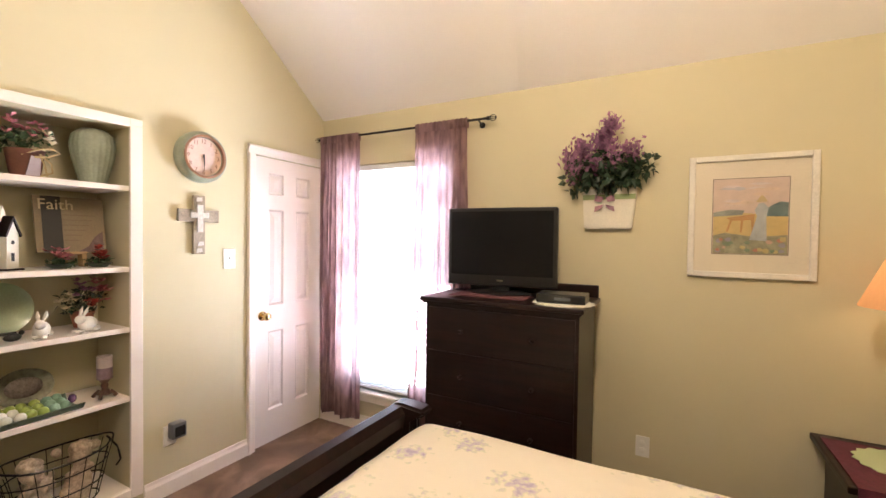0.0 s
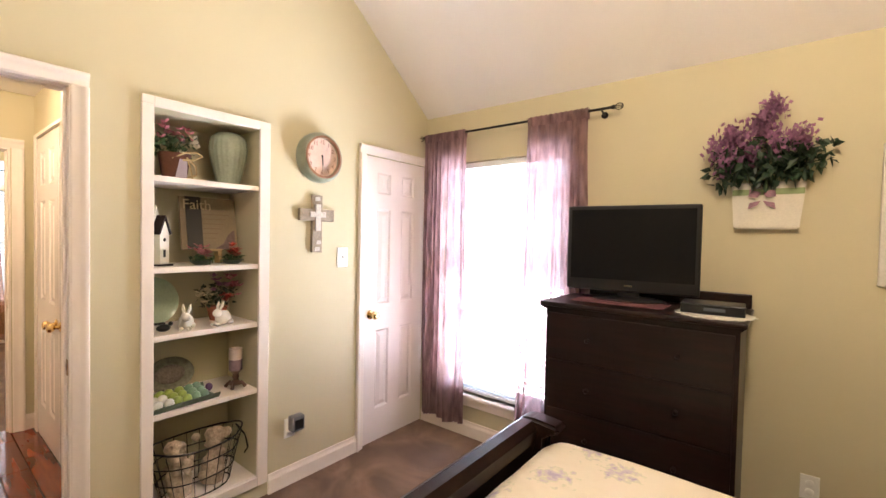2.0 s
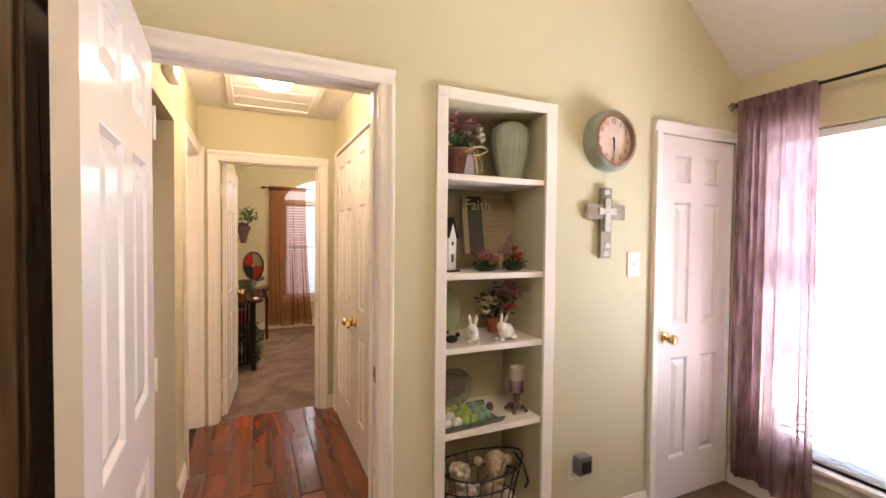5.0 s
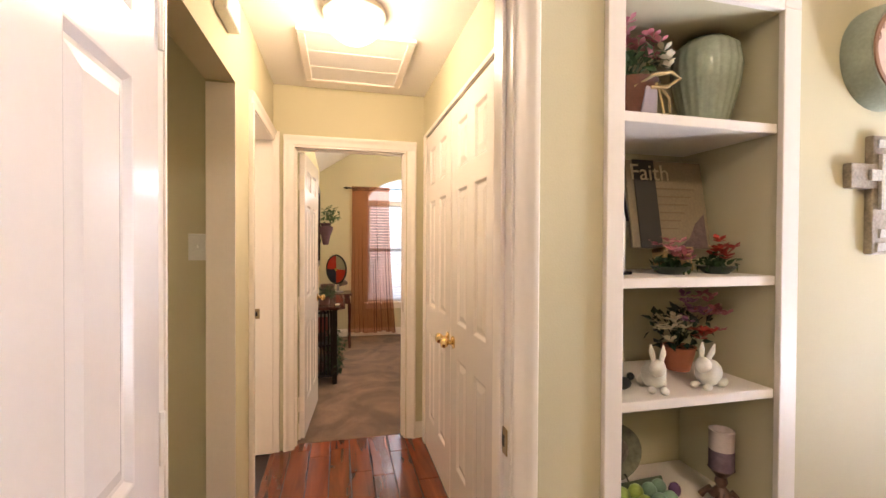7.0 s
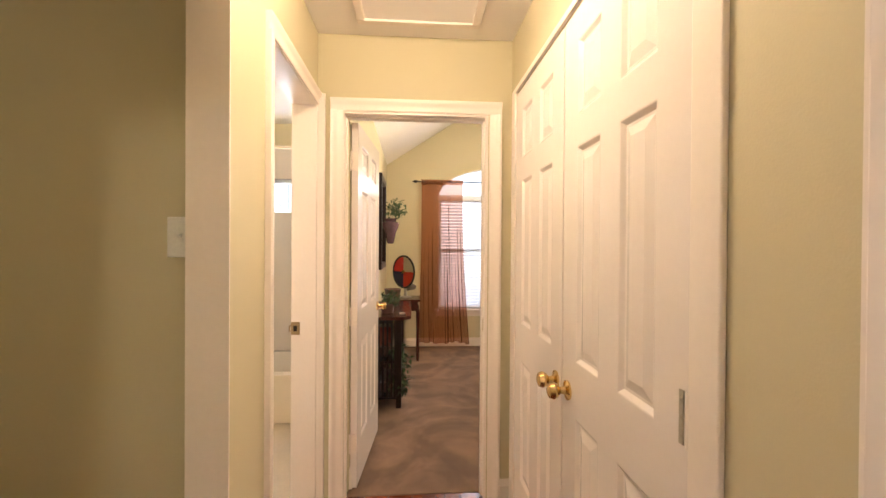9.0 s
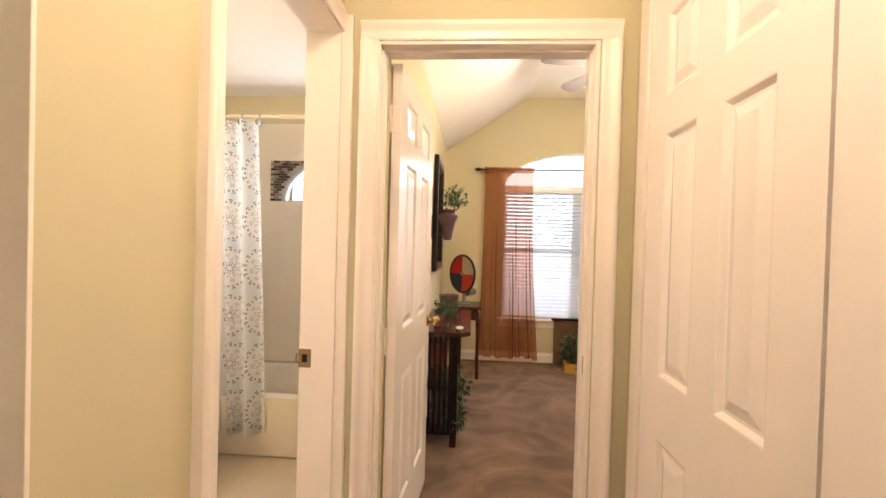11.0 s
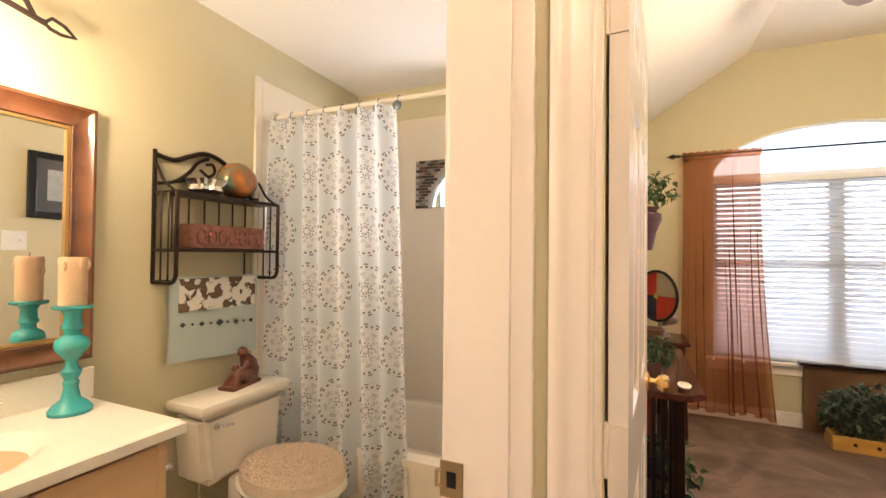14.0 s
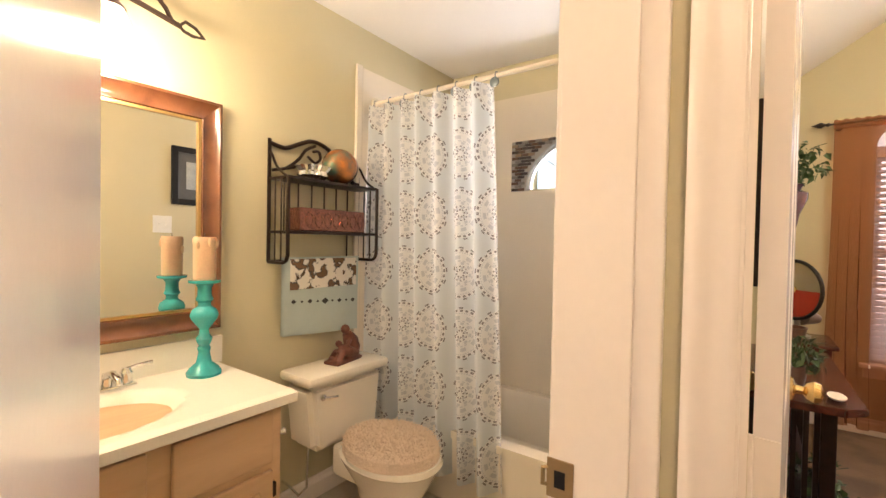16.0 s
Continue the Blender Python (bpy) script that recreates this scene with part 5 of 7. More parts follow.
wash([(0.022, 0.068), (0.07, 0.072), (0.06, 0.09), (0.048, 0.104), (0.036, 0.09)], (0.66, 0.50, 0.26), 0.0022, "paint_straw")
for k in range(26):
    cx, cz, r_ = RNG.uniform(-0.135, 0.135), RNG.uniform(-0.175, -0.105), RNG.uniform(0.006, 0.013)
    wash([(cx + r_ * math.cos(q * 1.05) * RNG.uniform(0.8, 1.6), cz + r_ * math.sin(q * 1.05)) for q in range(6)], RNG.choice(((0.62, 0.26, 0.18), (0.70, 0.46, 0.34), (0.24, 0.32, 0.20), (0.66, 0.52, 0.24), (0.40, 0.36, 0.40))), 0.0018 + 0.00002 * k, "paint_bloom")
bm = bmesh.new()
box(bm, -hw + 0.028, hw - 0.028, -0.016, -0.014, -hh + 0.028, hh - 0.028)
part("glazing", bm, thin_pane("picture_glass"), pc).visible_shadow = False

# bed
QUILT = bpy.data.materials.new("quilt_cream_floral")
QUILT.use_nodes = True
qn, ql = QUILT.node_tree.nodes, QUILT.node_tree.links
qb = qn["Principled BSDF"]
tc, vo, no = qn.new("ShaderNodeTexCoord"), qn.new("ShaderNodeTexVoronoi"), qn.new("ShaderNodeTexNoise")
vo.inputs["Scale"].default_value, vo.inputs["Randomness"].default_value = 5.6, 0.85
no.inputs["Scale"].default_value, no.inputs["Detail"].default_value = 38, 5
ql.new(tc.outputs["Object"], vo.inputs["Vector"]), ql.new(tc.outputs["Object"], no.inputs["Vector"])
ad = qn.new("ShaderNodeMath")
ad.operation = "MULTIPLY_ADD"
ad.inputs[1].default_value = 0.9
ql.new(no.outputs["Fac"], ad.inputs[0]), ql.new(vo.outputs["Distance"], ad.inputs[2])
cr2 = qn.new("ShaderNodeValToRGB")
e = cr2.color_ramp.elements
e[0].position, e[0].color = 0.65, (0.46, 0.39, 0.51, 1)
e[1].position, e[1].color = 0.90, (0.80, 0.73, 0.61, 1)
k = e.new(0.77)
k.color = (0.63, 0.55, 0.58, 1)
k = e.new(0.84)
k.color = (0.66, 0.65, 0.50, 1)
ql.new(ad.outputs[0], cr2.inputs[0]), ql.new(cr2.outputs[0], qb.inputs["Base Color"])
qb.inputs["Roughness"].default_value = 0.9
wv = qn.new("ShaderNodeTexNoise")
wv.inputs["Scale"].default_value = 9
bp = qn.new("ShaderNodeBump")
bp.inputs["Strength"].default_value, bp.inputs["Distance"].default_value = 0.35, 0.02
ql.new(tc.outputs["Object"], wv.inputs["Vector"]), ql.new(wv.outputs["Fac"], bp.inputs["Height"]), ql.new(bp.outputs[0], qb.inputs["Normal"])

bed = thing("bed", "dark wood bed with a cream lilac-flowered quilt", "bed", pose(-2.93, 1.075, -0.008))
bm = bmesh.new()
prof = [(-0.03, 0.0), (0.035, 0.0), (0.03, 0.60), (0.045, 0.66), (0.05, 0.71), (0.03, 0.742), (-0.01, 0.745), (-0.045, 0.72), (-0.05, 0.68), (-0.03, 0.62)]
prism(bm, prof, "y", -0.70, 0.64)
part("footboard", bm, DARKWOOD, bed)
for y, s in ((0.64, 1), (-0.70, -1)):
    bm = bmesh.new()
    prism(bm, [(-0.04, 0.0), (0.06, 0.0), (0.06, 0.69), (0.14, 0.71), (0.135, 0.74), (0.02, 0.752), (-0.03, 0.74), (-0.055, 0.70), (-0.045, 0.62)], "y", min(y, y + s * 0.09), max(y, y + s * 0.09))
    bmesh.ops.bevel(bm, geom=list(bm.edges), offset=0.012, segments=3, affect="EDGES")
    part("post", bm, DARKWOOD, bed, "", True)
for y in (-0.66, 0.66):
    bm = bmesh.new()
    box(bm, 0.05, 2.1, y - 0.015, y + 0.015, 0.2, 0.36, 0.005)
    part("side_rail", bm, DARKWOOD, bed)
bm = bmesh.new()
box(bm, 2.1, 2.16, -0.74, 0.74, 0, 1.15, 0.02)
part("headboard", bm, DARKWOOD, bed)
bm = bmesh.new()
box(bm, 0.06, 2.09, -0.66, 0.66, 0.30, 0.60, 0.05)
part("mattress", bm, plain("ticking_white", (0.7, 0.68, 0.62), 0.9), bed)
bm = bmesh.new()
nx, ny = 60, 48
rows = []
for i in range(nx + 1):
    row = []
    for j in range(ny + 1):
        u, v = i / nx, j / ny * 2 - 1
        s = v * 0.91
        side = max(0.0, abs(s) - 0.67)
        arc = min(side, 0.12)
        y = math.copysign(min(abs(s), 0.67) + 0.08 * math.sin(arc / 0.12 * 1.57), s)
        drop = 0.08 * (1 - math.cos(arc / 0.12 * 1.57)) + max(0, side - 0.12)
        fx = min(1.0, u / 0.05)
        z = 0.68 - drop - 0.05 * (1 - math.sin(fx * 1.57)) + 0.006 * noise.noise(Vector((u * 9, v * 7, 1.0)))
        row.append(bm.verts.new((0.065 + u * 2.02, y, z)))
    rows.append(row)
for a, b in zip(rows, rows[1:]):
    for j in range(ny):
        bm.faces.new((a[j], b[j], b[j + 1], a[j + 1]))
ends = [bm.verts.new((v.co.x, v.co.y, v.co.z - 0.12)) for v in rows[0]]
for j in range(ny):
    bm.faces.new((rows[0][j], rows[0][j + 1], ends[j + 1], ends[j]))
part("quilt", bm, QUILT, bed, "cream quilt with lilac sprays", True)

# nightstand with cloth, doily, lamp
ns = thing("nightstand", "dark wood bedside table draped with burgundy cloth", "nightstand", pose(-1.035, 2.44, -0.085))
bm = bmesh.new()
box(bm, -0.27, 0.27, -0.24, 0.26, 0.655, 0.685, 0.006)
box(bm, -0.22, 0.22, -0.20, 0.22, 0.30, 0.655)
for x in (-0.2, 0.2):
    for y in (-0.18, 0.2):
        box(bm, x - 0.02, x + 0.02, y - 0.02, y + 0.02, 0.085, 0.30)
part("body", bm, DARKWOOD, ns)
cl = thing("table_cloth", "burgundy brocade cloth hanging over a bedside table", "cloth", pose(-1.035, 2.44, 0.601))
bm = bmesh.new()
box(bm, -0.245, 0.265, -0.245, 0.20, 0, 0.004)
box(bm, -0.245, 0.265, -0.249, -0.245, -0.30, 0.004)
part("cloth", bm, plain("brocade_burgundy", (0.13, 0.022, 0.045), 0.75, dark=0.5, scale=50, grain=200, bump=0.4), cl)
doily(pose(-1.075, 2.47, 0.606), 0.14, "pale green crochet doily under a lamp", plain("crochet_green", (0.50, 0.60, 0.34), 0.9, grain=300, bump=0.8))


def table_lamp(m, label, base_mat, shade_mat, h, r0, r1):
    ob = thing("table_lamp", label, "lamp", m)
    bm = bmesh.new()
    lathe(bm, [(0.07, 0), (0.07, 0.015), (0.02, 0.03), (0.035, 0.08), (0.05, 0.14), (0.03, 0.22), (0.012, 0.26), (0.012, h)], 20)
    part("base", bm, base_mat, ob, "", True)
    bm = bmesh.new()
    n = 32
    lo = [bm.verts.new((r0 * math.cos(2 * math.pi * i / n), r0 * math.sin(2 * math.pi * i / n), h)) for i in range(n)]
    hi = [bm.verts.new((r1 * math.cos(2 * math.pi * i / n), r1 * math.sin(2 * math.pi * i / n), h + 0.22)) for i in range(n)]
    for i in range(n):
        bm.faces.new((lo[i], lo[(i + 1) % n], hi[(i + 1) % n], hi[i]))
    part("shade", bm, shade_mat, ob, "", True)
    return ob


SHADE = sheer("lampshade_peach", (0.70, 0.42, 0.24), 0.02, 60, 0.02)
table_lamp(pose(-1.03, 2.46, 0.61), "brass bedside lamp with a peach fabric shade", AGED, SHADE, 0.61, 0.19, 0.10)
bx = thing("alarm_clock", "small black alarm clock on a bedside cloth", "alarm clock", pose(-1.03, 2.262, 0.606, 0, 0, 12))
bm = bmesh.new()
box(bm, -0.075, 0.075, -0.035, 0.035, 0, 0.06, 0.01)
part("case", bm, DARK, bx)

# armoire behind the open door
ar = thing("armoire", "tall dark glossy wood armoire behind the open door", "armoire", pose(-4.05, -0.62, 0))
bm = bmesh.new()
box(bm, -0.27, 0.25, -0.42, 0.36, 0.05, 1.92, 0.006)
WALNUT = wood("wood_walnut_gloss", (0.17, 0.105, 0.07), (0.11, 0.065, 0.045), 0.2, stretch=(12, 12, 1), coat=0.4)
part("body", bm, WALNUT, ar)
bm = bmesh.new()
box(bm, -0.285, 0.285, -0.45, 0.39, 1.92, 1.98, 0.015)
box(bm, -0.28, 0.27, -0.44, 0.38, 0, 0.05)
part("cornice", bm, WALNUT, ar)
for y0, y1 in ((-0.41, -0.035), (-0.025, 0.35)):
    bm = bmesh.new()
    box(bm, 0.25, 0.27, y0, y1, 0.08, 1.88, 0.005)
    d = part("door", bm, WALNUT, ar)
    bm = bmesh.new()
    box(bm, 0.27, 0.276, y0 + 0.06, y1 - 0.06, 0.2, 1.78, 0.004)
    part("panel", bm, WALNUT, d)

# ---- far room things ----
cn = thing("console_table", "dark cherry slatted console table by the wall", "table", pose(-8.17, 0.05, 0))
bm = bmesh.new()
prism(bm, [(-0.50, -0.17), (0.45, -0.17), (0.51, -0.10), (0.51, 0.12), (0.45, 0.185), (-0.50, 0.185)], "z", 0.735, 0.762)
bmesh.ops.bevel(bm, geom=list(bm.edges), offset=0.006, segments=2, affect="EDGES")
part("tabletop", bm, CHERRY, cn)
for x in (-0.44, 0.43):
    for y in (-0.13, 0.085):
        bm = bmesh.new()
        box(bm, x - 0.022, x + 0.022, y - 0.022, y + 0.022, 0, 0.735, 0.003)
        part("leg", bm, DARKWOOD, cn)
for z in (0.06, 0.36):
    bm = bmesh.new()
    box(bm, -0.42, 0.41, -0.11, 0.065, z, z + 0.02, 0.003)
    part("shelf", bm, DARKWOOD, cn)
for y in (-0.08, -0.045, -0.01, 0.025, 0.055):
    for x in (-0.44, 0.43):
        bm = bmesh.new()
        box(bm, x - 0.008, x + 0.008, y - 0.008, y + 0.008, 0.08, 0.72)
        part("slat", bm, DARKWOOD, cn)
bm = bmesh.new()
box(bm, -0.42, 0.41, 0.075, 0.095, 0.67, 0.735, 0.003)
part("apron", bm, DARKWOOD, cn)


def ivy(name, label, m, c, radii, n, rng, mats=(GREEN, DKGREEN), pot=None, size=0.05):
    ob = thing(name, label, "plant", m)
    if pot:
        bm = bmesh.new()
        lathe(bm, pot[0], 20)
        part("pot", bm, pot[1], ob, "", True)
    for k, mat in enumerate(mats):
        bm = bmesh.new()
        for _ in range(10):
            a = rng.uniform(0, 6.28)
            e = Vector(c) + Vector((radii[0] * 0.9 * math.cos(a), radii[1] * 0.9 * math.sin(a), radii[2] * rng.uniform(-0.8, 0.8)))
            tube(bm, [(c[0], c[1], c[2] - radii[2]), (Vector(c) + e) / 2 + Vector((0, 0, radii[2] * 0.3)), e], 0.002, 4)
        leaves(bm, n // len(mats), c, radii, size, rng, 0.2)
        part("foliage", bm, mat, ob)
    return ob


BROWNPOT = plain("pot_brown_glaze", (0.14, 0.06, 0.05), 0.3, dark=0.5, scale=12)
ivy("potted_plant", "trailing ivy in a small brown pot on a table", pose(-7.90, 0.03, 0.762), (0.0, 0.03, 0.12), (0.10, 0.09, 0.08), 150, RNG, size=0.036, pot=([(0.05, 0), (0.06, 0.07), (0.055, 0.08), (0.045, 0.07)], BROWNPOT))
ivy("potted_plant", "ivy trailing from the lower table shelf", pose(-7.95, 0.0, 0.38), (0.05, 0.13, -0.02), (0.16, 0.10, 0.14), 160, RNG, pot=([(0.04, 0), (0.05, 0.07), (0.045, 0.08), (0.035, 0.07)], BROWNPOT))
ivy("potted_plant", "ivy trailing from the bottom table shelf", pose(-7.92, 0.01, 0.08), (0.08, 0.13, 0.09), (0.16, 0.10, 0.10), 130, RNG, pot=([(0.04, 0), (0.05, 0.07), (0.045, 0.08), (0.035, 0.07)], BROWNPOT))
bk1 = thing("dish", "small pale dish with a white flower sprig", "dish", pose(-7.78, 0.16, 0.762))
bm = bmesh.new()
lathe(bm, [(0.02, 0), (0.05, 0.006), (0.06, 0.014), (0.055, 0.014), (0.03, 0.008)], 20, Matrix.Diagonal((0.9, 0.45, 1, 1)))
part("bowl", bm, BISQUE, bk1, "", True)
bask = thing("basket", "small woven basket on a console table", "basket", pose(-8.45, 0.05, 0.762))
bm = bmesh.new()
lathe(bm, [(0.06, 0), (0.085, 0.14), (0.09, 0.15), (0.08, 0.15), (0.055, 0.02)], 24, None, 24, 0.05)
part("bowl", bm, wood("wicker", (0.20, 0.10, 0.07), (0.08, 0.04, 0.03)), bask, "", True)
for k, (yy, col) in enumerate(((-0.02, (0.35, 0.08, 0.06)), (0.02, (0.5, 0.45, 0.38)), (-0.06, (0.05, 0.05, 0.06)))):
    b = thing("book", "worn hardback standing on the lower table shelf", "book", pose(-8.2 - 0.06 * k, yy * 0.4, 0.38, 0, 0, 2))
    bm = bmesh.new()
    box(bm, -0.02, 0.02, -0.07, 0.07, 0, 0.2 + 0.02 * k, 0.002)
    part("cover", bm, plain("book_cover", col, 0.6), b)

# side stand with the colour wheel lamp
sd = thing("side_stand", "small dark cherry stand with turned legs", "table", pose(-9.36, 0.14, 0))
bm = bmesh.new()
box(bm, -0.22, 0.22, -0.19, 0.20, 0.69, 0.715, 0.006)
part("tabletop", bm, CHERRY, sd)
bm = bmesh.new()
box(bm, -0.19, 0.19, -0.16, 0.17, 0.58, 0.69, 0.003)
part("apron", bm, CHERRY, sd)
for x in (-0.19, 0.19):
    for y in (-0.16, 0.17):
        bm = bmesh.new()
        lathe(bm, [(0.014, 0), (0.018, 0.05), (0.013, 0.3), (0.02, 0.5), (0.018, 0.6)], 10, pose(x, y, 0))
        part("leg", bm, CHERRY, sd, "", True)
cw = thing("colour_wheel_lamp", "vintage rotating colour wheel lamp, red and blue panes", "lamp", pose(-9.40, 0.16, 0.715, 0, 0, 42))
bm = bmesh.new()
lathe(bm, [(0.075, 0), (0.075, 0.012), (0.02, 0.02), (0.016, 0.12)], 20)
part("base", bm, plain("lamp_grey", (0.3, 0.28, 0.26), 0.4, 0.3), cw, "", True)
bm = bmesh.new()
lathe(bm, [(0.03, -0.09), (0.06, 0.02), (0.062, 0.03), (0.05, 0.03)], 20, pose(0, 0.06, 0.13, 80))
part("spotlight", bm, plain("spot_bronze", (0.22, 0.17, 0.14), 0.35, 0.5), cw, "", True)
CZ = 0.31
bm = bmesh.new()
tube(bm, [(0.19 * math.cos(a), -0.03, CZ + 0.19 * math.sin(a)) for a in [2 * math.pi * i / 40 for i in range(40)]], 0.012, 8, True)
part("rim", bm, BLACKM, cw, "", True)
for q, (col, lab) in enumerate((((0.42, 0.36, 0.26), "pale tan pane"), ((0.5, 0.03, 0.03), "red pane"), ((0.03, 0.03, 0.07), "dark blue pane"), ((0.55, 0.05, 0.03), "red pane"))):
    bm = bmesh.new()
    pts = [(0.0, CZ)] + [(0.186 * math.cos(a), CZ + 0.186 * math.sin(a)) for a in [q * 1.5708 + 1.5708 * i / 10 for i in range(11)]]
    prism(bm, pts, "y", -0.033, -0.029)
    part("pane", bm, plain("wheel_pane", col, 0.25, dark=0.8), cw, lab)
bm = bmesh.new()
lathe(bm, [(0.022, 0), (0.022, 0.008), (0.01, 0.012)], 14, pose(0, -0.033, CZ, 90))
tube(bm, [(0, -0.0, CZ), (0, -0.033, CZ)], 0.008)
part("hub", bm, BRASS, cw, "", True)
bm = bmesh.new()
tube(bm, [(0, 0, 0.1), (0, 0.0, CZ)], 0.006)
part("arm", bm, plain("arm_grey", (0.3, 0.28, 0.26), 0.4, 0.5), cw, "", True)

# left wall: framed mirror and vase sconce
fm = thing("framed_mirror", "tall dark framed mirror leaning out from the wall", "mirror", pose(-8.78, FL, 1.58))
bm = bmesh.new()
for p, q, r, s in ((-0.35, -0.29, -0.48, 0.48), (0.29, 0.35, -0.48, 0.48), (-0.29, 0.29, 0.42, 0.48), (-0.29, 0.29, -0.48, -0.42)):
    box(bm, p, q, 0.004, 0.04, r, s, 0.006)
part("frame", bm, DARKWOOD, fm)
bm = bmesh.new()
box(bm, -0.29, 0.29, 0.010, 0.014, -0.42, 0.42)
part("glass", bm, MIRROR, fm)
ws = ivy("wall_vase", "dark glazed wall vase with a leafy plant", pose(-8.34, 0.03, 1.36), (0.0, 0.05, 0.34), (0.11, 0.10, 0.10), 130, RNG, (GREEN,), ([(0.028, 0), (0.035, 0.02), (0.05, 0.10), (0.078, 0.17), (0.08, 0.20), (0.05, 0.215), (0.062, 0.24), (0.055, 0.24)], plain("glaze_plum", (0.15, 0.085, 0.12), 0.22, dark=0.5, scale=14)), 0.042)
bm = bmesh.new()
tube(bm, [(0, -0.128, 0.02), (0, -0.06, 0.03), (0, -0.03, 0.10)], 0.006)
tube(bm, [(0, -0.128, 0.20), (0, -0.128, 0.02)], 0.006)
part("bracket", bm, BLACKM, ws, "", True)

# fire board, ivy heap and planter under the window
fb = thing("fire_board", "brown wooden board leaning under the window", "board", pose(-9.83, 1.47, 0, 0, -1, 0))
bm = bmesh.new()
box(bm, -0.02, 0.0, -0.29, 0.29, 0, 0.50, 0.003)
part("panel", bm, wood("board_brown", (0.20, 0.11, 0.06), (0.11, 0.06, 0.035), stretch=(8, 1, 1)), fb)
bm = bmesh.new()
box(bm, -0.03, 0.03, -0.32, 0.32, 0.50, 0.525, 0.004)
part("cap", bm, DARKWOOD, fb)
pb = thing("planter_box", "yellow pine planter box with drilled holes", "planter", pose(-9.58, 1.485, 0, 0, 0, -4))
PINE = wood("pine_yellow", (0.62, 0.36, 0.09), (0.45, 0.24, 0.05), stretch=(6, 1, 6))
bm = bmesh.new()
for a0, a1, b0, b1 in ((-0.09, 0.09, -0.24, 0.24),):
    box(bm, a1 - 0.02, a1, b0, b1, 0, 0.10, 0.003)
    box(bm, a0, a0 + 0.02, b0, b1, 0, 0.10, 0.003)
    box(bm, a0 + 0.02, a1 - 0.02, b0, b0 + 0.02, 0, 0.10)
    box(bm, a0 + 0.02, a1 - 0.02, b1 - 0.02, b1, 0, 0.10)
    box(bm, a0 + 0.02, a1 - 0.02, b0 + 0.02, b1 - 0.02, 0.0, 0.06)
part("box", bm, PINE, pb)
for y in (-0.12, 0.0, 0.12):
    bm = bmesh.new()
    lathe(bm, [(0.012, 0), (0.012, 0.002)], 10, pose(0.09, y, 0.055, 0, 90))
    part("hole", bm, DARKWOOD, pb)
ivy("artificial_ivy", "heap of dark artificial ivy in a planter box", pose(-9.63, 1.46, 0.06), (0, 0, 0.17), (0.14, 0.27, 0.21), 900, RNG, (DKGREEN, plain("ivy_pale", (0.10, 0.15, 0.09), 0.35, dark=0.3, scale=20), DKGREEN), None, 0.055)

# dark desk with cabriole legs
dk = thing("desk", "black lacquered desk with curved cabriole legs", "desk", pose(-8.49, 2.23, 0))
LACQ = plain("lacquer_blue_black", (0.012, 0.010, 0.016), 0.12, bump=0.03)
bm = bmesh.new()
box(bm, -0.42, 0.42, -0.58, 0.58, 0.755, 0.785, 0.008)
part("tabletop", bm, LACQ, dk)
bm = bmesh.new()
box(bm, -0.37, 0.37, -0.53, 0.53, 0.64, 0.755, 0.004)
part("apron", bm, LACQ, dk)
for x in (-0.35, 0.35):
    for y in (-0.51, 0.51):
        sx, sy = (1 if x > 0 else -1), (1 if y > 0 else -1)
        bm = bmesh.new()
        tube(bm, [(x, y, 0.70), (x + sx * 0.02, y + sy * 0.02, 0.62), (x + sx * 0.025, y + sy * 0.025, 0.52), (x + sx * 0.005, y + sy * 0.005, 0.32), (x - sx * 0.005, y - sy * 0.005, 0.14), (x + sx * 0.015, y + sy * 0.015, 0.04), (x + sx * 0.02, y + sy * 0.02, 0.0)], [0.05, 0.056, 0.05, 0.038, 0.032, 0.038, 0.046], 12)
        part("leg", bm, LACQ, dk, "", True)
lt = thing("lamp_table", "small wooden lamp table in the corner", "table", pose(-9.55, 2.55, 0))
bm = bmesh.new()
box(bm, -0.24, 0.24, -0.22, 0.24, 0.60, 0.625, 0.005)
part("tabletop", bm, CHERRY, lt)
for x in (-0.2, 0.2):
    for y in (-0.18, 0.2):
        bm = bmesh.new()
        box(bm, x - 0.018, x + 0.018, y - 0.018, y + 0.018, 0, 0.60)
        part("leg", bm, DARKWOOD, lt)
table_lamp(pose(-9.55, 2.57, 0.625), "lit table lamp with a warm cream shade", AGED, sheer("lampshade_cream", (0.85, 0.68, 0.42), 0.05, 60, 0.02), 0.27, 0.17, 0.11)

# ceiling fan
cf = thing("ceiling_fan", "five-blade ceiling fan with a lit glass cluster", "ceiling fan", pose(-7.855, 1.17, -0.05))
bm = bmesh.new()
lathe(bm, [(0.07, 3.07), (0.065, 3.0), (0.015, 2.95), (0.013, 2.76), (0.05, 2.75), (0.11, 2.72), (0.12, 2.66), (0.10, 2.61), (0.05, 2.59), (0.05, 2.54), (0.08, 2.53), (0.07, 2.50)][::-1], 28)
part("motor", bm, plain("fan_bronze", (0.16, 0.11, 0.09), 0.35, 0.5), cf, "", True)
BLADE = plain("blade_grey_walnut", (0.17, 0.15, 0.16), 0.35, dark=0.8, scale=8)
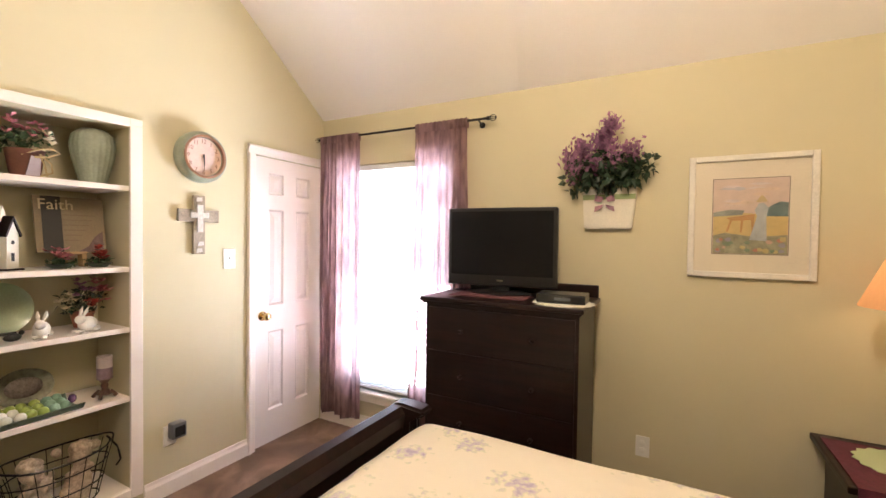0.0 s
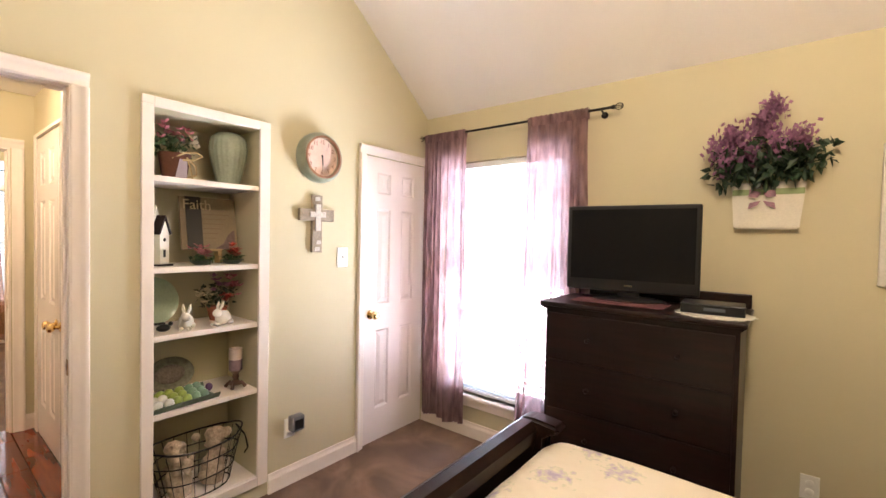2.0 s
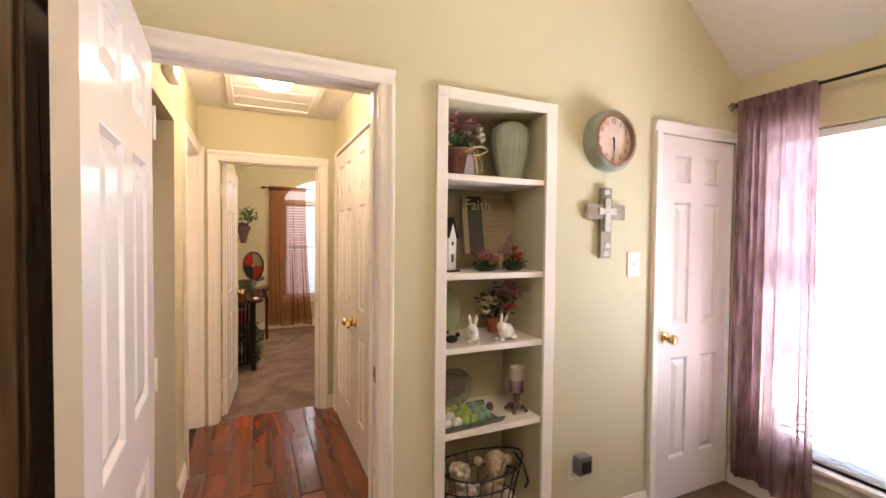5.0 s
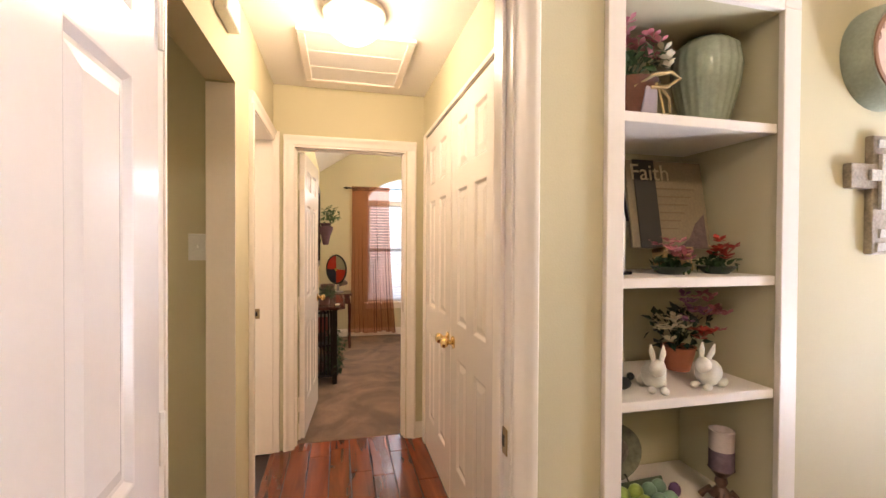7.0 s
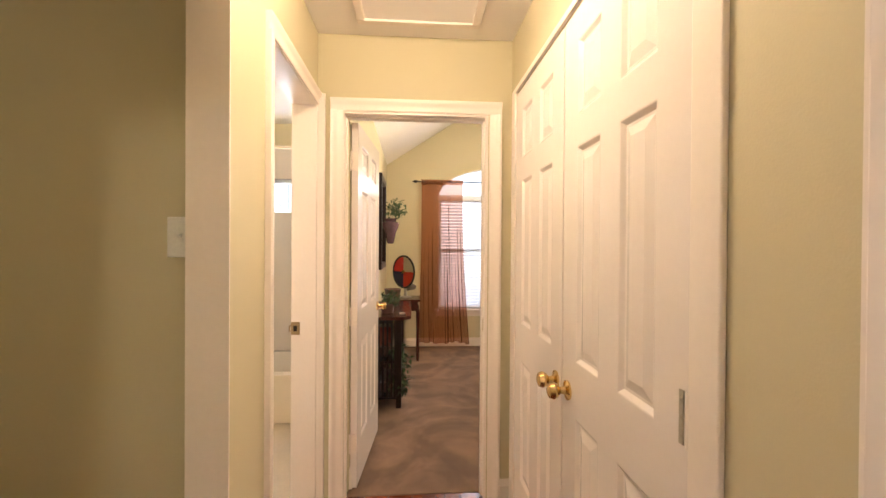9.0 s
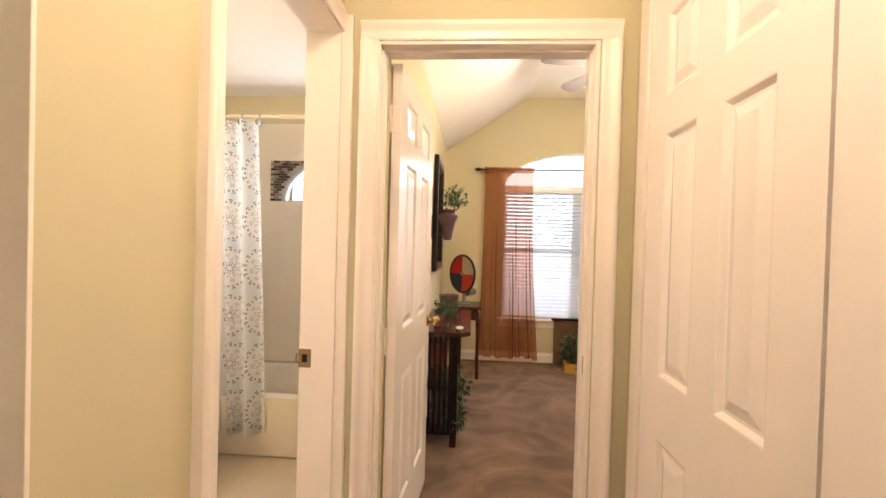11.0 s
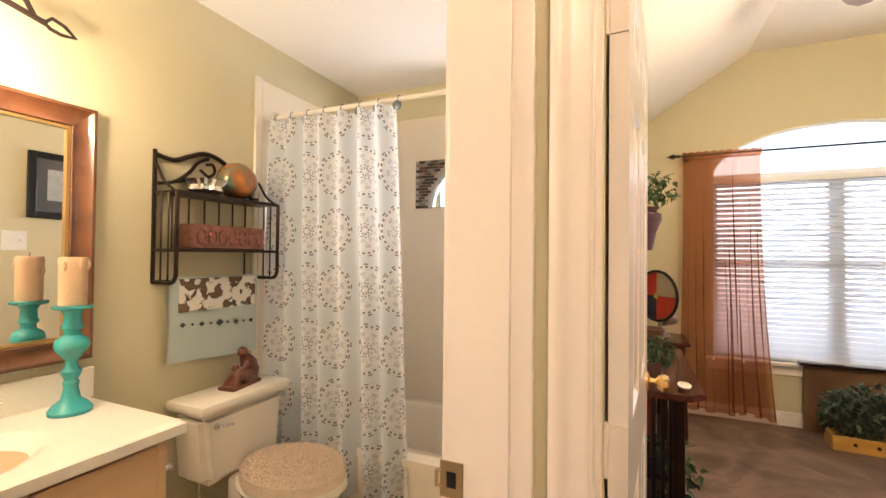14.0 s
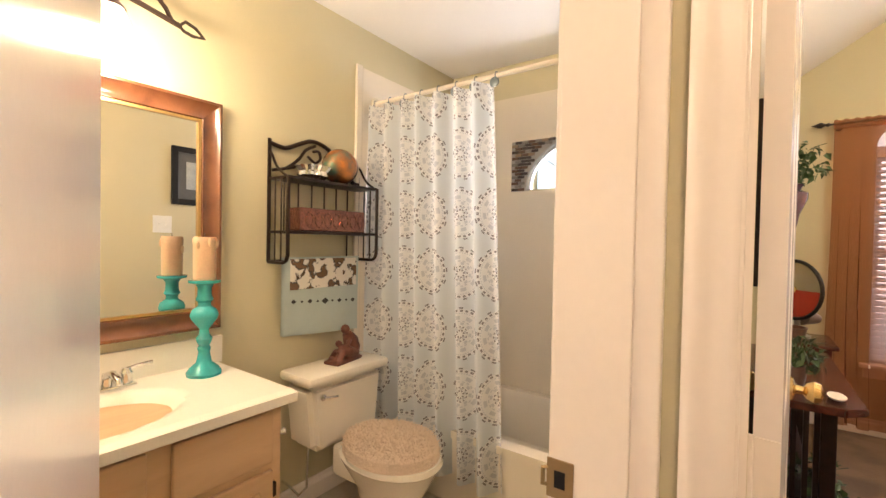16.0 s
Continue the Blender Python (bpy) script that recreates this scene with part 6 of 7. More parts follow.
for i in range(5):
    rot = pose(0, 0, 2.60, 0, 0, -78.5 + 72 * i) @ pose(0, 0, 0, 12, 0, 0)
    bm = bmesh.new()
    prism(bm, [(0.19, -0.045), (0.49, -0.06), (0.53, -0.045), (0.54, 0.0), (0.53, 0.045), (0.49, 0.06), (0.19, 0.045)], "z", -0.004, 0.004)
    bmesh.ops.transform(bm, matrix=rot, verts=bm.verts)
    bl5 = part("blade", bm, BLADE, cf)
    bm = bmesh.new()
    prism(bm, [(0.09, -0.015), (0.24, -0.03), (0.24, 0.03), (0.09, 0.015)], "z", 0.004, 0.010)
    bmesh.ops.transform(bm, matrix=rot, verts=bm.verts)
    part("blade_iron", bm, BRASS, bl5)
for i in range(4):
    a = i * 1.5708 + 0.6
    bm = bmesh.new()
    lathe(bm, [(0.03, 0), (0.045, -0.03), (0.06, -0.07), (0.075, -0.10), (0.07, -0.10), (0.04, -0.03)], 20, Matrix.Translation((0.10 * math.cos(a), 0.10 * math.sin(a), 2.52)) @ pose(0, 0, 0, 0, 0, math.degrees(a)) @ pose(0, 0, 0, 0, -38) @ Matrix.Scale(0.72, 4))
    part("glass_shade", bm, GLOW, cf, "", True).visible_shadow = False
bm = bmesh.new()
tube(bm, [(0.03, 0.0, 2.50), (0.03, 0, 2.36)], 0.002, 5)
ball(bm, (0.03, 0, 2.345), 0.012, 8)
part("pull_chain", bm, AGED, cf)

# ---- bathroom things ----
TUBM = plain("tub_enamel_bone", (0.78, 0.71, 0.60), 0.16, dark=0.97, bump=0)
SURR = plain("surround_panel_bone", (0.80, 0.72, 0.60), 0.25, dark=0.96, scale=3, bump=0.05)
TX = -7.46
tb = thing("bathtub", "bone-coloured alcove bathtub with a flat apron", "bathtub", pose(0, 0, 0))
bm = bmesh.new()
box(bm, TX - 0.03, TX, BY + 0.014, -0.389, 0, 0.34, 0.01)
part("apron", bm, TUBM, tb)
bm = bmesh.new()
y0, y1, x0, x1 = BY + 0.014, -0.389, BX + 0.014, TX + 0.008
outer = [(x0, y0), (x1, y0), (x1, y1), (x0, y1)]


def loop(inset, z, n=32):
    cx, cy = (x0 + x1) / 2, (y0 + y1) / 2
    hx, hy = (x1 - x0) / 2 - inset, (y1 - y0) / 2 - inset * 1.3
    pts = []
    for i in range(n):
        a = 2 * math.pi * i / n
        c, s = math.cos(a), math.sin(a)
        pts.append((cx + hx * math.copysign(abs(c) ** 0.45, c), cy + hy * math.copysign(abs(s) ** 0.45, s), z))
    return [bm.verts.new(p) for p in pts]


rings = [loop(0.0, 0.33), loop(0.0, 0.365), loop(0.07, 0.37), loop(0.09, 0.35), loop(0.14, 0.10), loop(0.22, 0.07)]
for a, b in zip(rings, rings[1:]):
    for i in range(32):
        bm.faces.new((a[i], a[(i + 1) % 32], b[(i + 1) % 32], b[i]))
bm.faces.new(rings[-1])
part("basin", bm, TUBM, tb, "", True)
sr = tagged(new("tub_surround"), "bone acrylic tub surround panels", "wall panel", "", "structure")
EY, EZ, EA, EB = -0.935, 1.64, 0.325, 0.285
bm = bmesh.new()
box(bm, BX + 0.001, BX + 0.012, BY + 0.012, -1.38, 0.36, 2.24)
box(bm, BX + 0.001, BX + 0.012, -0.49, -0.387, 0.36, 2.24)
box(bm, BX + 0.001, BX + 0.012, -1.38, -0.49, 0.36, 1.63)
box(bm, BX + 0.001, BX + 0.012, -1.38, -0.49, 1.95, 2.24)
part("back_panel", bm, SURR, sr)
bm = bmesh.new()
box(bm, BX + 0.012, TX + 0.10, BY + 0.001, BY + 0.012, 0.36, 2.24)
part("side_panel", bm, SURR, sr)
bm = bmesh.new()
box(bm, TX + 0.10, TX + 0.145, BY + 0.001, BY + 0.02, 0.0, 2.25, 0.006)
part("edge_trim", bm, TUBM, sr)
bm = bmesh.new()
box(bm, BX + 0.012, TX + 0.10, -0.387, -0.376, 0.36, 2.24)
part("side_panel", bm, SURR, sr)
# half-round window with mosaic round it
w3 = tagged(new("window_3"), "small half-round bathroom window in a mosaic panel", "window", "", "structure")
ell = [(EY - EA * math.cos(math.pi * i / 24), EZ + EB * math.sin(math.pi * i / 24)) for i in range(25)]
bm = bmesh.new()
prism(bm, [(-1.38, 1.63), (EY - EA, 1.63)] + ell + [(EY + EA, 1.63), (-0.49, 1.63), (-0.49, 1.95), (-1.38, 1.95)], "x", BX - 0.02, BX + 0.008)
part("grout_panel", bm, plain("grout_grey", (0.45, 0.42, 0.38), 0.8), w3)
bm = bmesh.new()
tube(bm, [(BX + 0.004, y, z) for y, z in ell], 0.022, 8)
part("arch_border", bm, plain("border_pearl", (0.60, 0.64, 0.68), 0.25, dark=0.6, scale=60), w3, "pearly beaded border", True)
bm = bmesh.new()
box(bm, BX - 0.11, BX - 0.105, -1.255, -0.615, 1.64, 1.935)
part("pane", bm, GLASS, w3).visible_shadow = False
bm = bmesh.new()
for a in (0.7, 1.571, 2.44):
    tube(bm, [(BX - 0.10, EY, EZ + 0.02), (BX - 0.10, EY - 0.32 * math.cos(a), EZ + 0.30 * math.sin(a))], 0.006, 6)
part("glazing_bars", bm, VINYL, w3)
tmats = [plain("mosaic_" + n, c, 0.25, dark=0.7) for n, c in (("brown", (0.16, 0.09, 0.06)), ("grey", (0.30, 0.27, 0.24)), ("dark", (0.06, 0.045, 0.04)), ("tan", (0.38, 0.27, 0.18)))]
tmesh = []
for k in tmats:
    bm = bmesh.new()
    box(bm, 0, 0.006, -0.021, 0.021, -0.0085, 0.0085)
    tmesh.append(mesh("tile", bm, k))
zz = 1.642
row = 0
while zz < 1.945:
    yy = -1.356 + (0.0225 if row % 2 else 0)
    while yy < -0.51:
        if ((yy - EY) / (EA + 0.045)) ** 2 + ((zz - EZ) / (EB + 0.04)) ** 2 > 1:
            part("tile", tmesh[RNG.randrange(4)], None, w3, m=pose(BX + 0.008, yy, zz))
        yy += 0.045
    zz += 0.02
    row += 1
bm = bmesh.new()
box(bm, -9.3, -9.29, -2.4, -0.26, 0.8, 2.8)
structure("backdrop", bm, SKYGLOW, "bright hazy daylight outside", "backdrop")

cr_ = thing("shower_rod", "cream shower curtain rod spanning the tub", "curtain rod", pose(TX, BY + 0.013, 2.068))
bm = bmesh.new()
tube(bm, [(0, 0, 0), (0, 1.459, 0)], 0.0125, 12)
part("pole", bm, TUBM, cr_, "", True)
for y in (0.0, 1.44):
    bm = bmesh.new()
    lathe(bm, [(0.03, 0), (0.03, 0.008), (0.016, 0.018)], 16, pose(0, y, 0, -90))
    part("flange", bm, TUBM, cr_, "", True)

# shower curtain with medallions
SC = bpy.data.materials.new("shower_cloth_medallions")
SC.use_nodes = True
cn_, cl_ = SC.node_tree.nodes, SC.node_tree.links
cbs = cn_["Principled BSDF"]
uv = cn_.new("ShaderNodeUVMap")


def mth(op, a, b=None):
    n = cn_.new("ShaderNodeMath")
    n.operation = op
    for i, v in enumerate((a, b)):
        if v is None:
            continue
        if isinstance(v, (int, float)):
            n.inputs[i].default_value = v
        else:
            cl_.new(v, n.inputs[i])
    return n.outputs[0]


sp = cn_.new("ShaderNodeSeparateXYZ")
cl_.new(uv.outputs[0], sp.inputs[0])
cell = 0.30
fu = mth("SUBTRACT", mth("FRACT", mth("DIVIDE", sp.outputs[0], cell)), 0.5)
fv = mth("SUBTRACT", mth("FRACT", mth("DIVIDE", sp.outputs[1], cell)), 0.5)
rr = mth("SQRT", mth("ADD", mth("MULTIPLY", fu, fu), mth("MULTIPLY", fv, fv)))
an = mth("ARCTAN2", fv, fu)


def band(center, width, spokes, phase, cut):
    ring = mth("LESS_THAN", mth("ABSOLUTE", mth("SUBTRACT", rr, center)), width)
    return mth("MULTIPLY", ring, mth("GREATER_THAN", mth("SINE", mth("ADD", mth("MULTIPLY", an, spokes), phase)), cut))


def rings(rows):
    pat = None
    for args in rows:
        b_ = band(*args)
        pat = b_ if pat is None else mth("MAXIMUM", pat, b_)
    return pat


nz = cn_.new("ShaderNodeTexNoise")
nz.inputs["Scale"].default_value = 90
cl_.new(uv.outputs[0], nz.inputs["Vector"])
worn = mth("GREATER_THAN", nz.outputs["Fac"], 0.32)
ink = mth("MULTIPLY", rings(((0.385, 0.017, 26, 0.0, -0.1), (0.43, 0.013, 13, 0.5, 0.45), (0.06, 0.014, 8, 0.0, -0.2), (0.12, 0.010, 12, 1.0, 0.1))), worn)
pale = rings(((0.345, 0.008, 48, 0.0, -0.3), (0.27, 0.03, 8, 0.0, 0.1), (0.21, 0.010, 16, 0.0, -0.2), (0.17, 0.022, 8, 3.1, 0.2), (0.09, 0.02, 6, 0.0, -0.2)))


def blend(fac, a, b):
    n = cn_.new("ShaderNodeMix")
    n.data_type = "RGBA"
    for slot, v in ((0, fac), (6, a), (7, b)):
        if isinstance(v, tuple):
            n.inputs[slot].default_value = v
        else:
            cl_.new(v, n.inputs[slot])
    return n


inside = mth("LESS_THAN", rr, 0.41)
ground_mix = blend(inside, (0.67, 0.695, 0.70, 1), (0.76, 0.75, 0.73, 1))
pale_mix = blend(mth("MULTIPLY", pale, 0.75), ground_mix.outputs[2], (0.50, 0.51, 0.53, 1))
mixc = blend(mth("MULTIPLY", ink, 0.9), pale_mix.outputs[2], (0.20, 0.18, 0.18, 1))
cl_.new(mixc.outputs[2], cbs.inputs["Base Color"])
cbs.inputs["Roughness"].default_value = 0.75
cbs.inputs["Sheen Weight"].default_value = 0.2
ctl, cmx = cn_.new("ShaderNodeBsdfTranslucent"), cn_.new("ShaderNodeMixShader")
cmx.inputs[0].default_value = 0.42
cl_.new(mixc.outputs[2], ctl.inputs[0])
cl_.new(cbs.outputs[0], cmx.inputs[1])
cl_.new(ctl.outputs[0], cmx.inputs[2])
cl_.new(cmx.outputs[0], cn_["Material Output"].inputs[0])
sc = thing("shower_curtain", "pale blue shower curtain with grey medallion print", "shower curtain", pose(TX + 0.035, -1.84, -0.055))
bm = bmesh.new()
uvl = bm.loops.layers.uv.new("UVMap")
nu, nv, folds = 96, 40, 7
grid, arc, last = [], [0.0], None
for i in range(nu + 1):
    f = i / nu
    col = []
    for j in range(nv + 1):
        g = j / nv
        wd = 0.775 + 0.075 * g
        off = (0.032 + 0.012 * g) * math.sin(2 * math.pi * folds * f + 0.5 * math.sin(2.2 * g + 3 * f)) + 0.012 * math.sin(2 * math.pi * 2.3 * f + 1.1)
        col.append(Vector((off, f * wd, 2.098 - 1.89 * g - (0.012 * abs(math.sin(math.pi * folds * f)) if j == 0 else 0))))
    if last is not None:
        arc.append(arc[-1] + (col[20] - last[20]).length)
    last = col
    grid.append([bm.verts.new(p) for p in col])
for i in range(nu):
    for j in range(nv):
        fc = bm.faces.new((grid[i][j], grid[i + 1][j], grid[i + 1][j + 1], grid[i][j + 1]))
        for lp, (a, b) in zip(fc.loops, ((i, j), (i + 1, j), (i + 1, j + 1), (i, j + 1))):
            lp[uvl].uv = (arc[a] * 1.0, 1.99 * (1 - b / nv))
part("cloth", bm, SC, sc, "", True)
ringm = None
for i in range(8):
    yk = -1.83 + 0.765 * i / 7
    if ringm is None:
        bm = bmesh.new()
        tube(bm, [(0.016 * math.cos(a), 0, 0.02 * math.sin(a)) for a in [2 * math.pi * q / 16 for q in range(16)]], 0.0025, 6, True)
        lathe(bm, [(0.023, 0), (0.023, 0.006), (0.013, 0.009)], 16, Matrix.Translation((0.018, 0, -0.034)) @ pose(0, 0, 0, 0, 90))
        ringm = mesh("hook", bm, plain("hook_blue_grey", (0.16, 0.20, 0.24), 0.3, 0.5), True)
    part("hook", ringm, None, sc, "blue-grey round curtain hook", m=pose(-0.035 + 0.012, yk + 1.84, 2.115))

# vanity
MAPLE = wood("maple_pickled", (0.62, 0.42, 0.25), (0.52, 0.34, 0.20), 0.4, stretch=(1.5, 8, 8), scale=2.0)
MARBLE = plain("cultured_marble_cream", (0.84, 0.80, 0.72), 0.14, dark=0.95, scale=5, bump=0)
va = thing("vanity", "pickled maple bathroom vanity cabinet with panel doors", "vanity", pose(-6.105, -1.60, 0))
bm = bmesh.new()
box(bm, -0.455, 0.46, -0.245, 0.235, 0.10, 0.765)
box(bm, -0.455, 0.46, -0.245, 0.17, 0.0, 0.10)
part("cabinet", bm, MAPLE, va)
for p, q, r, s, nm in ((-0.42, -0.12, 0.57, 0.74, "drawer_front"), (-0.06, 0.24, 0.57, 0.74, "drawer_front"), (-0.42, -0.12, 0.14, 0.545, "door"), (-0.06, 0.24, 0.14, 0.545, "door")):
    bm = bmesh.new()
    box(bm, p, q, 0.235, 0.252, r, s, 0.005)
    d = part(nm, bm, MAPLE, va)
    if nm == "door":
        bm = bmesh.new()
        box(bm, p + 0.05, q - 0.05, 0.252, 0.258, r + 0.05, s - 0.05, 0.005)
        part("panel", bm, MAPLE, d)
        bm = bmesh.new()
        box(bm, p - 0.012, p, 0.236, 0.25, s - 0.09, s - 0.045)
        part("hinge", bm, BRONZE, d)
ct = thing("countertop", "cream cultured marble vanity top with a moulded basin", "countertop", pose(-6.105, -1.585, 0.764))
bm = bmesh.new()
nx, ny = 48, 36
X0, X1, Y0, Y1 = -0.48, 0.475, -0.274, 0.275
gv = []
for i in range(nx + 1):
    col = []
    for j in range(ny + 1):
        x, y = X0 + (X1 - X0) * i / nx, Y0 + (Y1 - Y0) * j / ny
        d = math.sqrt(((x - 0.02) / 0.25) ** 2 + ((y - 0.01) / 0.185) ** 2)
        dip = 0.0 if d >= 1 else -0.10 * (1 - d ** 3.2)
        edge = 0.004 if (j > ny - 2) else 0
        col.append(bm.verts.new((x, y, 0.034 + dip - edge)))
    gv.append(col)
for i in range(nx):
    for j in range(ny):
        bm.faces.new((gv[i][j], gv[i + 1][j], gv[i + 1][j + 1], gv[i][j + 1]))
rimv = [gv[i][0] for i in range(nx + 1)] + [gv[nx][j] for j in range(1, ny + 1)] + [gv[i][ny] for i in range(nx - 1, -1, -1)] + [gv[0][j] for j in range(ny - 1, 0, -1)]
low = [bm.verts.new((v.co.x, v.co.y, 0.0)) for v in rimv]
for i in range(len(rimv)):
    k = (i + 1) % len(rimv)
    bm.faces.new((rimv[i], rimv[k], low[k], low[i]))
part("slab", bm, MARBLE, ct, "", True)
bm = bmesh.new()
box(bm, -0.50, 0.475, -0.274, -0.252, 0.03, 0.14, 0.004)
part("backsplash", bm, MARBLE, ct)
fa = thing("faucet", "chrome two-handle basin faucet", "faucet", pose(-6.205, -1.79, 0.798))
bm = bmesh.new()
box(bm, -0.08, 0.08, -0.025, 0.025, 0, 0.012, 0.005)
part("base", bm, CHROME, fa, "", True)
bm = bmesh.new()
tube(bm, [(0, 0, 0.01), (0, 0.005, 0.045), (0, 0.05, 0.06), (0, 0.11, 0.05), (0, 0.115, 0.04)], [0.016, 0.015, 0.013, 0.011, 0.01], 12)
part("spout", bm, CHROME, fa, "", True)
for s in (-1, 1):
    bm = bmesh.new()
    lathe(bm, [(0.018, 0.01), (0.016, 0.03), (0.02, 0.045), (0.012, 0.06)], 14, pose(s * 0.055, 0, 0))
    tube(bm, [(s * 0.055, 0, 0.055), (s * 0.09, 0.01, 0.065), (s * 0.125, 0.02, 0.068)], [0.006, 0.005, 0.007], 8)
    part("lever", bm, CHROME, fa, "", True)

# mirror
COPPERW = wood("frame_copper_brown", (0.17, 0.064, 0.028), (0.10, 0.036, 0.017), 0.24, stretch=(3, 3, 3), coat=0.5)
mi = thing("wall_mirror", "wide mirror in a copper-brown moulded frame", "mirror", pose(-6.207, BY, 1.384))
hw, hh = 0.385, 0.445
PROFILE = [(0.0, 0.002), (0.0, 0.032), (0.004, 0.036), (0.012, 0.036), (0.016, 0.031), (0.03, 0.021), (0.048, 0.017), (0.06, 0.019), (0.066, 0.024), (0.071, 0.024), (0.075, 0.018), (0.075, 0.002)]
for side in range(4):
    bm = bmesh.new()
    rails = []
    for d, h in PROFILE:
        c = [(-hw + d, -hh + d), (hw - d, -hh + d), (hw - d, hh - d), (-hw + d, hh - d)]
        (xa, za), (xb, zb) = c[side], c[(side + 1) % 4]
        rails.append((bm.verts.new((xa, h, za)), bm.verts.new((xb, h, zb))))
    for (a0, a1), (b0, b1) in zip(rails, rails[1:] + rails[:1]):
        bm.faces.new((a0, a1, b1, b0))
    bm.faces.new([r[0] for r in rails])
    bm.faces.new([r[1] for r in rails][::-1])
    part("frame_rail", bm, COPPERW, mi, "", True)
bm = bmesh.new()
for p, q, r, s in ((-hw + 0.075, -hw + 0.085, -hh + 0.075, hh - 0.075), (hw - 0.085, hw - 0.075, -hh + 0.075, hh - 0.075), (-hw + 0.085, hw - 0.085, hh - 0.085, hh - 0.075), (-hw + 0.085, hw - 0.085, -hh + 0.075, -hh + 0.085)):
    box(bm, p, q, 0.004, 0.02, r, s)
part("gilt_liner", bm, plain("gilt", (0.55, 0.36, 0.14), 0.3, 0.8), mi, "gilt inner edge")
bm = bmesh.new()
box(bm, -hw + 0.085, hw - 0.085, 0.006, 0.010, -hh + 0.085, hh - 0.085)
part("glass", bm, MIRROR, mi)

# vanity light
vl = thing("vanity_light", "dark iron scroll vanity light with lit shades", "wall light", pose(-5.96, BY, 2.055))
IRON = plain("iron_brown", (0.055, 0.032, 0.025), 0.4, 0.6)
VGLOW = emitter("vanity_glass_lit", (1.0, 0.87, 0.66), 4.5)
bm = bmesh.new()
box(bm, -0.15, 0.15, 0.002, 0.02, -0.06, 0.085, 0.006)
part("back_plate", bm, plain("plate_copper", (0.50, 0.21, 0.10), 0.3, 0.6), vl, "copper back plate")
bm = bmesh.new()
tube(bm, [(0.045 * math.cos(a), 0.026, 0.01 + 0.06 * math.sin(a)) for a in [2 * math.pi * i / 20 for i in range(20)]], 0.007, 8, True)
part("plate_ring", bm, IRON, vl, "", True)
bm = bmesh.new()
tube(bm, [(-0.46, 0.07, 0.0), (-0.34, 0.07, 0.025), (-0.18, 0.07, 0.052), (0, 0.07, 0.062), (0.18, 0.07, 0.052), (0.34, 0.07, 0.025), (0.46, 0.07, 0.0)], 0.010, 8)
tube(bm, [(0, 0.01, 0.02), (0, 0.07, 0.062)], 0.009, 8)
part("bar", bm, IRON, vl, "", True)
for s in (-1, 1):
    bm = bmesh.new()
    tube(bm, [(s * 0.43, 0.07, 0.008), (s * 0.41, 0.07, 0.045), (s * 0.36, 0.07, 0.095), (s * 0.27, 0.07, 0.14), (s * 0.16, 0.07, 0.165), (s * 0.04, 0.07, 0.165)], 0.008, 8)
    tube(bm, [(s * 0.25, 0.07, 0.042), (s * 0.22, 0.07, 0.09), (s * 0.15, 0.07, 0.14), (s * 0.05, 0.07, 0.16)], 0.006, 8)
    part("scroll", bm, IRON, vl, "", True)
    bm = bmesh.new()
    tube(bm, [(s * 0.455, 0.07, 0.002), (s * 0.475, 0.07, 0.024), (s * 0.51, 0.07, 0.014), (s * 0.54, 0.07, -0.012), (s * 0.50, 0.07, -0.018), (s * 0.47, 0.07, -0.012)], 0.0065, 8, True)
    part("leaf_tip", bm, IRON, vl, "", True)
for x in (-0.25, 0.0, 0.25):
    bm = bmesh.new()
    lathe(bm, [(0.012, 0.045), (0.014, 0.015), (0.022, 0.0), (0.04, -0.018), (0.042, -0.024)][::-1], 16, pose(x, 0.075, 0))
    part("socket_cup", bm, IRON, vl, "", True)
    bm = bmesh.new()
    lathe(bm, [(0.035, -0.024), (0.05, -0.06), (0.07, -0.12), (0.075, -0.135), (0.068, -0.13), (0.04, -0.06)], 20, pose(x, 0.075, 0))
    part("glass_shade", bm, VGLOW, vl, "lit frosted glass shade", True).visible_shadow = False

# candlestick
TURQ = plain("turquoise_glaze", (0.04, 0.37, 0.39), 0.18, dark=0.8, scale=14)
kd = thing("candlestick", "turquoise turned candlestick with a dripped cream candle", "candlestick", pose(-6.475, -1.715, 0.798) @ Matrix.Diagonal((0.86, 0.86, 0.93, 1)))
bm = bmesh.new()
lathe(bm, [(0.066, 0), (0.068, 0.012), (0.055, 0.03), (0.03, 0.05), (0.022, 0.09), (0.026, 0.105), (0.02, 0.115), (0.03, 0.135), (0.032, 0.145), (0.02, 0.16), (0.018, 0.18), (0.03, 0.195), (0.05, 0.22), (0.055, 0.235), (0.048, 0.255), (0.026, 0.27), (0.024, 0.285), (0.034, 0.295), (0.028, 0.31), (0.026, 0.34), (0.035, 0.355), (0.06, 0.362), (0.062, 0.372), (0.03, 0.374)], 32)
part("stick", bm, TURQ, kd, "", True)
bm = bmesh.new()
lathe(bm, [(0.044, 0.374), (0.045, 0.50), (0.047, 0.53), (0.043, 0.54), (0.034, 0.535), (0.03, 0.525)], 24, None, 5, 0.06)
for a in (0.5, 1.6, 2.4, 4.0):
    ball(bm, (0.044 * math.cos(a), 0.044 * math.sin(a), 0.50 + 0.02 * math.sin(a)), 0.009, 8, (1, 1, 2))
cd = part("candle", bm, plain("wax_cream", (0.62, 0.43, 0.28), 0.45, dark=0.85, scale=20, Subsurface_Weight=0.1), kd, "", True)
bm = bmesh.new()
tube(bm, [(0, 0, 0.525), (0.002, 0.001, 0.555)], 0.0015, 5)
part("wick", bm, DARK, cd)

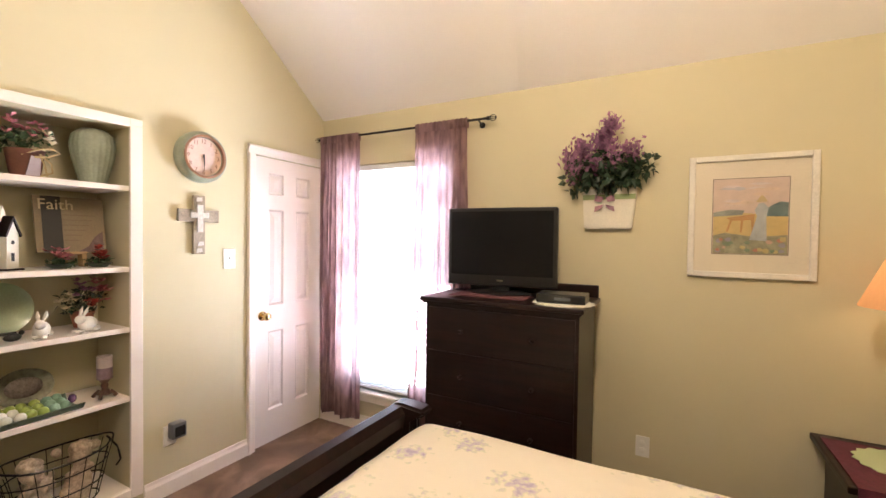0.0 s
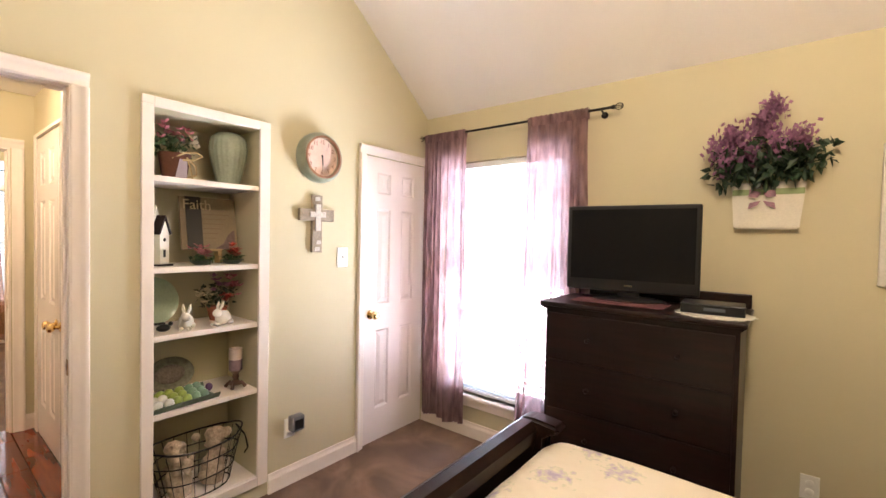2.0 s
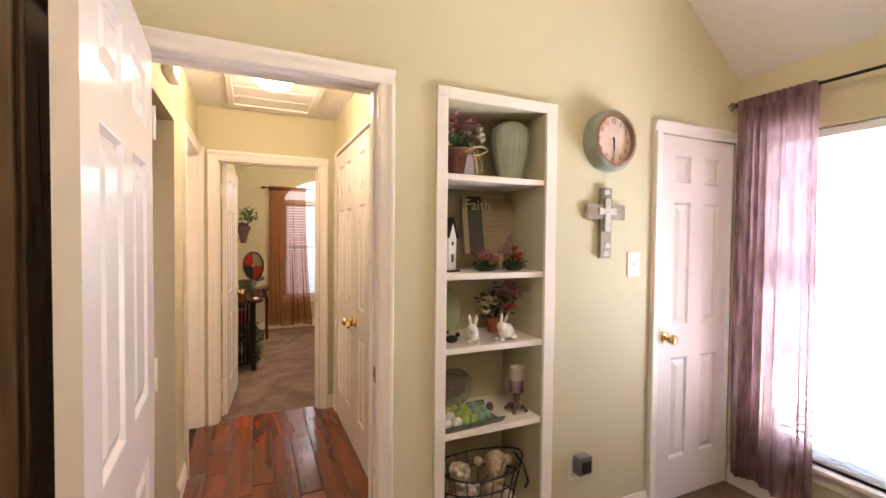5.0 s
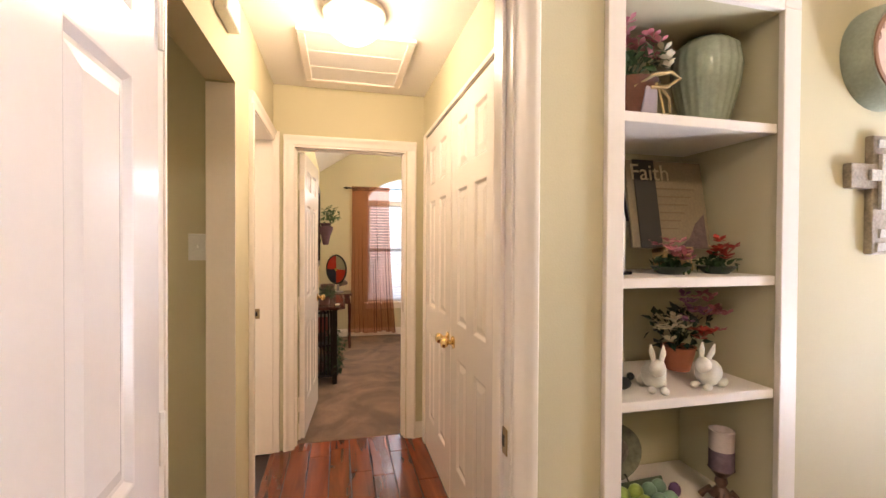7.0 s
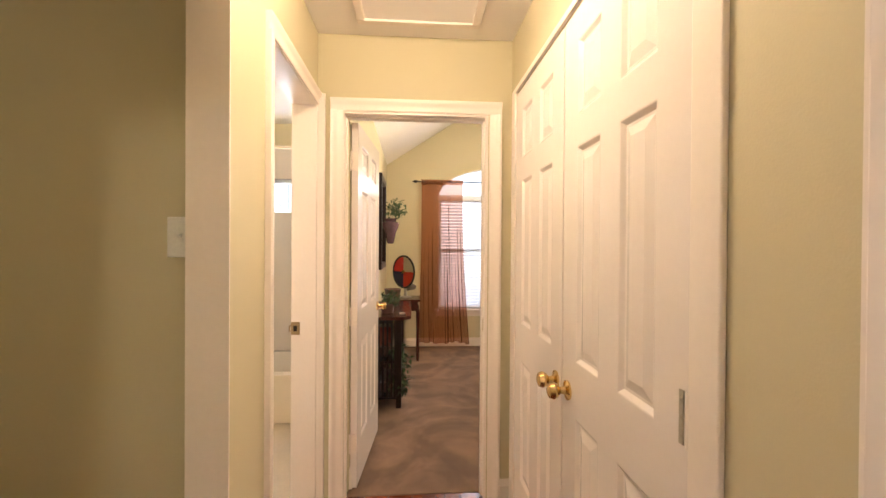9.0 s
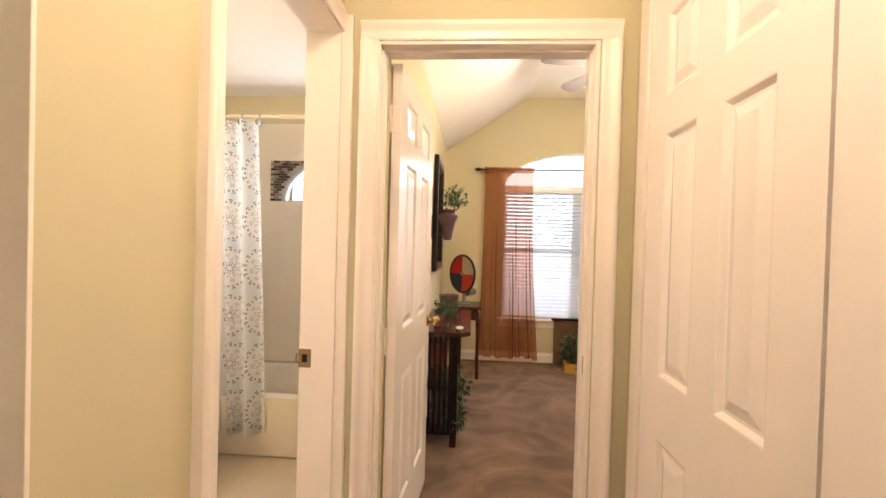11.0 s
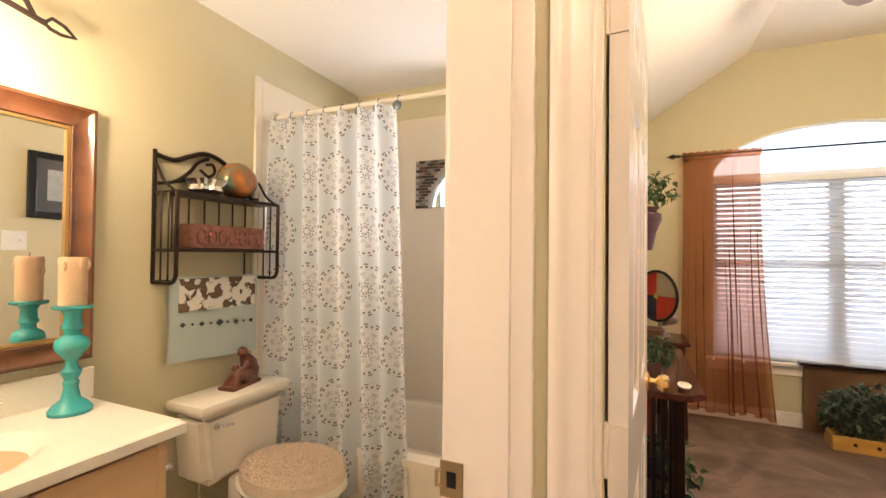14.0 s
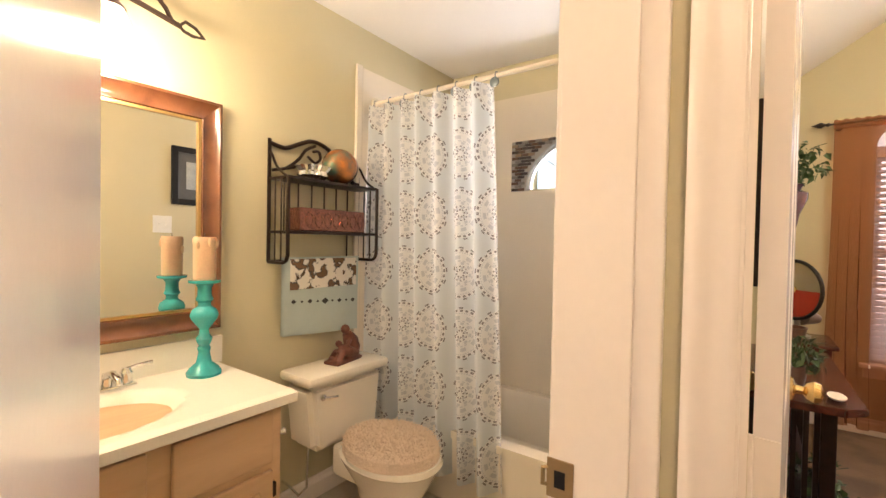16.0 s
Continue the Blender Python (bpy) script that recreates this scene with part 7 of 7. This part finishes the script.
# toilet
PORC = plain("porcelain_bone", (0.82, 0.76, 0.66), 0.12, dark=0.98, bump=0)
to = thing("toilet", "bone porcelain two-piece toilet beside a vanity", "toilet", pose(-7.10, 0.075, 0))
bm = bmesh.new()
prism(bm, [(-0.195, 0.35), (0.195, 0.35), (0.225, 0.655), (-0.225, 0.655)], "y", -1.90, -1.70)
bmesh.ops.bevel(bm, geom=list(bm.edges), offset=0.03, segments=4, affect="EDGES")
part("tank", bm, PORC, to, "", True)
bm = bmesh.new()
box(bm, -0.243, 0.243, -1.907, -1.675, 0.657, 0.703, 0.018)
part("tank_lid", bm, PORC, to, "", True)
bm = bmesh.new()
lathe(bm, [(0.014, 0), (0.014, 0.01), (0.006, 0.014)], 12, pose(0.16, -1.70, 0.60, -90))
tube(bm, [(0.16, -1.684, 0.60), (0.12, -1.678, 0.595), (0.09, -1.68, 0.59)], 0.006, 8)
part("flush_lever", bm, CHROME, to, "chrome flush lever", True)
bm = bmesh.new()
sect = [(0.10, 0.15, 0.0), (0.105, 0.16, 0.02), (0.09, 0.14, 0.12), (0.11, 0.16, 0.22), (0.165, 0.215, 0.32), (0.18, 0.235, 0.355), (0.17, 0.225, 0.362)]
rg = []
for a_, b_, z in sect:
    rg.append([bm.verts.new((a_ * math.cos(t), -1.43 + b_ * math.sin(t) * (1.0 if math.sin(t) > 0 else 1.15), z)) for t in [2 * math.pi * i / 28 for i in range(28)]])
for a, b in zip(rg, rg[1:]):
    for i in range(28):
        bm.faces.new((a[i], a[(i + 1) % 28], b[(i + 1) % 28], b[i]))
bm.faces.new(rg[-1])
bm.faces.new(rg[0][::-1])
part("bowl", bm, PORC, to, "", True)
bm = bmesh.new()
box(bm, -0.09, 0.09, -1.72, -1.55, 0.22, 0.36, 0.02)
part("neck", bm, PORC, to, "", True)


def oval(bm, rx, ry, z0, z1, cy, bulge=0.0, n=36):
    lo = [bm.verts.new((rx * math.cos(2 * math.pi * i / n), cy + ry * math.sin(2 * math.pi * i / n), z0)) for i in range(n)]
    hi = [bm.verts.new((0.97 * rx * math.cos(2 * math.pi * i / n), cy + 0.97 * ry * math.sin(2 * math.pi * i / n), z1)) for i in range(n)]
    tp = [bm.verts.new((0.8 * rx * math.cos(2 * math.pi * i / n), cy + 0.8 * ry * math.sin(2 * math.pi * i / n), z1 + bulge)) for i in range(n)]
    for a, b in ((lo, hi), (hi, tp)):
        for i in range(n):
            bm.faces.new((a[i], a[(i + 1) % n], b[(i + 1) % n], b[i]))
    bm.faces.new(lo[::-1]), bm.faces.new(tp)


bm = bmesh.new()
oval(bm, 0.185, 0.232, 0.362, 0.382, -1.42)
part("seat", bm, PORC, to, "", True)
lc = thing("seat_cover", "tan shaggy lid cover on a toilet seat", "seat cover", pose(-7.10, -1.36, 0.383))
bm = bmesh.new()
oval(bm, 0.188, 0.23, 0, 0.04, 0.0, 0.022)
part("pad", bm, plain("shag_tan", (0.88, 0.71, 0.56), 0.98, dark=0.93, scale=40, grain=250, bump=1.0, dist=0.01), lc, "", True)
bm = bmesh.new()
for _ in range(5000):
    a, k = RNG.uniform(0, 6.283), math.sqrt(RNG.random())
    p = Vector((0.19 * k * math.cos(a), 0.23 * k * math.sin(a), 0.045 + 0.018 * min(1, (1 - k) * 4) - (0.025 * RNG.random() if k > 0.96 else 0)))
    d = Vector((RNG.gauss(0, 0.005) + 0.006 * math.cos(a) * k, RNG.gauss(0, 0.005) + 0.006 * math.sin(a) * k, 0.010))
    s = Vector((RNG.gauss(0, 0.0015), RNG.gauss(0, 0.0015), 0))
    bm.faces.new([bm.verts.new(p - s), bm.verts.new(p + s), bm.verts.new(p + d)])
tf = part("shag", bm, bpy.data.materials["shag_tan"], lc)
tagged(tf, kind="stuff")
bm = bmesh.new()
box(bm, -0.075, 0.08, -0.035, 0.04, 0.0, 0.014, 0.004)
tube(bm, [(-0.05, 0.0, 0.01), (-0.055, 0.0, 0.05), (-0.035, 0.0, 0.09), (-0.015, 0.0, 0.112)], [0.032, 0.034, 0.027, 0.016], 12)
ball(bm, (-0.005, 0.004, 0.128), 0.019, 12)
tube(bm, [(-0.03, 0.012, 0.092), (0.0, 0.022, 0.07), (0.03, 0.016, 0.06), (0.05, 0.01, 0.045)], 0.010, 8)
tube(bm, [(-0.05, 0.015, 0.024), (0.0, 0.026, 0.04), (0.035, 0.022, 0.045), (0.05, 0.018, 0.014)], [0.024, 0.022, 0.018, 0.016], 10)
tube(bm, [(-0.03, -0.016, 0.022), (0.02, -0.018, 0.03), (0.06, -0.01, 0.018)], [0.024, 0.02, 0.014], 10)
ball(bm, (0.03, 0.0, 0.075), 0.014, 10)
ball(bm, (-0.07, 0.0, 0.06), 0.022, 10, (0.7, 1, 1.6))
st = tagged(new("statuette", mesh("statuette", bm, plain("carved_red_brown", (0.16, 0.05, 0.03), 0.4, dark=0.5, scale=30, bump=0.5), True)), "red-brown carved statuette on a toilet tank", "statuette")
st.matrix_basis = pose(-7.14, -1.72, 0.703, 0, 0, 10) @ Matrix.Scale(1.22, 4)
rm = st.modifiers.new("melt", "REMESH")
rm.mode, rm.voxel_size, rm.use_smooth_shade = "VOXEL", 0.004, True
tp = thing("paper_holder", "chrome toilet paper holder on the vanity side", "paper holder", pose(-6.558, -1.49, 0.62))
for y in (-0.06, 0.06):
    bm = bmesh.new()
    lathe(bm, [(0.022, 0), (0.022, 0.006), (0.01, 0.012), (0.01, 0.05), (0.014, 0.056), (0.010, 0.062)], 14, pose(0, y, 0, 0, -90))
    part("post", bm, CHROME, tp, "", True)
bm = bmesh.new()
tube(bm, [(-0.045, -0.06, 0), (-0.045, 0.06, 0)], 0.008)
part("roller", bm, CHROME, tp, "", True)
vs = thing("water_supply", "chrome supply hose under the toilet tank", "hose", pose(-6.90, BY, 0))
bm = bmesh.new()
tube(bm, [(0, 0.0, 0.16), (0, 0.05, 0.16), (-0.02, 0.10, 0.12), (-0.04, 0.13, 0.16), (-0.045, 0.13, 0.35)], 0.006, 8)
part("hose", bm, CHROME, vs, "", True)

# iron wall rack
rk = thing("wall_rack", "dark iron two-tier wall rack with scroll top", "rack", pose(-6.81, BY, 1.195) @ Matrix.Diagonal((1, 1, 0.955, 1)))
RW, RD = -0.530, 0.155
RACKIRON = plain("rack_iron", (0.028, 0.017, 0.012), 0.32, 0.7, bump=0.1)
for x in (0.0, RW):
    bm = bmesh.new()
    tube(bm, [(x, 0.012, 0.0), (x, 0.012, 0.575 if x == 0 else 0.46)], 0.0085, 8)
    tube(bm, [(x, 0.012, 0.0), (x, 0.06, 0.0)] + flowing([(x, RD - 0.035, 0.0), (x, RD - 0.012, 0.010), (x, RD, 0.035)], 4) + [(x, RD, 0.39)], 0.0085, 8)
    for z in (0.14, 0.388):
        tube(bm, [(x, 0.012, z), (x, RD, z)], 0.005, 8)
    tube(bm, flowing([(x, RD, 0.388), (x, RD - 0.03, 0.40), (x, 0.07, 0.44), (x, 0.03, 0.50), (x, 0.014, 0.52)]), 0.006, 8)
    part("side_frame", bm, RACKIRON, rk, "", True)
    for y in (0.06, 0.105):
        bm = bmesh.new()
        tube(bm, [(x, y, 0.0), (x, y, 0.39)], 0.004, 6)
        part("side_bar", bm, RACKIRON, rk, "", True)
for z in (0.14, 0.388):
    bm = bmesh.new()
    box(bm, RW, 0, 0.01, RD, z - 0.007, z + 0.007, 0.002)
    part("shelf", bm, RACKIRON, rk)
for k in range(1, 7):
    bm = bmesh.new()
    tube(bm, [(RW * k / 7, 0.012, 0.14 if k != 6 else 0.0), (RW * k / 7, 0.012, 0.40)], 0.0045, 6)
    part("back_bar", bm, RACKIRON, rk, "", True)
for pts, r_ in (([(0, 0.012, 0.555), (RW * 0.15, 0.012, 0.545), (RW * 0.28, 0.012, 0.575), (RW * 0.42, 0.012, 0.605), (RW * 0.56, 0.012, 0.595), (RW * 0.7, 0.012, 0.55), (RW * 0.84, 0.012, 0.49), (RW * 0.92, 0.012, 0.43), (RW, 0.012, 0.425)], 0.011),
                ([(RW * 0.03, 0.012, 0.43), (RW * 0.16, 0.012, 0.45), (RW * 0.28, 0.012, 0.50), (RW * 0.36, 0.012, 0.555), (RW * 0.46, 0.012, 0.585)], 0.008),
                ([(RW * 0.16, 0.012, 0.45), (RW * 0.34, 0.012, 0.475), (RW * 0.52, 0.012, 0.485), (RW * 0.70, 0.012, 0.45)], 0.009),
                ([(RW * 0.38, 0.012, 0.525), (RW * 0.46, 0.012, 0.50), (RW * 0.52, 0.012, 0.525), (RW * 0.50, 0.012, 0.56), (RW * 0.44, 0.012, 0.555)], 0.007)):
    bm = bmesh.new()
    tube(bm, flowing(pts), r_, 8)
    part("scroll", bm, RACKIRON, rk, "", True)
bm = bmesh.new()
tube(bm, [(0, 0.03, 0.005), (RW, 0.03, 0.005)], 0.006, 8)
part("towel_bar", bm, RACKIRON, rk, "", True)
gb = thing("decorative_ball", "round copper and verdigris marbled ball", "ornament", pose(-7.15, BY + 0.085, 1.573))
bm = bmesh.new()
ball(bm, (0, 0, 0.088), 0.095, 28, (1.0, 0.85, 0.93))
BALLM = plain("copper_verdigris", (0.42, 0.16, 0.05), 0.16, 0.5, dark=0.45, scale=17, mix=0.15)
rp = [n for n in BALLM.node_tree.nodes if n.type == "VALTORGB"][0].color_ramp
k = rp.elements.new(0.5)
k.color = (0.30, 0.14, 0.06, 1)
rp.elements[0].color, rp.elements[-1].color = (0.06, 0.20, 0.15, 1), (0.62, 0.22, 0.05, 1)
part("ball", bm, BALLM, gb, "", True)
dsh = thing("foil_dish", "small crinkled silver dish on a rack", "dish", pose(-6.985, BY + 0.085, 1.573))
bm = bmesh.new()
lathe(bm, [(0.05, 0), (0.075, 0.02), (0.068, 0.04), (0.085, 0.065), (0.07, 0.055), (0.03, 0.03)], 44, None, 11, 0.22)
part("bowl", bm, CHROME, dsh)
cbx = thing("copper_box", "embossed dark copper box on the lower rack shelf", "box", pose(-7.08, BY + 0.085, 1.336))
bm = bmesh.new()
box(bm, -0.19, 0.20, -0.055, 0.055, 0, 0.105, 0.004)
COPB = plain("copper_embossed", (0.34, 0.14, 0.10), 0.24, 0.75, dark=0.3, scale=38, grain=90, bump=1.0, dist=0.004)
part("body", bm, COPB, cbx)
for i in range(7):
    bm = bmesh.new()
    cx = -0.165 + 0.052 * i
    tube(bm, [(cx + 0.02 * math.cos(a), 0.056, 0.052 + 0.032 * math.sin(a)) for a in [2 * math.pi * q / 12 for q in range(12)]], 0.004, 6, True)
    part("embossed_ring", bm, COPB, cbx, "", True)
tw = thing("hand_towel", "pale blue towel with a floral band and embroidery", "towel", pose(-7.095, BY + 0.042, -0.022))
bm = bmesh.new()
gx = 24
for k, (dy, zt) in enumerate(((0.0, 1.236),)):
    g2 = []
    for i in range(gx + 1):
        f = i / gx
        x = 0.235 - 0.455 * f
        col = []
        for q in range(9):
            z = 1.236 - (0.36 + 0.03 * f) * q / 8
            y = 0.006 + 0.003 * math.sin(9 * f + q * 0.4)
            col.append((bm.verts.new((x, y, z)), bm.verts.new((x, y - 0.014, z))))
        g2.append(col)
    for a, b in zip(g2, g2[1:]):
        for q in range(8):
            for s in (0, 1):
                bm.faces.new((a[q][s], b[q][s], b[q + 1][s], a[q + 1][s]))
        bm.faces.new((a[0][0], b[0][0], b[0][1], a[0][1]))
part("cloth", bm, plain("terry_pale_blue", (0.50, 0.58, 0.56), 0.95, dark=0.85, grain=300, bump=0.6), tw, "", True)
bm = bmesh.new()
box(bm, -0.20, 0.20, 0.0095, 0.0125, 1.085, 1.228)
FLORAL = plain("band_floral", (0.74, 0.70, 0.64), 0.8, dark=0.03, scale=19, grain=60, mix=0.1)
fr_ = [n for n in FLORAL.node_tree.nodes if n.type == "VALTORGB"][0].color_ramp
fr_.elements[0].position, fr_.elements[1].position = 0.47, 0.51
k = fr_.elements.new(0.44)
k.color = (0.16, 0.09, 0.05, 1)
part("floral_band", bm, FLORAL, tw, "brown and cream floral band")
EMB = plain("embroidery_dark", (0.05, 0.05, 0.055), 0.8)
for i in range(9):
    cx, sz = 0.18 - 0.045 * i, (0.016 if i == 4 else 0.011 if i % 2 == 0 else 0.006)
    bm = bmesh.new()
    prism(bm, [(cx - sz * 1.3, 1.03 - 0.003 * i), (cx, 1.03 - sz - 0.003 * i), (cx + sz * 1.3, 1.03 - 0.003 * i), (cx, 1.03 + sz - 0.003 * i)], "y", 0.0095, 0.0115)
    part("motif", bm, EMB, tw)

# opposite wall, seen in the mirror
pf = thing("framed_picture", "black framed print on the bathroom wall", "picture", pose(-7.14, -0.375, 1.72))
bm = bmesh.new()
for p, q, r, s in ((-0.14, -0.10, -0.20, 0.20), (0.10, 0.14, -0.20, 0.20), (-0.10, 0.10, 0.16, 0.20), (-0.10, 0.10, -0.20, -0.16)):
    box(bm, p, q, -0.024, -0.002, r, s, 0.003)
part("frame", bm, DARK, pf)
bm = bmesh.new()
box(bm, -0.10, 0.10, -0.010, -0.003, -0.16, 0.16)
part("print", bm, plain("print_grey", (0.10, 0.10, 0.10), 0.4, dark=0.6, scale=10), pf)
bm = bmesh.new()
box(bm, -0.05, 0.045, -0.0125, -0.010, -0.09, 0.10)
part("print_pale_field", bm, plain("print_pale", (0.42, 0.44, 0.44), 0.4, dark=0.7, scale=30), pf)
plate_box("light_switch", pose(-6.95, -0.375, 1.38, 0, 0, 180), "white double toggle switch plate in the bathroom", "light switch", 2)

# ---- hall floor planks ----
pw, gapw = 0.127, 0.0045
shapes = {}
yy = HR - 0.002
while yy > -1.6:
    y0 = yy - pw
    xx = W - 0.06 + RNG.uniform(0, 0.6)
    lo_x = HF - 0.07 if y0 > HL - 0.02 else -5.45
    while xx > lo_x:
        ln = RNG.choice((0.55, 0.75, 0.95))
        a, b = max(xx - ln, lo_x), min(xx, W - 0.05)
        if b - a > 0.03:
            key = (round(b - a, 3))
            if key not in shapes:
                bm = bmesh.new()
                box(bm, 0, b - a - gapw, 0, pw - gapw, -0.014, 0.0, 0.0025)
                shapes[key] = mesh("plank", bm, PLANK)
            part("plank", shapes[key], None, bpy.data.objects["floor_hall"], m=pose(a, y0, 0.0))
        xx -= ln
    yy -= pw
